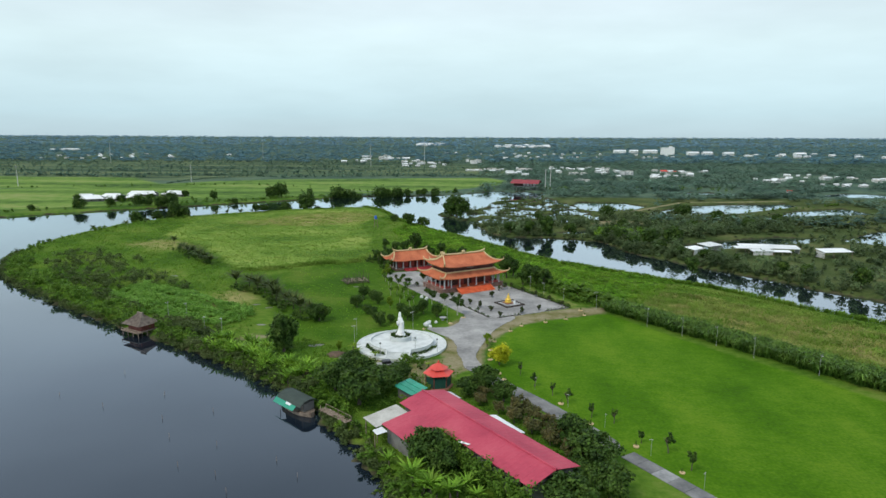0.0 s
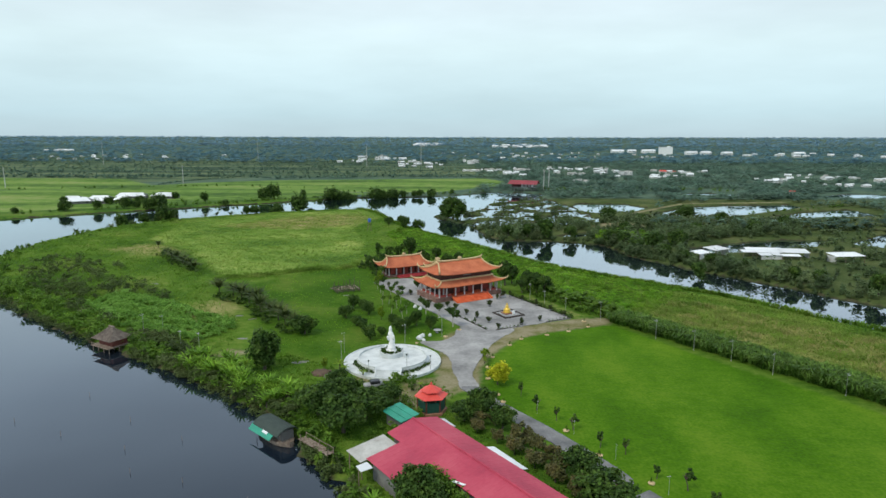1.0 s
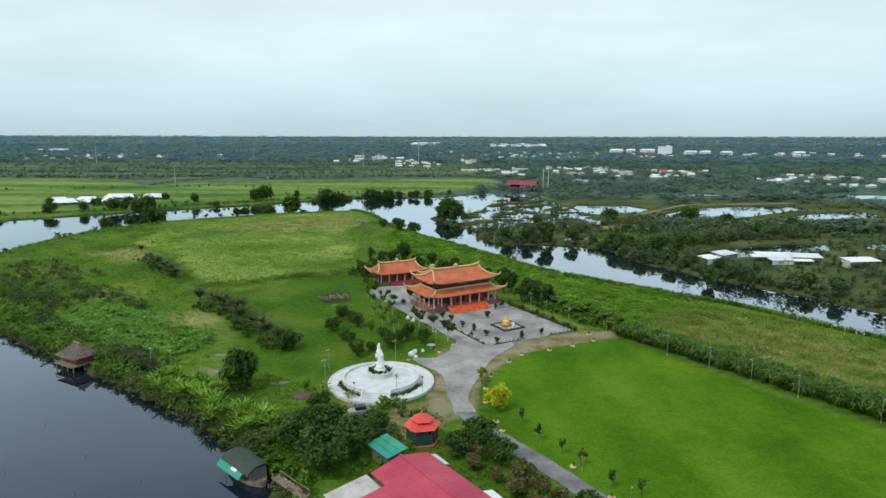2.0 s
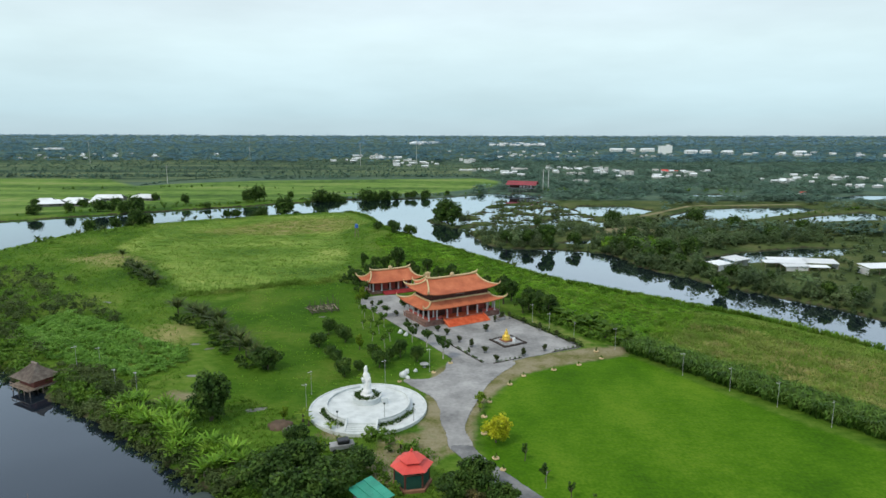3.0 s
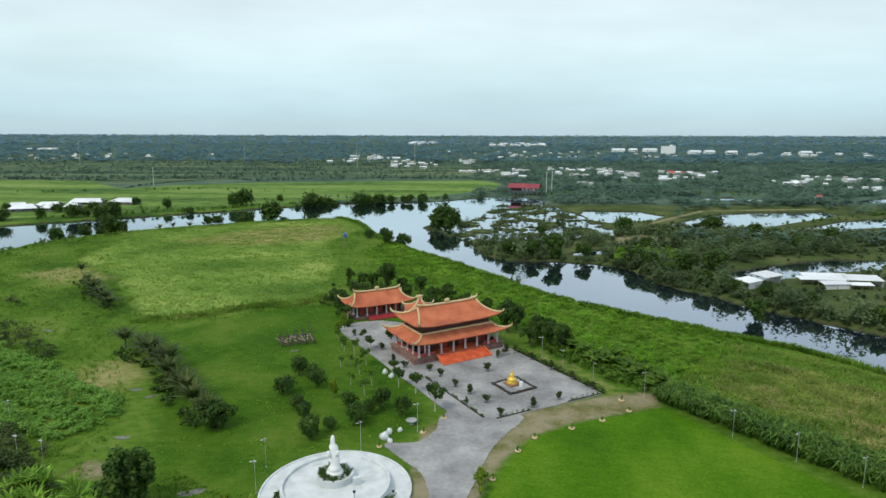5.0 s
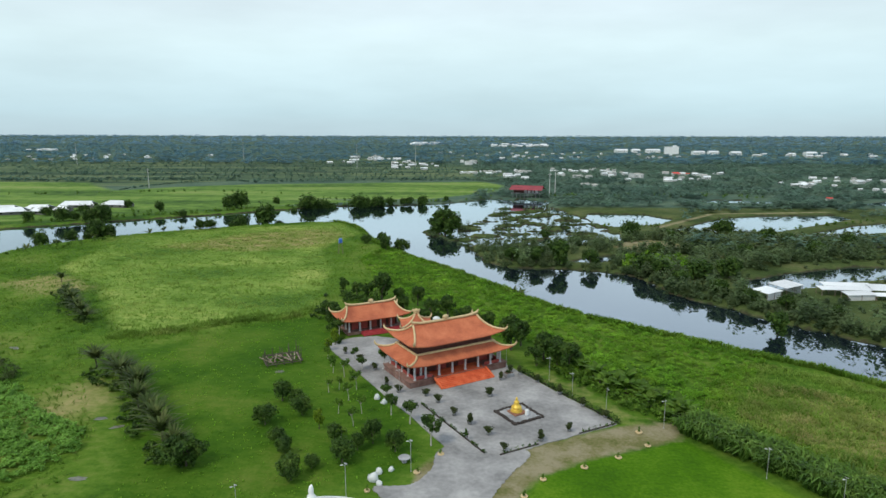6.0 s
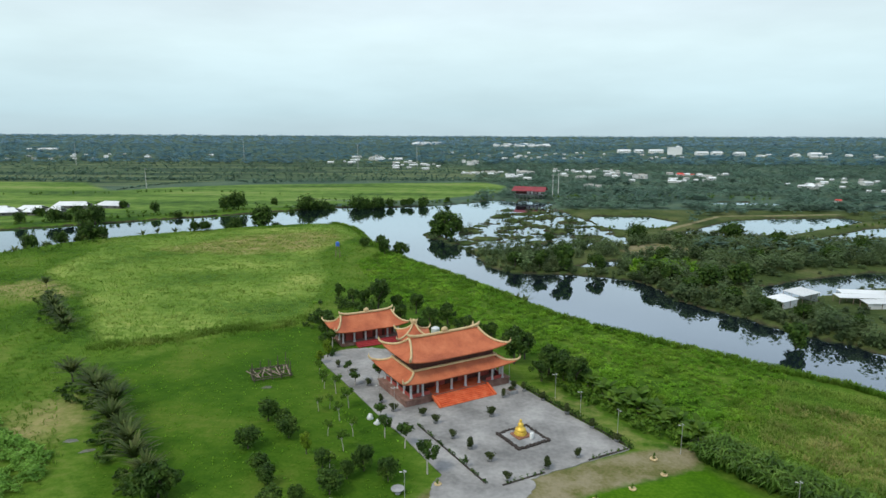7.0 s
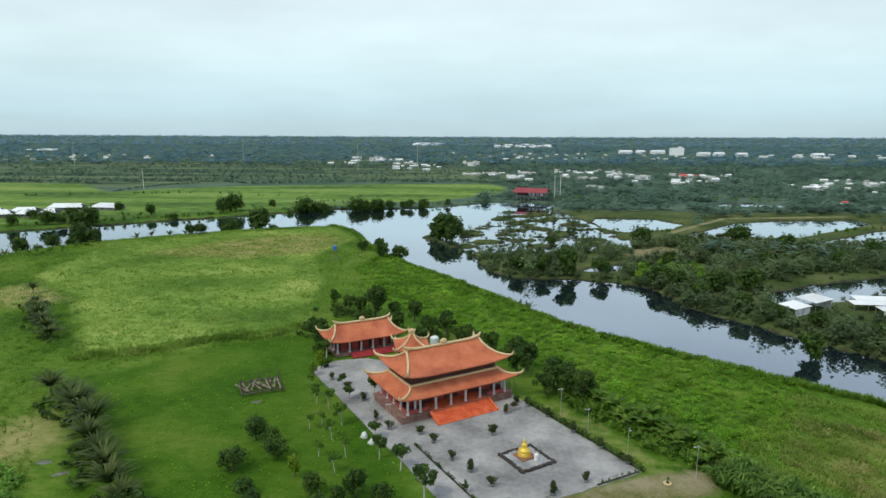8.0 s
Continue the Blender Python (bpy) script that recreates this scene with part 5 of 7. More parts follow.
# low clipped edging along the court
for a, b, nm in (((-11.4, 11.5), (-11.4, 30.2), 24), ((-9.8, 31.6), (-3.2, 31.9), 9), ((4.0, 32.4), (11.0, 32.8), 9), ((11.6, 8), (11.6, 33), 30)):
    edge = thing("court_edging", place(0, 0, 0), "low dark edging with clipped plants along the courtyard", "edging", "courtyard edging", "structure")
    d0, d1 = court(*a), court(*b)
    ang = math.degrees(math.atan2(d1.y - d0.y, d1.x - d0.x))
    L = (d1 - d0).length / nm
    for k in range(nm):
        q = d0.lerp(d1, (k + 0.5) / nm)
        part("edge_stone", box(bmesh.new(), q.x, q.y, 0.05, L * 0.97, 0.24, 0.16, ang, bevel=0.03), CURB_DARK, edge)
    rg = np.random.RandomState(nm)
    tt = rg.rand(nm * (70 if nm == 30 else 26))
    c = np.array([[*d0.lerp(d1, t)] for t in tt]) + rg.normal(0, 0.30 if nm == 30 else 0.12, (len(tt), 3)) + np.array([0, 0, 0.55 if nm == 30 else 0.4])
    keep = np.sin(tt * 40 + nm) > (-0.85 if nm == 30 else -0.1 if nm > 20 else 0.4)
    v, f = leaf_quads(rg, c[keep], rg.normal(0, 1, (int(keep.sum()), 3)), 0.15)
    raw("plants", v, f, LEAF_DARK, edge)["kind"] = "stuff"


# ---- trees of the garden ----
RG = random.Random(31)
mango = make_tree(1, "mango_tree", "round dark green mango tree on the lawn", "tree", "orchard trees", 4.3, 1.95, 1.9, 2300, 0.22, 40, LEAF_DARK, trunk_r=0.12, tight=0.46, hollow=0.25)
plant_all(mango, [(-27.4, 162.4, 0.9), (-22.8, 157.2, 1.05), (-27.6, 153.8, 1.0), (-24.1, 148.1, 0.75), (-22.0, 144.9, 0.75), (-16.0, 149.2, 0.85), (-13.7, 143.0, 1.05), (-10.3, 148.5, 0.9), (-6.8, 146.2, 0.9), (-19.5, 138.6, 0.85),
                  (-24.5, 160.5, 0.75), (-12.2, 146.5, 0.7), (-17.5, 141.5, 0.6)], RG)
young = make_tree(2, "young_tree", "slender young tree with an airy crown", "tree", "young trees", 3.6, 0.95, 1.1, 420, 0.17, 12, LEAF_MID, BARK_PALE, 0.05)
plant_all(young, [(-14.0, 153.7, 1.0), (-20.4, 166.0, 0.95), (-17.2, 158.0, 0.9), (-19.0, 172.9, 1.0), (-15.8, 167.4, 1.1), (-18.9, 167.3, 0.8), (-22.5, 178.0, 0.9), (-24.0, 182.0, 0.9), (-13.4, 158.0, 1.0), (-16.4, 163.0, 0.9), (-21.5, 175.0, 1.0), (-15.0, 149.0, 0.8)], RG)
lime = make_tree(3, "lime_tree", "small yellow-green leafy tree", "tree", "lime green trees", 3.4, 1.3, 1.35, 700, 0.2, 14, LEAF_LIME, BARK, 0.08)
plant_all(lime, [(-19.0, 152.6, 0.95), (-24.2, 190.2, 1.2), (-24.8, 186.5, 0.8), (-18.3, 112.5, 0.4), (-25.5, 120.5, 0.7)], RG)
path_tree = make_tree(4, "path_tree", "clipped dark tree beside the gravel path", "tree", "path trees", 4.2, 1.55, 1.3, 1000, 0.2, 18, LEAF_DARK, BARK_PALE, 0.1)
plant_all(path_tree, [(-5.5, 154.9, 1.05), (-1.9, 148.2, 1.05), (-8.7, 157.8, 0.85), (-16.4, 176.5, 0.8), (-18.6, 182.0, 0.7), (-12.3, 177.2, 1.0), (-10.2, 163.4, 0.8), (-24.5, 196.0, 1.1)], RG)
yellow = make_tree(5, "yellow_blossom_tree", "round tree covered in bright yellow blossom", "tree", "", 4.0, 2.0, 1.8, 3000, 0.2, 30, LEAF_YELLOW, BARK, 0.1, tight=0.42)
yellow.matrix_basis = place(6.6, 114.9)
yb = make_tree(6, "yellow_shrub", "small yellow-leaved shrub by the drive", "shrub", "yellow shrubs", 2.6, 0.9, 1.2, 420, 0.16, 10, LEAF_LIME, BARK, 0.06)
plant_all(yb, [(4.6, 125.2, 1.1), (4.9, 127.6, 0.8)], RG)
lone = make_tree(7, "round_tree", "large dense round-crowned tree standing alone", "tree", "", 8.2, 3.0, 3.9, 3600, 0.3, 48, LEAF_DARK, BARK, 0.28)
lone.matrix_basis = place(-36.7, 120.6)
darkbush = make_tree(8, "broad_bush", "broad dark leafy bush at the end of the palm row", "bush", "", 4.4, 2.9, 2.1, 1900, 0.28, 26, LEAF_DARK, BARK, 0.15)
darkbush.matrix_basis = place(-34.5, 141.5)
big = make_tree(9, "fruit_tree", "large spreading dark green fruit tree", "tree", "trees round the house", 6.4, 3.6, 2.7, 3400, 0.30, 44, LEAF_DARK, BARK, 0.24)
plant_all(big, [(-17.2, 96.0, 0.95), (-14.6, 100.6, 0.95), (-22.2, 101.6, 0.85), (-19.0, 105.8, 0.8), (-12.0, 105.6, 0.7), (-4.9, 77.6, 0.92), (-2.8, 75.6, 0.6), (3.4, 102.0, 0.75), (0.6, 100.8, 0.6), (17.0, 78.6, 0.85), (14.6, 74.2, 0.55), (12.2, 68.0, 0.8), (17.6, 70.4, 0.85), (15.4, 84.6, 0.7), (-21.4, 112.8, 0.55), (6.4, 98.2, 0.55)], RG)
rust = make_tree(10, "rambutan_tree", "bushy tree with reddish brown young leaves", "tree", "hedge trees by the house", 4.2, 2.0, 1.9, 1300, 0.24, 22, material("russet_leaves", [(0.048, 0.060, 0.014), (0.088, 0.092, 0.022), (0.14, 0.110, 0.032)], 0.5, 0.6, per="island", spread=0.4, trans=0.15), BARK, 0.12)
plant_all(rust, [(8.4, 93.4, 0.9), (10.6, 91.0, 0.95), (12.4, 88.2, 0.95), (9.8, 94.2, 0.7), (13.8, 86.0, 0.95), (5.4, 99.4, 0.8), (2.6, 96.6, 0.8), (5.4, 93.6, 0.75), (7.6, 90.6, 0.8), (10.0, 87.2, 0.85), (12.2, 83.8, 0.85), (14.2, 80.6, 0.8), (15.6, 78.2, 0.8), (3.0, 99.0, 0.8), (16.6, 82.0, 0.8)], RG)
small = make_tree(11, "lawn_tree", "small dark topiary tree on the lawn edge", "tree", "lawn edge trees", 2.1, 0.62, 0.68, 420, 0.16, 9, LEAF_DARK, BARK, 0.06)
plant_all(small, [(12.2, 104.8, 1.1), (19.8, 92.9, 1.0), (22.9, 91.1, 0.9), (25.3, 85.0, 0.9), (28.4, 82.4, 1.15), (29.9, 77.8, 1.0), (17.0, 98.2, 1.0), (10.2, 110.0, 0.9), (14.9, 101.2, 0.8), (3.2, 150.0, 0.7)], RG)
dusk = make_tree(12, "shade_tree", "tall dark shade tree behind the temple", "tree", "trees round the temple", 5.6, 2.3, 2.3, 1900, 0.27, 30, LEAF_DARK, BARK, 0.17)
plant_all(dusk, [(18.6, 183.0, 0.95), (21.0, 180.6, 1.0), (22.6, 178.0, 0.9), (12.6, 188.4, 1.15), (14.8, 191.0, 0.9), (-18.6, 223.0, 1.45), (-14.2, 226.0, 0.7), (-9.0, 221.5, 0.95), (-1.0, 213.0, 0.95), (-4.8, 209.0, 0.9), (-27.2, 204.0, 0.9), (-29.6, 209.0, 0.9),
                  (-22.4, 225.4, 0.8), (-26.4, 231.0, 0.7), (-30.8, 234.4, 0.7), (3.5, 204.0, 0.9), (-6.5, 204.6, 0.8), (8.5, 199.0, 0.8), (16.8, 180.0, 0.8), (-12.0, 212.0, 0.8)], RG)
riverbush = make_tree(13, "river_tree", "dense round tree standing at the water's edge", "tree", "waterside trees", 5.2, 2.4, 2.6, 1900, 0.28, 30, LEAF_DARK, BARK, 0.15)
plant_all(riverbush, [(-21.0, 301.0, 1.35), (-26.5, 297.5, 0.9), (-31.0, 322.0, 0.8), (-5.4, 349.0, 1.9), (-9.0, 346.0, 1.3), (-2.5, 345.0, 1.3), (61.5, 262.5, 1.1), (64, 256, 0.9), (66.5, 245.5, 0.8), (73, 233.5, 0.7), (84, 219.5, 0.65), (92, 211.5, 0.6), (100, 197, 0.7), (104, 191, 0.7), (114, 180, 0.9), (28, 277, 1.0), (36, 276, 1.2), (46, 273.5, 1.0), (20, 279, 0.9), (78, 227, 0.7)], RG)
copy_thing(riverbush, place(74.6, 204.6, WATER_Z - 0.25, 40, 0.95, 0.9))


# ---- palms, bananas ----
def frond(vs, fs, o, az, length, lift, droop, width, segs=6, fold=0.25):
    d = np.array([math.cos(az), math.sin(az), 0])
    s = np.array([-math.sin(az), math.cos(az), 0])
    base = len(vs)
    for i in range(segs + 1):
        t = i / segs
        p = np.array(o) + d * length * (t * math.cos(lift) + 0.55 * droop * t * t) + np.array([0, 0, length * (math.sin(lift) * t - droop * t * t)])
        w = width * math.sin(math.pi * min(0.97, 0.12 + 0.88 * t)) ** 0.7
        vs += [p - s * w - np.array([0, 0, fold * w]), p, p + s * w - np.array([0, 0, fold * w])]
    for i in range(segs):
        b = base + 3 * i
        fs += [(b, b + 3, b + 4, b + 1), (b + 1, b + 4, b + 5, b + 2)]


def palm(seed, name, label, group, trunk_h, fronds, length, width, mat, lift=(0.5, 1.35), droop=0.35, category="palm tree", split=1):
    rg = random.Random(seed)
    t = thing(name, place(0, 0, 0), label, category, group)
    if trunk_h > 0.1:
        part("trunk", tube(bmesh.new(), [(0, 0, -0.2), (0.1, 0.05, trunk_h * 0.5), (0.05, 0.1, trunk_h)], [0.2, 0.15, 0.13], 8), BARK, t)
    vs, fs = [], []
    for k in range(fronds):
        az = 2 * math.pi * (k + rg.random() * 0.7) / fronds
        for q in range(split):
            frond(vs, fs, (0.05, 0.1, trunk_h), az + 0.16 * (q - (split - 1) / 2), length * rg.uniform(0.75, 1.1), rg.uniform(*lift), droop * rg.uniform(0.7, 1.3), width * rg.uniform(0.8, 1.15))
    raw("fronds", vs, fs, mat, t)
    return t


coco = palm(1, "coconut_palm", "young coconut palm with olive green fronds", "palms in the row", 1.9, 20, 5.2, 0.24, LEAF_PALM, (0.65, 1.5), 0.38, split=3)
spots = [(-67.0, 176.2, .9), (-62.4, 173.8, 1.0), (-58.6, 169.4, 1.05), (-55.6, 166.8, .95), (-52.6, 164.0, 1.05), (-49.8, 158.6, 1.0), (-46.6, 155.4, 1.0), (-43.4, 151.6, .95), (-40.6, 147.8, 1.0), (-37.4, 144.6, .85), (-59.8, 173.6, .7),
         (-103.1, 224.1, .8), (-98.4, 218.6, .85), (-94.3, 213.6, .8), (-90.4, 209.2, .85), (-87.0, 205.8, .8), (-116.8, 242.8, .7), (-108, 231, .7)]
plant_all(coco, spots, RG)
banana = palm(2, "banana_plant", "banana plant with broad bright green leaves", "banana plants", 1.2, 15, 3.0, 0.19, LEAF_BRIGHT, (0.85, 1.5), 0.34, "banana plant")
rgp = np.random.RandomState(14)
bs = []
for a, b, n, w in (((-52, 122.5), (-29.5, 106.2), 92, 2.9), ((-49, 125), (-37, 117), 16, 2.0), ((-30, 110), (-24, 104.5), 16, 1.4), ((-6.2, 71.6), (1.5, 70.6), 12, 1.3), ((-12.2, 79.6), (-9.5, 75), 7, 1.0)):
    for k in range(n):
        t = rgp.rand()
        bs.append((a[0] + (b[0] - a[0]) * t + rgp.normal(0, w) * 0.5, a[1] + (b[1] - a[1]) * t + rgp.normal(0, w) * 0.5, rgp.uniform(0.75, 1.25)))
bs = [b for b in bs if water_depth(np.array([b[0]]), np.array([b[1]]))[0] < -1.2]
plant_all(banana, bs, RG)
pale = palm(3, "banana_plant", "pale broad-leaved banana plant among the brush", "pale banana plants", 0.8, 7, 2.0, 0.36, LEAF_MID, (0.7, 1.4), 0.4, "banana plant")
bs = []
for k in range(46):
    t = rgp.rand()
    bs.append((24 + 16 * t + rgp.normal(0, 1.4), 176 - 20 * t + rgp.normal(0, 1.4), rgp.uniform(0.7, 1.2)))
plant_all(pale, bs, RG)
areca = palm(4, "areca_palm", "small feathery palm on the platform's edge", "platform palms", 1.6, 9, 1.5, 0.2, LEAF_LIME, (0.4, 1.2), 0.45)
plant_all(areca, [(PX - 9.4, PY - 4.6, 1.0), (PX - 4.6, PY - 7.5, 0.75), (PX - 8.2, PY - 6.0, 0.7), (-6.8, 112.9, 0.6)], RG)


# ---- shrubs that fill the banks ----
def scatter(rg, poly, n):
    p = np.array(poly, float)
    lo, hi = p.min(0), p.max(0)
    out = np.zeros((0, 2))
    while len(out) < n:
        q = lo + rg.rand(n * 2, 2) * (hi - lo)
        out = np.vstack([out, q[inside_distance(p, q[:, 0], q[:, 1]) > 0]])
    return out[:n]


def clump_stuff(name, seed, spots, h, r, leaves, size, mat, label, category, zc=0.55, up=0.9):
    """One joined object of many leafy clumps: spots of x, y, scale."""
    rg = np.random.RandomState(seed)
    z0 = land_height(spots[:, 0], spots[:, 1])
    V = []
    for (x, y, s), z in zip(spots, z0):
        p, out = crown_points(rg, leaves, r * s, r * s, h * s * 0.5, h * s * zc, max(4, leaves // 14), 0.45, 0.2)
        v, _ = leaf_quads(rg, p, out, size * (0.6 + 0.4 * s), up)
        V.append(v + np.array([x, y, z]))
    V = np.vstack(V)
    ob = raw(name, V, np.arange(len(V)).reshape(-1, 4), mat)
    set_tint(ob, np.clip(1 + 0.25 * waves(spots[:, 0], spots[:, 1], 14, seed) + rg.normal(0, 0.12, len(spots)), 0.5, 1.6), leaves * 4)
    return tagged(ob, label, category, kind="stuff")


def line_spots(rg, pts, n, wide, smin, smax):
    c = curve_points(pts, 8)
    k = rg.randint(0, len(c) - 1, n)
    q = c[k] + (c[k + 1] - c[k]) * rg.rand(n, 1) + rg.normal(0, wide, (n, 2))
    return np.hstack([q, rg.uniform(smin, smax, (n, 1))])


def on_land(s, margin=0.0):
    return s[water_depth(s[:, 0], s[:, 1]) < -margin]


rg = np.random.RandomState(40)
bank = [line_spots(rg, [(-6, 66), (-13.5, 82), (-22, 95.5), (-29, 102)], 60, 1.0, 0.5, 1.0), line_spots(rg, [(-28, 104), (-47, 118), (-68, 133), (-83, 141)], 150, 1.3, 0.5, 1.1),
        line_spots(rg, [(-80, 141), (-102, 156), (-123, 172), (-143, 189), (-156, 206)], 190, 2.6, 0.6, 1.5), line_spots(rg, [(-160, 214), (-168, 240), (-164, 285), (-145, 322)], 90, 3.0, 0.4, 0.9)]
clump_stuff("bank_shrubs", 41, on_land(np.vstack(bank), -0.4), 2.2, 1.4, 70, 0.28, LEAF_MID, "low green shrubs along the river bank", "shrubs")
dark_bank = [np.hstack([scatter(rg, [(-130, 184), (-112, 196), (-78, 172), (-64, 146), (-76, 140), (-100, 160)], 120), rg.uniform(0.5, 1.4, (120, 1))]), np.hstack([scatter(rg, [(-150, 204), (-140, 226), (-110, 206), (-124, 186)], 50), rg.uniform(0.5, 1.2, (50, 1))]),
             line_spots(rg, [(-68, 139), (-58, 129), (-50, 123)], 70, 2.2, 0.4, 0.85), line_spots(rg, [(-8, 70), (-14, 82), (-19, 89), (-26, 98)], 70, 0.6, 0.3, 0.55), line_spots(rg, [(-27, 101.5), (-36, 109.5), (-47, 117.5), (-57, 124)], 90, 0.7, 0.45, 0.85)]
dark_bank = on_land(np.vstack(dark_bank), 0.2)
cass = [(-96, 160), (-95, 177), (-76, 167), (-65, 157), (-54, 151), (-51, 143), (-56, 136), (-70, 141), (-80, 146)]
clump_stuff("dark_thicket", 42, dark_bank[inside_distance(cass, dark_bank[:, 0], dark_bank[:, 1]) < 0.5], 2.6, 1.8, 150, 0.23, LEAF_OLIVE, "dark bushy thicket near the bank", "thicket")
fringe_left = np.vstack([line_spots(rg, [(-7, 68), (-13, 79.5), (-18.5, 87.5), (-23.5, 94.5)], 70, 0.45, 0.4, 0.8), line_spots(rg, [(-29, 101), (-39, 110), (-47, 116), (-56, 122), (-68, 130.2)], 150, 0.5, 0.5, 0.95),
                         line_spots(rg, [(-79, 137), (-101, 152), (-122, 168), (-142, 184), (-158, 203), (-168, 225)], 300, 0.7, 0.6, 1.2)])
clump_stuff("shore_fringe", 51, fringe_left, 1.7, 1.2, 60, 0.18, LEAF_OLIVE, "dark leafy fringe hanging over the water", "shrubs")
clump_stuff("wall_bushes", 52, line_spots(rg, [(-4.2, 81.3), (-1.7, 78.1), (2.4, 72.8), (6.9, 67.0)], 80, 0.35, 0.75, 1.15), 3.5, 1.2, 90, 0.22, LEAF_MID, "tall garden bushes against the long house", "bushes")
edge_line = line_spots(rg, [(-74, 193), (-63, 196.5), (-55, 202.5), (-48, 207), (-41, 208), (-34, 216)], 1500, 0.8, 0.6, 1.0)

sp = scatter(rg, cass, 1000)
clump_stuff("cassava_patch", 44, np.hstack([sp, 0.55 + 0.45 * (0.5 + 0.5 * np.sin((sp[:, :1] * 0.55 + sp[:, 1:] * 0.83) * 1.1)) + rg.uniform(-0.1, 0.15, (len(sp), 1))]), 1.5, 1.15, 60, 0.19, LEAF_CROP, "bright green leafy crop in mounds", "crop", up=1.3)
brush = [(11, 196), (16, 192), (24, 178), (34, 160), (40, 156), (50, 166), (64, 186), (53, 197), (41, 208), (24, 226), (9, 252), (-11, 279), (-24, 300), (-30, 300), (-34, 280), (-22, 245), (-8, 226)]
sp = scatter(rg, brush, 2500)
s = on_land(np.hstack([sp, rg.uniform(0.5, 1.1, (len(sp), 1))]), 0.2)
clump_stuff("creeper_brush", 45, s, 1.1, 1.35, 62, 0.17, GRASS_LUSH, "bright green rank weeds and creepers", "brush", up=1.4)
near_brush = scatter(rg, [(17, 186), (24, 181), (40, 160), (36, 154), (30, 160), (20, 176)], 130)
clump_stuff("dark_brush", 46, np.hstack([near_brush, rg.uniform(0.6, 1.1, (130, 1))]), 1.7, 1.2, 60, 0.26, LEAF_MID, "dark leafy undergrowth beside the court", "undergrowth")
clump_stuff("palm_undergrowth", 47, np.vstack([line_spots(rg, [(-66, 173), (-55, 163), (-45, 150), (-36, 142)], 60, 1.3, 0.4, 0.9), line_spots(rg, [(-112, 236), (-98, 216), (-86, 203)], 40, 1.6, 0.5, 1.0),
            line_spots(rg, [(-34, 214), (-29, 208), (-26, 198), (-24, 190)], 34, 1.0, 0.5, 0.9), line_spots(rg, [(-30, 230), (-20, 222), (-6, 214), (6, 204)], 80, 2.6, 0.5, 1.1)]), 1.9, 1.3, 70, 0.26, LEAF_DARK, "dark undergrowth between the palms", "undergrowth")
clump_stuff("garden_bushes", 48, np.vstack([line_spots(rg, [(-12, 116.2), (-8, 113), (-4, 110)], 26, 0.9, 0.4, 0.8), line_spots(rg, [(-10, 107), (-7.5, 101), (-11.5, 95)], 20, 1.0, 0.4, 0.8), line_spots(rg, [(6, 64.2), (2.5, 68.5), (-1.2, 73.5), (-4, 77)], 44, 0.8, 0.4, 0.75), line_spots(rg, [(-10, 75), (-6, 70), (0, 65)], 40, 1.3, 0.4, 0.9)]), 2.2, 1.3, 70, 0.22, LEAF_MID, "mixed garden bushes", "bushes")
ring = np.array([[PX + 7.1 * math.cos(a), PY + 7.1 * math.sin(a), 0.66] for a in np.radians(np.r_[np.linspace(-68, -10, 30), np.linspace(190, 250, 30)])])
ob = clump_stuff("platform_planting", 49, ring, 1.5, 0.9, 30, 0.15, LEAF_DARK, "dark low planting at the foot of the white disc", "planting")
drum = np.array([[PX - 0.35 + r * math.cos(a), PY + 1.2 + r * math.sin(a), 0.62] for a, r in zip(rg.rand(60) * 6.28, rg.uniform(1.3, 1.95, 60))])
ob = clump_stuff("statue_planting", 50, drum, 1.0, 0.8, 30, 0.13, LEAF_DARK, "dark green planting round the statue's foot", "planting")
ob.location.z = 1.75


# ---- cane hedge along the lawn ----
def blades(name, seed, spots, h, lean, width, per, mat, label, category, droop=0.5):
    """One joined object of tufts: each a few bent tapering blades."""
    rg = np.random.RandomState(seed)
    n = len(spots) * per
    base = np.repeat(np.column_stack([spots[:, 0], spots[:, 1], land_height(spots[:, 0], spots[:, 1])]), per, 0)
    sc = np.repeat(spots[:, 2], per)[:, None]
    az = rg.rand(n) * 2 * math.pi
    d = np.column_stack([np.cos(az), np.sin(az), np.zeros(n)])
    s = np.column_stack([-np.sin(az), np.cos(az), np.zeros(n)])
    hh = h * sc * rg.uniform(0.7, 1.2, (n, 1))
    ln = lean * sc * rg.uniform(0.3, 1.3, (n, 1))
    w = width * sc * rg.uniform(0.7, 1.3, (n, 1))
    up = np.array([0, 0, 1.0])
    b0 = base + d * 0.08
    m = b0 + d * ln * 0.4 + up * hh * 0.75
    e = b0 + d * ln + up * hh * (1 - droop * rg.uniform(0.3, 1, (n, 1)) * 0.6)
    v = np.stack([b0 - s * w * 0.5, b0 + s * w * 0.5, m + s * w * 0.5, m - s * w * 0.5, e], 1).reshape(-1, 3)
    i = 5 * np.arange(n)[:, None]
    me = bpy.data.meshes.new(name)
    fill_mesh(me, v, i + np.array([0, 1, 2, 3]), i + np.array([3, 2, 4]))
    me.materials.append(mat)
    ob = set_tint(new(name, me), np.clip(1 + 0.22 * waves(spots[:, 0], spots[:, 1], 10, seed) + rg.normal(0, 0.08, len(spots)), 0.5, 1.5), per * 5)
    return tagged(ob, label, category, kind="stuff")


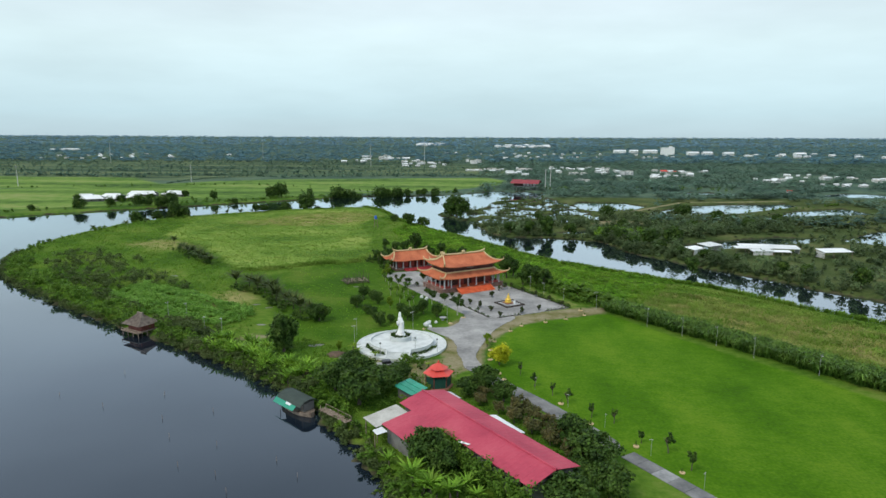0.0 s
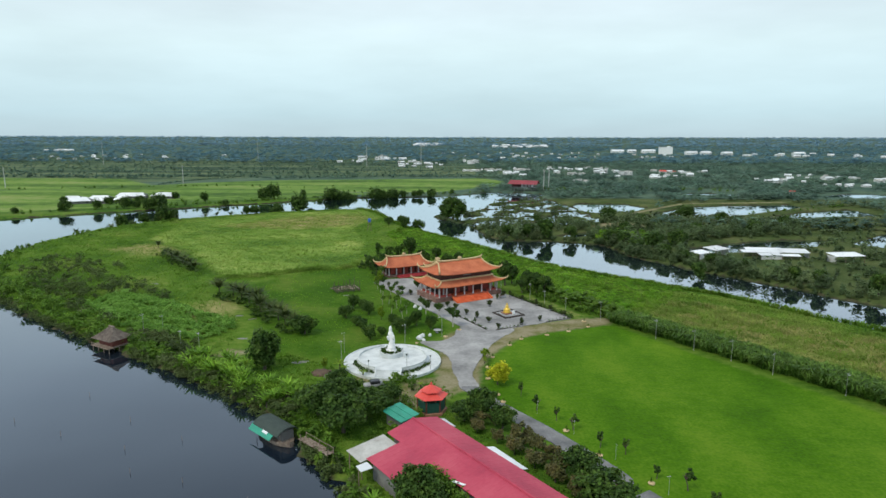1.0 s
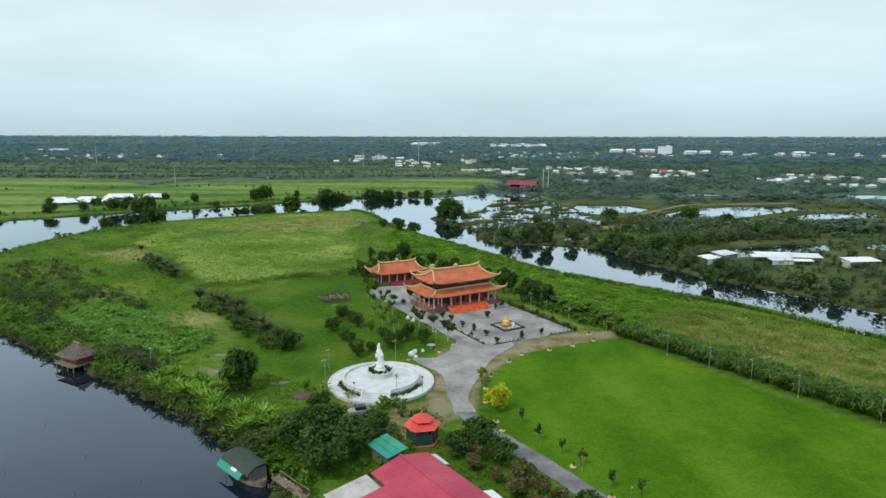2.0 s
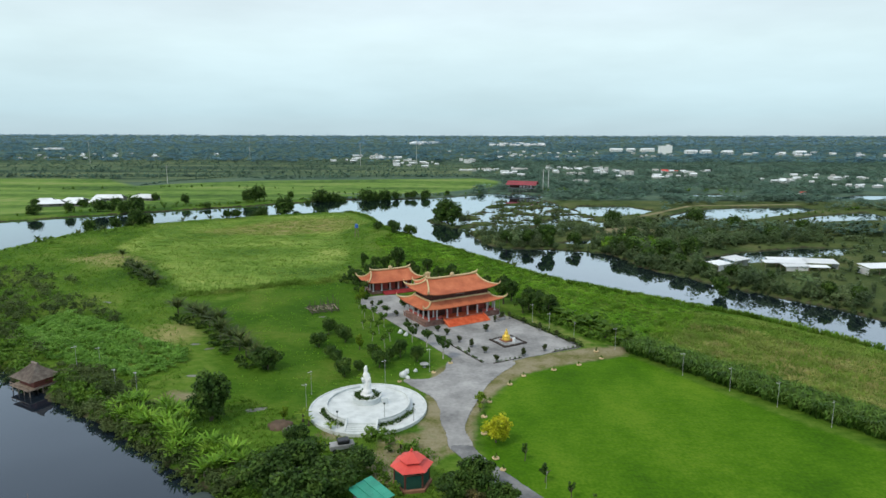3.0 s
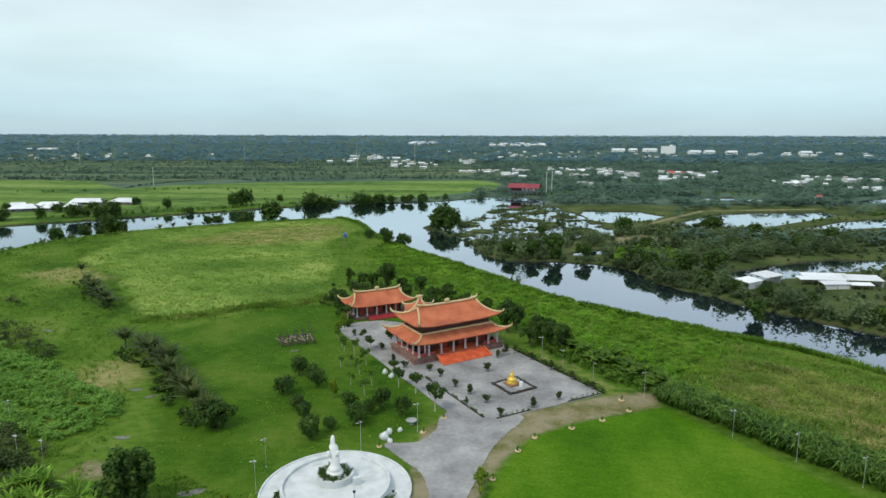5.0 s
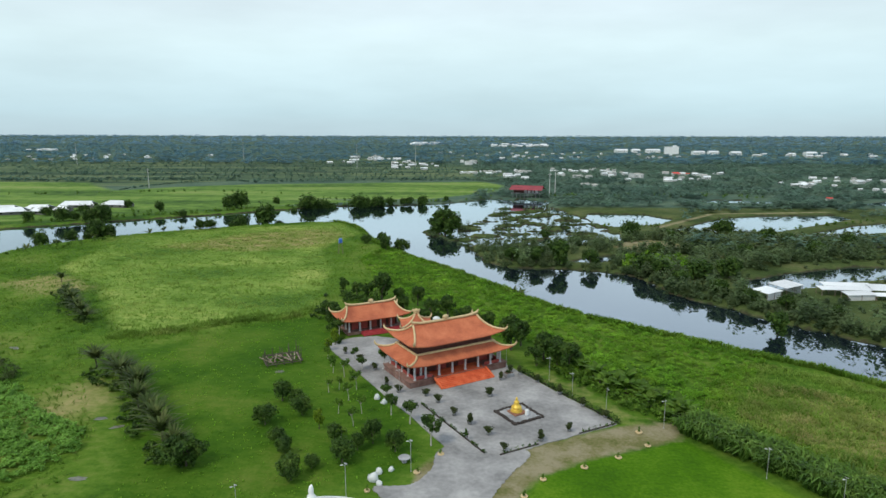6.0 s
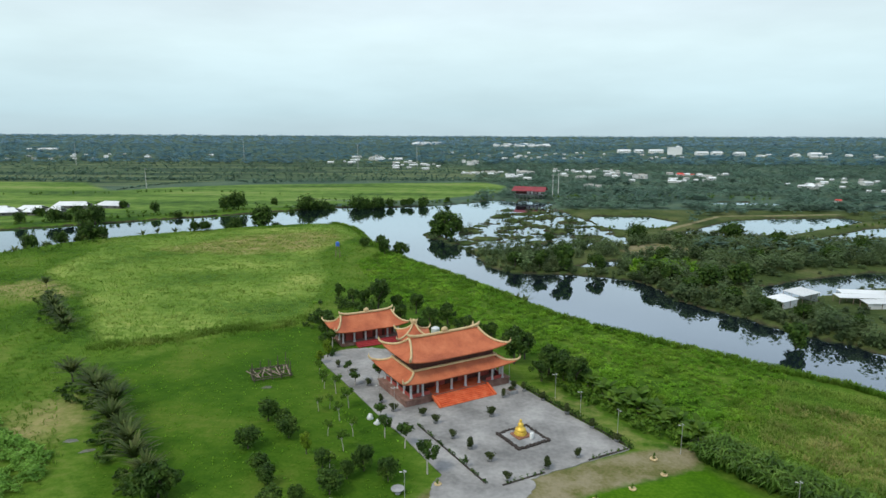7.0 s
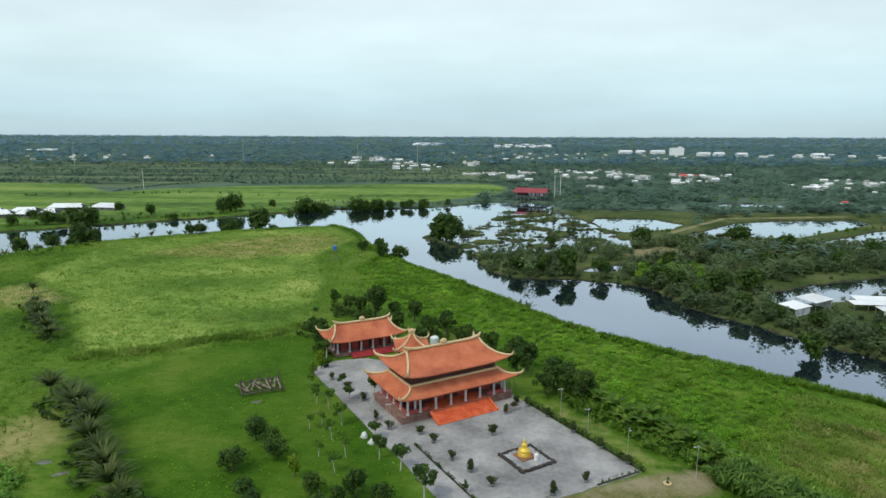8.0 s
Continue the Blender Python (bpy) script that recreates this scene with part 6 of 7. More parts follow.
c = curve_points([(35.5, 153.5), (47, 138.0), (56, 126.5), (63, 117.5), (69, 109.5), (76, 102), (92, 82)], 10)
k = rg.randint(0, len(c) - 1, 2300)
q = c[k] + (c[k + 1] - c[k]) * rg.rand(2300, 1) + np.array([0.78, 0.62]) * rg.uniform(-0.6, 5.0, (2300, 1)) + rg.normal(0, 0.2, (2300, 2))
REED = material("reed_green", [(0.136, 0.254, 0.038), (0.218, 0.348, 0.059), (0.325, 0.407, 0.100)], 0.08, 0.75, per="island", spread=0.12, trans=0.6, spec=0.1, tint=True)
blades("cane_hedge", 60, np.column_stack([q, rg.uniform(0.8, 1.15, 2300)]), 2.7, 2.0, 0.22, 12, LEAF_CANE, "dense dark cane hedge with long arching leaves", "hedge", 0.9)


def grass_area(name, seed, poly, n, h, mat, label, avoid=(), lean=1.1, width=0.16, per=3):
    rg = np.random.RandomState(seed)
    s = scatter(rg, poly, n)
    keep = water_depth(s[:, 0], s[:, 1]) < -0.2
    for a in avoid:
        keep &= inside_distance(a, s[:, 0], s[:, 1]) < 0.3
    s = s[keep]
    sc = 0.75 + 0.35 * waves(s[:, 0], s[:, 1], 12, seed) + rg.uniform(-0.15, 0.25, len(s))
    return blades(name, seed, np.column_stack([s, np.clip(sc, 0.3, 1.6)]), h, lean, width, per, mat, label, "grass")


YARD_POLY = yard
edge_line[:, 1] += np.abs(rg.normal(0, 1.6, len(edge_line)))
edge_line[:, 2] *= 0.72 + 0.3 * waves(edge_line[:, 0], edge_line[:, 1], 6, 4)
blades("field_hedge", 43, np.vstack([edge_line, edge_line + rg.normal(0, 0.9, edge_line.shape) * np.array([1, 1, 0])]), 1.45, 0.6, 0.10, 6, REED, "tall grass edge of the reed field", "grass")
peninsula = [(-160, 200), (-172, 230), (-176, 262), (-170, 292), (-150, 328), (-114, 356), (-62, 378), (-46, 360), (-26, 302), (-8, 274), (4, 250), (-6, 226), (-26, 214), (-36, 210), (-60, 192), (-70, 176), (-52, 150), (-44, 122), (-60, 126), (-84, 140), (-120, 168)]
grass_area("rough_grass", 70, peninsula, 30000, 0.55, GRASS, "rough tall grass on the point", (cass, REED_FIELD), 0.9, 0.11)
grass_area("reed_grass", 71, REED_FIELD, 20000, 0.5, REED, "pale green reed field", (), 0.8, 0.10)
grass_area("dry_grass", 72, [(-120, 300), (-80, 290), (-52, 304), (-44, 332), (-58, 356), (-94, 340)], 3200, 0.5, GRASS_DRY, "brownish dry grass", (), 0.8, 0.1)
east = [(41, 152), (52, 138), (62, 126), (72, 114), (92, 92), (112, 100), (122, 116), (100, 140), (86, 156), (72, 174), (58, 184), (46, 170), (40, 158)]
grass_area("east_grass", 73, east, 15000, 0.7, REED, "tall grass between cane hedge and river", (), 0.9, 0.12)
grass_area("east_reeds", 74, [(46, 160), (54, 144), (66, 130), (78, 116), (98, 98), (112, 106), (104, 128), (84, 148), (68, 166), (56, 174)], 8000, 0.7, GRASS_DRY, "brownish dry reeds among the grass", (), 0.8, 0.10)
shore_strip = np.vstack([SHORE[100:], SHORE_EAST])
k = rg.randint(0, len(shore_strip) - 2, 6000)
q = shore_strip[k] + (shore_strip[k + 1] - shore_strip[k]) * rg.rand(6000, 1) + np.array([-0.6, -0.75]) * rg.uniform(-0.5, 4, (6000, 1))
q = q[(q[:, 1] > 120)]
blades("bank_reeds", 75, np.column_stack([q, rg.uniform(0.7, 1.3, len(q))]), 1.2, 0.7, 0.13, 4, GRASS, "reeds fringing the river", "reeds")
grass_area("lawn_weeds", 76, LEFT_GREEN, 1500, 0.22, GRASS_LUSH, "short rough grass of the orchard", (YARD_POLY,), 0.25, 0.12)
grass_area("drive_weeds", 77, [(-10, 118), (-2, 112), (2, 100), (22, 76), (8, 62), (-6, 64), (-14, 84), (-28, 106), (-44, 122), (-36, 130), (-24, 122), (-22, 117)], 5500, 0.34, GRASS, "weeds round the house and bank", (YARD_POLY,), 0.35, 0.13)


# ---- far bank: trees, woods, houses ----
rg = np.random.RandomState(80)
hs = []


def houses(n, x0, x1, y0, y1, kinds, smin=0.7, smax=1.1):
    for _ in range(int(n * 2.1)):
        hs.append((x0 + (x1 - x0) * hr.rand(), y0 + (y1 - y0) * hr.rand(), kinds[hr.randint(len(kinds))], hr.uniform(smin, smax) * 0.66))


hr = np.random.RandomState(55)
houses(9, -195, -140, 960, 1180, [0, 1, 2, 2], 1.0, 1.5)
houses(5, -140, -105, 1060, 1160, [1, 0], 1.0, 1.5)
houses(10, -98, -26, 830, 1030, [0, 1, 4], 0.8, 1.2)
houses(2, 8, 18, 945, 960, [2], 1.2, 1.5)
houses(8, 0, 46, 745, 800, [1, 0, 4], 0.7, 1.0)
houses(3, 44, 66, 675, 725, [1, 1], 0.9, 1.3)
houses(10, 105, 185, 770, 860, [0, 1, 4], 0.7, 1.1)
houses(2, 105, 121, 597, 612, [4], 0.7, 0.9)
houses(12, -190, -80, 2300, 2700, [1], 2.0, 3.0)
houses(12, 80, 300, 2100, 2500, [1], 2.0, 3.0)
houses(2, 172, 186, 698, 705, [2], 0.9, 1.2)
houses(4, 190, 222, 645, 700, [1, 0], 0.7, 1.0)
houses(2, 225, 250, 735, 760, [3], 0.9, 1.1)
houses(5, 235, 287, 730, 770, [0, 1, 4], 0.7, 1.0)
houses(4, 286, 320, 600, 640, [0, 1], 0.7, 1.0)
houses(7, 328, 398, 640, 695, [1, 0, 4], 0.7, 1.0)
houses(4, 316, 352, 546, 570, [1, 0], 0.6, 0.9)
houses(3, 380, 412, 595, 630, [1, 4], 0.8, 1.1)
houses(1, 246, 250, 487, 490, [3], 0.8, 0.9)
houses(14, 560, 1300, 1250, 1450, [1, 0], 1.2, 1.9)
houses(10, -780, -460, 1040, 1300, [0, 1, 4], 0.8, 1.2)
houses(5, -1090, -1000, 1560, 1620, [1], 1.2, 1.8)
houses(16, -60, 420, 1150, 1500, [0, 4, 1], 0.9, 1.4)
houses(2, 50, 80, 725, 800, [4, 1], 1.0, 1.4)
houses(1, 88, 108, 730, 800, [0, 4], 1.0, 1.3)
houses(2, 106, 132, 690, 790, [0, 4, 4], 1.0, 1.5)
houses(1, 136, 158, 710, 790, [4, 0], 1.0, 1.5)
houses(2, 158, 196, 640, 780, [2, 4, 0], 1.0, 1.3)
houses(2, 176, 240, 600, 780, [0, 4], 0.9, 1.3)
houses(2, 212, 268, 640, 740, [4, 0, 4], 1.0, 1.4)
houses(1, 272, 325, 560, 630, [1, 4], 1.2, 1.6)
houses(1, 318, 365, 590, 660, [1, 4], 1.2, 1.6)
houses(2, 0, 22, 930, 1100, [2, 0], 1.0, 1.4)
HOUSE_SPOTS = [(x, y) for x, y, k, s in hs] + [(438 + 10 * k, 1445) for k in range(5)] + [(345 + 15 * k, 1540) for k in range(9)] + [(480 + 13 * k, 1412) for k in range(9)]


def wood(name, seed, spots, h, leaves, size, mat, label, up=1.7, spread=0.42, rise=0.46):
    """One joined object of far trees, each a loose cluster of leaf clumps."""
    rg = np.random.RandomState(seed)
    z0 = land_height(spots[:, 0], spots[:, 1])
    n = len(spots) * leaves
    sc = np.repeat(spots[:, 2], leaves)[:, None]
    d = rg.normal(0, 1, (n, 3))
    d /= np.linalg.norm(d, axis=1, keepdims=True)
    rad = rg.uniform(0.35, 1.05, (n, 1))
    shape = np.repeat(rg.uniform(0.65, 1.25, (len(spots), 3)), leaves, 0)
    c = d * rad * shape * sc * np.array([h * spread, h * spread, h * rise])
    c[:, 2] += (sc[:, 0] * h * 0.5)
    v, f = leaf_quads(rg, c + np.repeat(np.column_stack([spots[:, 0], spots[:, 1], z0]), leaves, 0), d, size, up, 0.7)
    v = v.reshape(-1, 4, 3)
    mid = v.mean(1, keepdims=True)
    v = (mid + (v - mid) * (0.5 + 0.5 * sc[:, :, None])).reshape(-1, 3)
    shade = np.clip(1 + 0.22 * waves(spots[:, 0], spots[:, 1], 9 * h, seed) + rg.normal(0, 0.16, len(spots)), 0.45, 1.6)
    return tagged(set_tint(raw(name, v, f, mat), shade, leaves * 4), label, "woodland", kind="stuff")


bank_tree = make_tree(20, "bank_tree", "dark broad-crowned tree on the far river bank", "tree", "far bank trees", 8.0, 4.4, 4.1, 1700, 0.55, 40, LEAF_DARK, BARK, 0.22, tight=0.46, hollow=0.15)
plant_all(bank_tree, [(-101.5, 371, 1.75), (-96, 373, 0.83), (-107, 367, 0.51), (-134, 426, 0.65), (-129, 430, 0.69), (-114, 450, 0.34), (-95.5, 424, 0.28), (-91, 437, 0.83), (-86, 440, 0.65), (-82, 442.5, 0.51), (-77, 443.5, 0.44),
                      (-62, 445, 0.69), (-57, 446, 0.65), (-50, 449, 0.69), (-43, 454, 0.43), (-35, 458, 0.34), (-31, 459, 0.39), (-22.5, 460, 0.48), (-8, 474, 0.28), (-90.5, 375, 0.31), (-36, 312, 0.28), (-109, 363, 0.41), (-119, 347, 0.34), (-115, 348.5, 0.39),
                      (-155, 325, 0.65), (-152, 329, 0.48), (-166, 306, 0.51), (-165, 314, 0.28), (-161, 317, 0.41), (-157, 322, 0.28), (-169, 411, 0.41), (-181, 374, 0.69), (-186, 372, 0.48), (-199, 371, 0.55), (-194, 373, 0.34), (-214, 367, 0.41), (-226, 356, 0.48), (-247, 344, 0.31),
                      (-150, 398, 0.28), (-207, 402, 0.41), (-250, 392, 0.34), (-222, 392, 0.41), (-196, 428, 0.39)], RG)
plant_all(bank_tree, [(74, 331, 0.95), (116, 343, 0.8), (117, 339, 0.9), (129, 324, 0.75), (134, 317, 0.7), (75, 254, 0.85), (85, 256, 0.8), (87, 297, 0.6), (72, 288, 0.65), (131, 292, 0.8), (154, 311, 0.7), (42, 319, 0.55), (39, 339, 0.6), (105, 290, 0.6), (90, 328, 0.6)], RG)
nipa = palm(8, "nipa_palm", "low nipa palm at the water's edge", "nipa palms", 0.4, 11, 2.8, 0.3, LEAF_PALM, (0.5, 1.3), 0.35)
plant_all(nipa, [(-164, 312, 1.2), (-158, 315, 1), (-154, 320, 1), (-149, 325, 0.9), (-138, 338, 1), (-133, 341, 1), (-127, 345, 0.9), (-122, 349, 0.9), (-168, 300, 1.0), (19, 233, 1.0), (17, 236, 0.8), (-170, 276, 0.9), (-152, 327, 0.8)], RG)

# wooded right bank
near_wood = np.vstack([line_spots(rg, [(58, 262), (64, 244), (74, 230), (84, 214), (95, 202), (108, 184), (128, 162), (160, 134)], 150, 2.6, 0.4, 1.1),
                       line_spots(rg, [(16, 282), (38, 276), (54, 270), (62, 258)], 50, 3.0, 0.5, 1.0),
                       np.hstack([scatter(rg, [(8, 302), (14, 285), (24, 279), (58, 271), (82, 300), (90, 330), (66, 326), (30, 318), (10, 316)], 330), rg.uniform(0.3, 0.85, (330, 1))]),
                       np.hstack([scatter(rg, [(62, 262), (82, 236), (80, 254), (94, 262), (110, 276), (150, 290), (170, 330), (150, 338), (120, 350), (98, 352), (84, 330), (70, 300)], 330), rg.uniform(0.35, 1.15, (330, 1))]),
                       np.hstack([scatter(rg, [(120, 200), (160, 150), (220, 130), (240, 200), (220, 250), (150, 256), (120, 250), (128, 222)], 240), rg.uniform(0.3, 1.0, (240, 1))])])
near_wood = on_land(near_wood, 0.3)
near_wood[:, 2] *= np.where((near_wood[:, 1] > 322) & (near_wood[:, 0] > 90), 0.5, 1.0)
hd = np.array([[88, 235, 9], [94, 240, 8], [108, 238, 9], [119, 238, 9], [134, 228, 8], [74, 310, 12], [84, 315, 10], [46, 276, 9], [51, 290, 8], [36, 284, 6], [66, 278, 9]])
for cx, cy, r in hd:
    near_wood = near_wood[np.hypot(near_wood[:, 0] - cx, near_wood[:, 1] - cy) > r * 0.85]
near_wood[:, 2] *= np.clip(rg.normal(1.0, 0.3, len(near_wood)), 0.5, 1.7)
near_wood = np.vstack([near_wood, line_spots(rg, [(98, 275), (120, 283), (150, 290)], 40, 1.5, 0.7, 1.2)])
fringe = np.vstack([line_spots(rg, [(10, 284), (20, 275.5), (40, 272.5), (55, 266.5), (61.5, 255), (63, 241), (71, 230), (82, 212.5), (93, 200.5), (105, 183.5), (126, 159.5)], 230, 0.9, 0.25, 0.65), line_spots(rg, [(-12, 343), (-3, 326), (7, 307), (13, 282)], 70, 1.2, 0.3, 0.7)])
wood("bank_fringe", 90, fringe, 3.6, 70, 0.34, LEAF_BANK, "dark bushes hanging over the water")
wood("bank_woods", 81, near_wood[::2], 5.6, 110, 0.42, LEAF_BANK, "dense dark mangrove woods on the river bank")
bright = on_land(np.hstack([scatter(rg, [(54, 270), (60, 287), (71, 292), (80, 284), (78, 270), (66, 262)], 110), rg.uniform(0.4, 1.0, (110, 1))]), 0.2)
wood("bank_bushes", 93, bright, 3.2, 90, 0.34, GRASS_LUSH, "bright green bushes among the bank woods")
wood("bank_thicket", 91, near_wood[1::2], 5.2, 110, 0.42, LEAF_BANK, "olive green thicket on the river bank")
low = on_land(np.hstack([scatter(rg, [(60, 262), (84, 216), (110, 184), (150, 146), (220, 130), (240, 260), (236, 350), (150, 340), (98, 350), (66, 330)], 1300), rg.uniform(0.4, 1.2, (1300, 1))]), 0.2)
for cx, cy, r in hd:
    low = low[np.hypot(low[:, 0] - cx, low[:, 1] - cy) > r * 0.7]
wood("bank_undergrowth", 92, low, 2.4, 34, 0.48, LEAF_BANK, "low olive scrub under the bank trees", 2.5)
swamp_sp = on_land(np.hstack([scatter(rg, SWAMP, 950), rg.uniform(0.25, 0.95, (950, 1))]), 0.1)
wood("swamp_bushes", 82, swamp_sp, 4.0, 64, 0.38, LEAF_BANK, "bushes on strips of swampy land")
coast = on_land(np.hstack([scatter(rg, [(84, 330), (100, 346), (150, 340), (185, 335), (200, 300), (170, 300), (130, 296), (96, 300)], 190), rg.uniform(0.5, 0.95, (190, 1))]), 0.5)
palm_v, palm_f = [], []
rr = random.Random(9)
for x, y, s in coast:
    z = float(land_height(np.array([x]), np.array([y]))[0])
    for k in range(9):
        frond(palm_v, palm_f, (x, y, z + 2.6 * s), 2 * math.pi * (k + rr.random()) / 9, 3.0 * s, rr.uniform(0.3, 1.3), 0.45, 0.4, 3)
tagged(raw("palm_grove", palm_v, palm_f, LEAF_PALM), "grove of nipa and coconut palms by the ponds", "woodland", kind="stuff")


def far_spots(n, y0, y1, smin, smax, left, right, power=1.0):
    y = y0 + (y1 - y0) * rg.rand(n) ** power
    x = y * (left + (right - left) * rg.rand(n))
    return np.column_stack([x, y, rg.uniform(smin, smax, n)])


def outside(s, polys, margin=4):
    keep = np.ones(len(s), bool)
    for p in polys:
        keep &= inside_distance(p, s[:, 0], s[:, 1]) < -margin
    return s[keep]


mid = np.vstack([far_spots(8200, 440, 1050, 0.45, 1.0, 0.02, 0.85), far_spots(420, 640, 1000, 0.3, 0.7, -0.85, 0.05), far_spots(900, 960, 1250, 0.4, 0.9, -0.85, 0.05), far_spots(900, 300, 520, 0.5, 1.0, 0.30, 0.80)])
mid = outside(on_land(mid, 2), PADDIES, 3)
for p in PONDS[:3] + PONDS[6:]:
    mid = mid[(inside_distance(p, mid[:, 0] * 1.0, mid[:, 1]) < -3) & (inside_distance(p, mid[:, 0] * 1.06, mid[:, 1] + 26) < 0) & (inside_distance(p, mid[:, 0] * 1.03, mid[:, 1] + 13) < 0) & (inside_distance(p, mid[:, 0] * 0.97, mid[:, 1] - 12) < 0)]
# gaps along lanes and plots
for hx, hy in HOUSE_SPOTS:
    mid = mid[~((np.abs(mid[:, 0] - hx * mid[:, 1] / hy) < 8) & (mid[:, 1] > hy - 24) & (mid[:, 1] < hy + 8))]
mid = mid[waves(mid[:, 0], mid[:, 1] * 1.4, 85, 30) > -0.6]
wood("far_woods", 83, mid, 6.4, 20, 1.25, LEAF_FAR_HAZE, "far scrub and woods between ponds and houses", 4.5, 0.66, 0.36)
far = np.vstack([far_spots(8500, 950, 2400, 0.5, 1.1, -0.85, 0.85, 1.1)])
far = outside(far, PADDIES, 3)
for hx, hy in HOUSE_SPOTS:
    far = far[~((np.abs(far[:, 0] - hx * far[:, 1] / hy) < 14) & (far[:, 1] > hy - 70) & (far[:, 1] < hy + 10))]
far = far[waves(far[:, 0], far[:, 1] * 1.6, 210, 31) > -0.7]
wood("distant_woods", 84, far, 8.5, 10, 3.2, LEAF_DISTANT_HAZE, "distant woods in broken belts", 6.0, 0.95, 0.32)
far = far_spots(4200, 2200, 4850, 0.7, 1.15, -0.85, 0.85, 0.9)
wood("horizon_woods", 85, far, 13.0, 9, 5.8, LEAF_HORIZON_HAZE, "woods towards the horizon", 5.0, 1.3, 0.28)
rows = []
for k in range(26):
    y = 660 + 17 * k + rg.uniform(-4, 4)
    x0 = -0.8 * y
    n = int(rg.uniform(90, 150))
    x = x0 + rg.rand(n) * (0.80 * y)
    x = x[np.sin(x * 0.021 + 2.1 * k) + 0.6 * np.sin(x * 0.055 + k) > -0.35]
    n = len(x)
    rows.append(np.column_stack([x, y + 0.06 * x + rg.normal(0, 1.0, n), rg.uniform(0.25, 0.6, n)]))
DIKES = [line_spots(rg, [(-420, 482), (-318, 497), (-266, 508), (-264, 557), (-252, 606), (-226, 640), (-172, 620)], 190, 1.5, 0.12, 0.3), line_spots(rg, [(-560, 640), (-420, 630), (-330, 625), (-250, 655)], 220, 5.0, 0.3, 0.8), line_spots(rg, [(-190, 622), (-100, 648), (0, 660), (60, 655)], 190, 5.0, 0.25, 0.7)]
rows += DIKES
wood("field_rows", 86, outside(np.vstack(rows), PADDIES[:2], 0), 6.0, 20, 1.0, LEAF_FAR_HAZE, "low tree rows between strip fields", 2.5)
nearrows = np.vstack([line_spots(rg, [(-420, 470), (-300, 505), (-180, 530), (-60, 470)], 60, 2.0, 0.2, 0.5), line_spots(rg, [(-262, 330), (-205, 368), (-150, 402), (-104, 436), (-60, 456), (0, 476), (24, 500)], 170, 1.6, 0.2, 0.6),
                      line_spots(rg, [(-250, 400), (-215, 396), (-170, 404)], 40, 3.0, 0.3, 0.8), line_spots(rg, [(60, 505), (100, 500), (150, 510), (210, 500)], 60, 3.0, 0.4, 0.9), line_spots(rg, [(66, 366), (90, 366), (122, 350), (170, 366), (236, 402)], 70, 0.8, 0.2, 0.5)])
wood("bank_scrub", 87, on_land(nearrows, 0.3), 5.0, 50, 0.5, LEAF_MID, "low scrub along the far bank and dikes")


# ---- houses across the river ----
def far_house(name, label, w, d, h, roof_h, wall_mat, roof_mat, group, windows=3, hip=0.0):
    t = thing(name, place(0, 0, 0), label, "house", group)
    part("wall", box(bmesh.new(), 0, 0, -0.5, w, d, h + 0.5), wall_mat, t)
    bm = bmesh.new()
    e = 0.5
    prof = [(-d / 2 - e, h - 0.15), (0, h + roof_h), (d / 2 + e, h - 0.15), (0, h + roof_h - 0.25)]
    a = [bm.verts.new((-w / 2 - e + (hip if y == 0 else 0), y, z)) for y, z in prof]
    b = [bm.verts.new((w / 2 + e - (hip if y == 0 else 0), y, z)) for y, z in prof]
    for i in range(4):
        bm.faces.new((a[i], b[i], b[(i + 1) % 4], a[(i + 1) % 4]))
    bm.faces.new(a[::-1])
    bm.faces.new(b)
    bmesh.ops.recalc_face_normals(bm, faces=bm.faces)
    part("roof", bm, roof_mat, t)
    for s in (() if hip else (-1, 1)):
        bm = bmesh.new()
        v = [bm.verts.new((s * (w / 2 - 0.02), y, z)) for y, z in ((-d / 2, h - 0.1), (d / 2, h - 0.1), (0, h + roof_h - 0.3))]
        bm.faces.new(v)
        part("gable", bm, wall_mat, t)
    for k in range(windows):
        part("window", box(bmesh.new(), -w / 2 + (k + 0.5) * w / windows, -d / 2 - 0.03, h * 0.35, 1.1, 0.12, h * 0.4), DARK, t)
    return t


protos = [far_house("village_house", "small white village house with a pale metal roof", 9, 6, 3.2, 1.6, PLASTER, TIN_WHITE, "village houses"),
          far_house("village_house", "long pale village house with a metal roof", 15, 7, 3.4, 1.8, PLASTER, TIN_WHITE, "village houses", 4),
          far_house("town_house", "tall narrow white house in the town", 6, 10, 7.5, 1.2, PLASTER, TIN_GREY, "village houses", 2),
          far_house("village_house", "village house with a faded red roof", 10, 7, 3.4, 2.0, PLASTER, TIN_RED, "village houses"),
          far_house("village_house", "village house with a grey weathered roof", 12, 7, 3.2, 1.7, PLASTER, TIN_GREY, "village houses")]
used = set()
for x, y, k, s in hs:
    m = place(x, y, rz=hr.choice([0, 0, 90, 20, -15]) + hr.uniform(-8, 8), s=s)
    if k in used:
        copy_thing(protos[k], m)
    else:
        used.add(k)
        protos[k].matrix_basis = m
block = thing("white_block", place(455, 1443, s=0.82), "large white office block standing over the town", "building")
part("wall", box(bmesh.new(), 0, 0, 0, 34, 14, 19), STATUE_WHITE, block, "plain white walls")
part("roof", box(bmesh.new(), 0, 0, 19, 37, 15, 0.6), TIN_WHITE, block)
part("roof_hut", box(bmesh.new(), 8, 0, 19.6, 8, 6, 3), STATUE_WHITE, block)
for r in range(4):
    for k in range(8):
        part("window", box(bmesh.new(), -15.7 + 4.5 * k, -7.03, 2.5 + 4.3 * r, 1.6, 0.12, 1.0), TIN_WHITE, block)
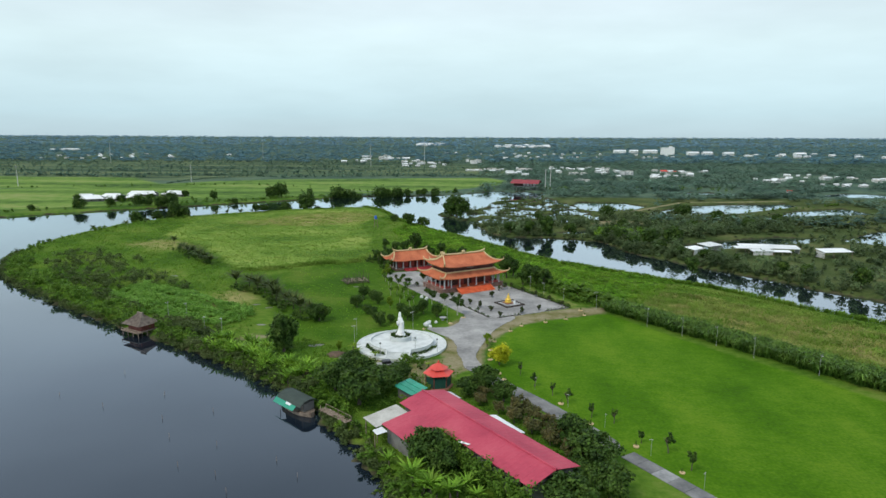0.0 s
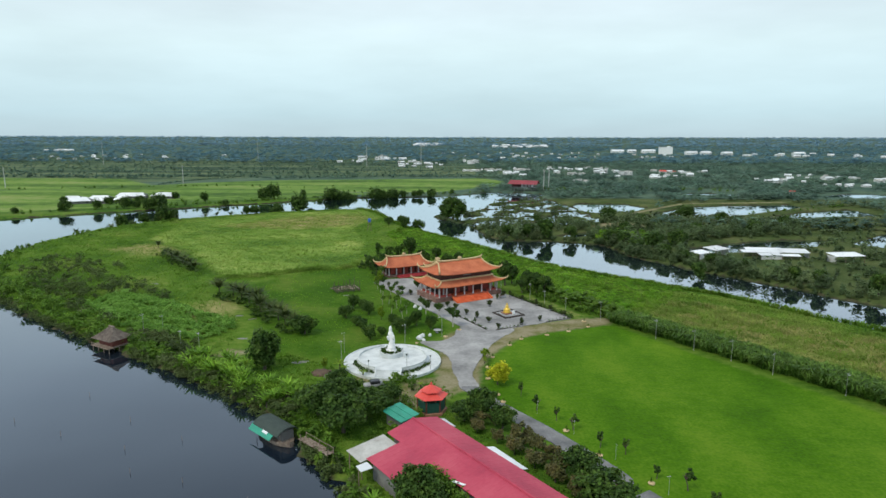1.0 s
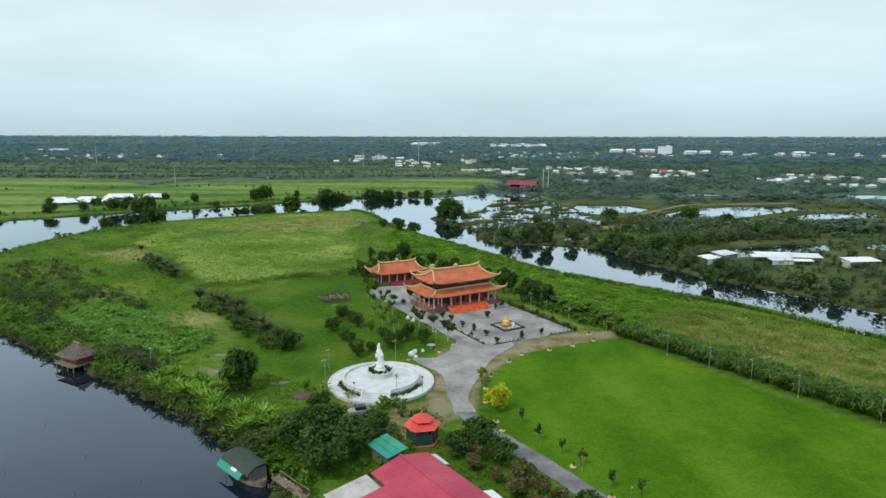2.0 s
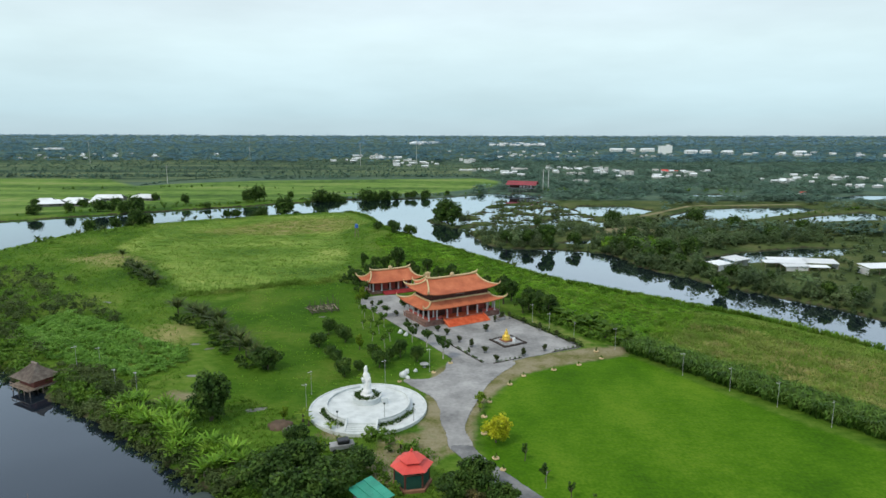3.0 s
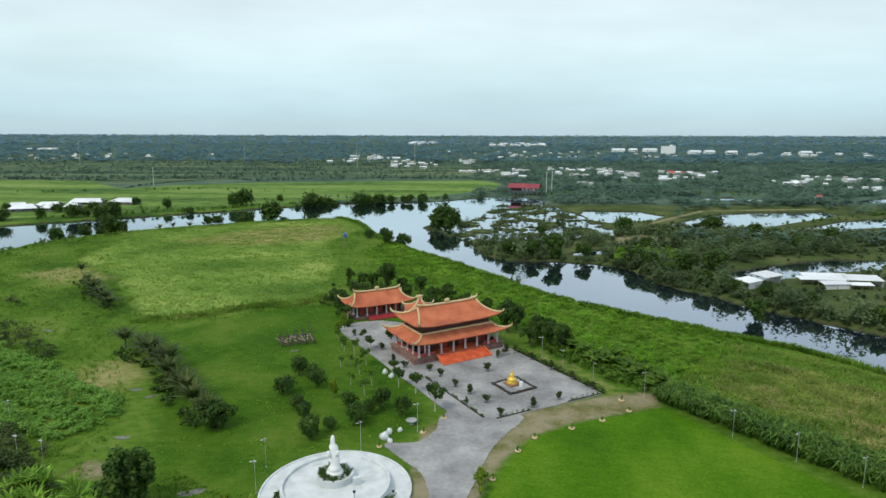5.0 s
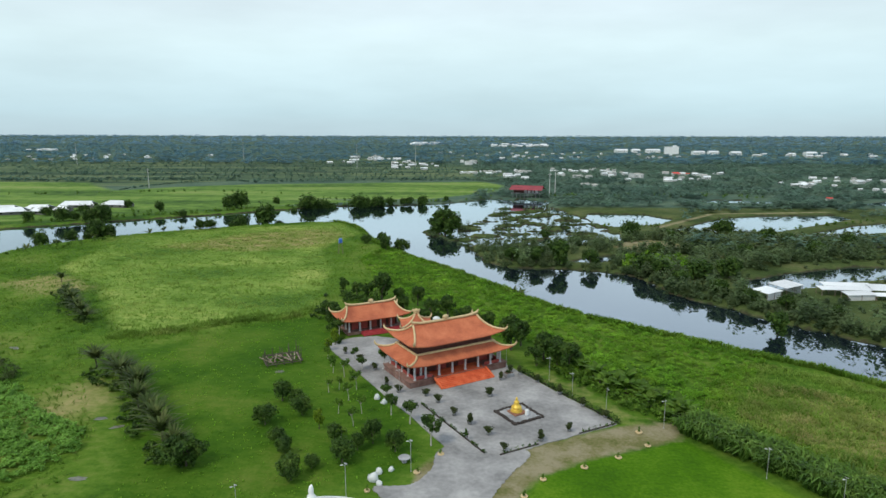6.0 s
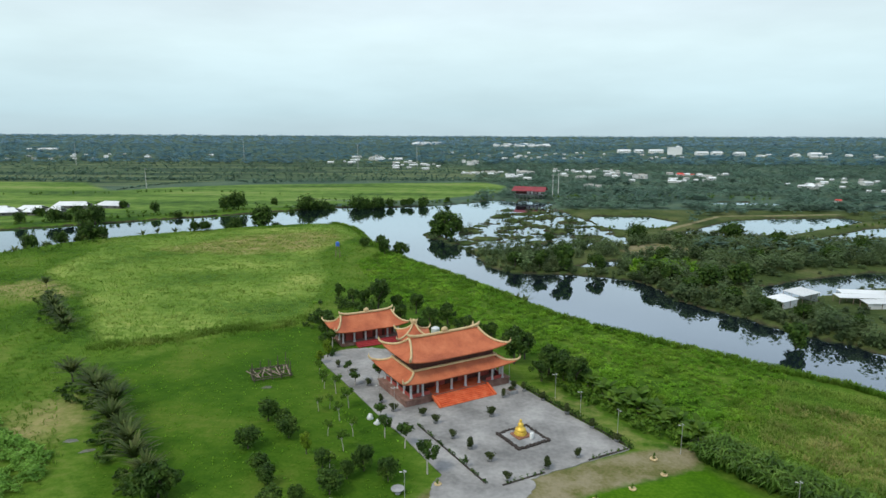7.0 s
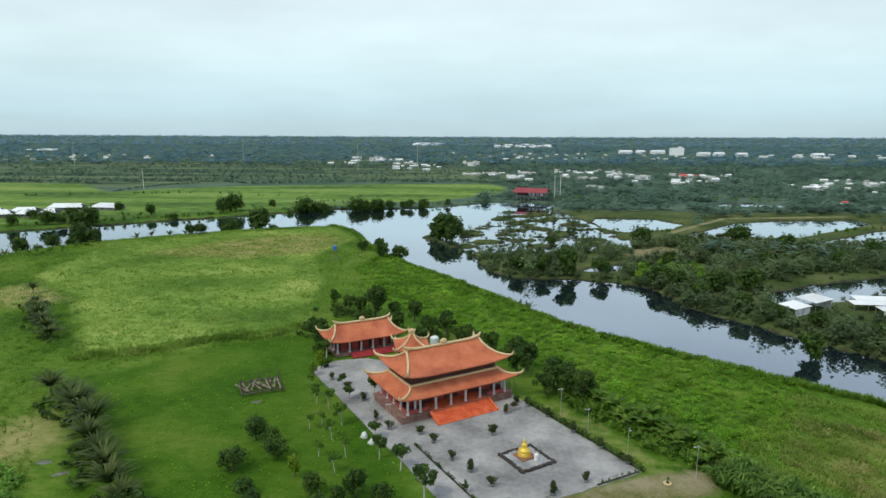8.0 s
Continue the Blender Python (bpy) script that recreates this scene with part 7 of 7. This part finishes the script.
for x, y, w, lab in ((450, 1560, 44, "long low white factory hall"), (372, 1545, 40, "low white warehouse beside the factory"), (408, 1552, 26, "low white warehouse beside the factory"), (500, 1410, 34, "long low white factory hall"), (533, 1414, 28, "long low white factory hall"), (566, 1382, 28, "low white warehouse beside the factory"), (710, 1367, 30, "long low white factory hall")):
    f_h = far_house("factory", lab, w * 0.7, 16, 5.5, 2.5, STATUE_WHITE, TIN_WHITE, "factory halls", 6)
    f_h.matrix_basis = place(x, y)
    f_h["category"] = "factory"

# farmhouses across the river, low walls under wide hipped roofs
for x, y, rz, w, d, lab in ((-252, 404, 14, 13, 8, "white roofed farmhouse across the river"), (-243, 396, 25, 14, 8, "low white roofed farm building near the water"), (-236, 408, 5, 15, 8, "wide white roofed farmhouse across the river"),
                            (-229, 398, -10, 8, 6, "small white farm shed across the river"), (-226, 428, 8, 19, 6, "long white farm shed across the river"), (-205, 432, -8, 16, 9, "white hip-roofed farmhouse across the river"), (-220, 404, 0, 8, 5, "small white farm hut across the river")):
    h = far_house("farmhouse", lab, w, d, 1.9, 2.1, BOARDS_SHADED, TIN_WHITE, "farmhouses", 3, d * 0.42)
    h.matrix_basis = place(x, y, rz=rz)


# metal sheds and open shelters among the bank trees
def shelter(x, y, rz, w, d, h, slope, lab, walls=()):
    t = thing("tin_shelter", place(x, y, rz=rz), lab, "shed", "riverside sheds")
    part("roof_sheet", corrugated(bmesh.new(), (-w / 2, -d / 2, h), (w / 2, -d / 2, h), (w / 2, d / 2, h + slope), (-w / 2, d / 2, h + slope), 0.8, 0.04, 0.08), TIN_WHITE, t, "white ribbed metal roof sheet")
    nx = max(2, int(w / 3.2) + 1)
    for k in range(nx):
        for e in (-1, 1):
            top = h + slope * (0 if e < 0 else 1) - 0.08 - 0.2 * abs(slope) / d
            part("post", cyl(bmesh.new(), -w / 2 + 0.2 + (w - 0.4) * k / (nx - 1), e * (d / 2 - 0.2), -1.0, 0.07, 0.07, top + 1.0, 6), WOOD, t)
    for side in walls:
        if side in "fb":
            e = -1 if side == "f" else 1
            part("wall_sheet", box(bmesh.new(), 0, e * (d / 2 - 0.35), -0.2, w - 0.5, 0.08, h + (slope if e > 0 else 0) * 0.9), PLASTER, t, "pale metal wall sheet")
        else:
            e = -1 if side == "l" else 1
            part("wall_sheet", box(bmesh.new(), e * (w / 2 - 0.3), 0, -0.2, 0.08, d - 0.9, h + min(0, slope)), PLASTER, t, "pale metal wall sheet")
    return t


for spec_row in ((92.6, 237.2, 32, 8.0, 5.6, 2.7, 0.4, "white metal shed standing over the dark pond", "r"), (85.4, 232.6, 32, 6.8, 4.8, 2.1, 0.4, "low white metal shed beside the taller one", "fr"),
                 (111.0, 240.2, -6, 13, 3.4, 2.1, 0.3, "long open shelter with a white metal roof", ""), (108.6, 236.6, -3, 14, 3.6, 1.8, 0.3, "long open shelter with a white metal roof by the pond", ""), (120.0, 236.2, -9, 9.5, 5.4, 2.0, 0.6, "white roofed shed with a pale wall", "r"),
                 (109.5, 232.0, 4, 8.0, 3.2, 1.6, 0.4, "small white roofed lean-to by the thicket", "f"), (116.5, 231.4, -4, 6.5, 2.8, 1.4, 0.3, "low white roofed lean-to by the thicket", ""), (133.5, 228.0, 8, 11, 5.4, 2.4, 0.5, "white shed near the wooded bank", "l")):
    shelter(*spec_row)

redh = thing("stilt_house", place(48, 503, 0.4, -18), "long house on stilts with a dark red roof", "house")
for k in range(8):
    for s in (-1, 1):
        part("stilt", cyl(bmesh.new(), -9.5 + 2.7 * k, 3.6 * s, -2.9, 0.18, 0.18, 5.2, 8), CONCRETE, redh)
part("deck", box(bmesh.new(), 0, 0, 2.2, 21, 9, 0.3), CONCRETE, redh)
part("wall", box(bmesh.new(), -1, 1.2, 2.5, 17, 5, 2.6), TIMBER, redh)
for k in range(4):
    part("window", box(bmesh.new(), -1 + 2.6 * k, -1.36, 2.6, 1.9, 0.12, 2.0), PLASTER, redh, "pale wall panel")
bm = bmesh.new()
for s in (-1, 1):
    q = [(-11.5, 6.6 * s, 5.0), (11.5, 6.6 * s, 5.0), (11.2, 0, 7.6), (-11.2, 0, 7.6)]
    sheet(bm, q if s < 0 else q[::-1], 0.15)
bmesh.ops.recalc_face_normals(bm, faces=bm.faces)
part("roof", bm, TIN_DARKRED, redh, "dark red ribbed roof")
for x, y in ((-42.5, 291.0),):
    tower = thing("tank_stand", place(x, y, s=0.72), "blue water tank on a small timber stand in the field", "tank stand")
    for sx in (-1, 1):
        for sy in (-1, 1):
            part("leg", tube(bmesh.new(), [(1.1 * sx, 1.1 * sy, -0.2), (0.7 * sx, 0.7 * sy, 5.4)], [0.09, 0.08], 6), WOOD, tower)
    part("deck", box(bmesh.new(), 0, 0, 5.4, 2.0, 2.0, 0.15), WOOD, tower)
    part("tank", lathe(bmesh.new(), [(0.85, 5.55), (0.95, 5.7), (0.95, 7.4), (0.6, 7.8), (0.2, 7.9)], 16), SIGN_BLUE, tower, "blue plastic tank")
    part("brace", tube(bmesh.new(), [(-1.0, -1.0, 0.8), (0.8, -0.8, 4.2)], [0.05, 0.05], 6), WOOD, tower)

# ---- timber frame, car, poles ----
fr = thing("timber_frame", place(-32.6, 180.5, rz=25, s=1.12), "unfinished low timber platform with upright poles", "timber frame")
rt = random.Random(17)
for s in (-1, 1):
    part("rim_board", box(bmesh.new(), 0, 2.3 * s, 0.45, 6.2, 0.12, 0.14), BARK, fr)
    part("rim_board", box(bmesh.new(), 3.05 * s, 0, 0.45, 0.12, 4.4, 0.14), BARK, fr)
for k in range(11):
    part("plank", box(bmesh.new(), -2.8 + 0.55 * k, rt.uniform(-0.5, 0.5), 0.6 + 0.08 * (k % 4), 0.2, rt.uniform(2.2, 4.6), 0.07, rt.uniform(-26, 26)), WOOD, fr, "bare brown plank")
for i in range(5):
    for j in range(3):
        part("pole", cyl(bmesh.new(), -2.8 + 1.4 * i, -2.1 + 2.1 * j, -0.1, 0.08, 0.06, rt.choice([1.6, 2.2, 2.6, 3.0]), 6, rt.uniform(-5, 5), rt.uniform(-5, 5)), BARK, fr)
for k in range(3):
    part("beam", tube(bmesh.new(), [(-3.1, -2.1 + 2.1 * k, 0.8), (3.1, -2.1 + 2.1 * k, 0.8)], [0.07, 0.07], 6), BARK, fr)
stakes = thing("mooring_stakes", place(0, 0, 0), "thin dark stakes standing in the shallow water", "stakes", "", "stuff")
bm = bmesh.new()
for x, y in ((-44, 86), (-39, 78), (-36, 84), (-33, 76), (-26, 80), (-52, 101), (-60, 96), (-48, 92), (-30, 72), (-64, 110), (-22, 76), (-70, 100), (-41, 95)):
    cyl(bm, x, y, WATER_Z - 1, 0.035, 0.025, 1.75, 6)
part("stake", bm, WOOD, stakes)
car = thing("parked_cart", place(-15.0, 112.2, rz=20), "small grey utility vehicle parked under the trees", "vehicle")
part("body", box(bmesh.new(), 0, 0, 0.35, 3.4, 1.5, 0.75, bevel=0.15), CONCRETE, car)
part("cab", box(bmesh.new(), 0.2, 0, 1.05, 1.7, 1.35, 0.6, bevel=0.18), DARK, car, "dark cab windows")
for x in (-1.1, 1.1):
    for y in (-0.7, 0.7):
        part("wheel", cyl(bmesh.new(), x, y - 0.1, 0.32, 0.32, 0.32, 0.2, 14, -90), DARK, car)
for x, y, h in ((-372, 505, 17), (-250, 560, 16), (63, 500, 17), (68, 508, 17), (-60, 900, 34), (-130, 850, 30), (-520, 900, 30), (-330, 1010, 34)):
    pl = thing("utility_pole", place(x, y), "tall pale utility pole", "pole", "utility poles")
    part("shaft", lathe(bmesh.new(), [(0.3, 0), (0.18, h)], 8), CONCRETE_PALE, pl)
    part("crossarm", box(bmesh.new(), 0, 0, h - 1.2, 2.6, 0.16, 0.16), CONCRETE_PALE, pl)

for x, y, r, mat, lab, nm in ((-25.8, 119.2, 1.9, EARTH, "low heap of reddish brown earth", "earth_mound"), (-23.6, 117.8, 1.5, MUD, "low heap of grey sand", "sand_mound")):
    bm = bmesh.new()
    bmesh.ops.create_uvsphere(bm, u_segments=20, v_segments=10, radius=r)
    for v in bm.verts:
        v.co *= 1 + 0.22 * noise.noise(v.co * 1.4)
        v.co.z *= 0.2
    h = part(nm, bm, mat, None, "", True)
    h.matrix_basis = place(x, y)
    tagged(h, lab, "heap")
for x, y, sx, sy, rz in ((-31.0, 124.4, 1.9, 0.7, 20), (-90.1, 185.8, 1.8, 0.6, -30), (-54.0, 155.0, 1.1, 0.6, 10), (-49.8, 152.2, 1.2, 0.5, 30), (-47.0, 138.0, 1.2, 0.6, 0), (-31.6, 175.2, 1.0, 0.6, 10)):
    n = 26
    rp = random.Random(int(abs(x) * 10))
    bm = bmesh.new()
    ring = [bm.verts.new((sx * math.cos(2 * math.pi * k / n) * rp.uniform(0.7, 1.15), sy * math.sin(2 * math.pi * k / n) * rp.uniform(0.7, 1.15), 0)) for k in range(n)]
    bm.faces.new(ring)
    pd = part("puddle", bm, MUD)
    pd.matrix_basis = place(x, y, rz=rz) @ Matrix.Translation((0, 0, 0.06))
    tagged(pd, "shallow wet patch in the grass", "puddle", "wet patches", "structure")
tank = thing("water_tank", place(-3.4, 203.4, rz=10), "pale metal water tank behind the temple", "tank")
part("drum", lathe(bmesh.new(), [(0.8, 0.6), (0.9, 0.7), (0.9, 2.2), (0.5, 2.5), (0.15, 2.55)], 16), TIN_WHITE, tank)
for k in range(4):
    part("leg", cyl(bmesh.new(), 0.6 * math.cos(k * 1.57 + 0.8), 0.6 * math.sin(k * 1.57 + 0.8), -0.1, 0.06, 0.06, 0.75, 6), POLE, tank)
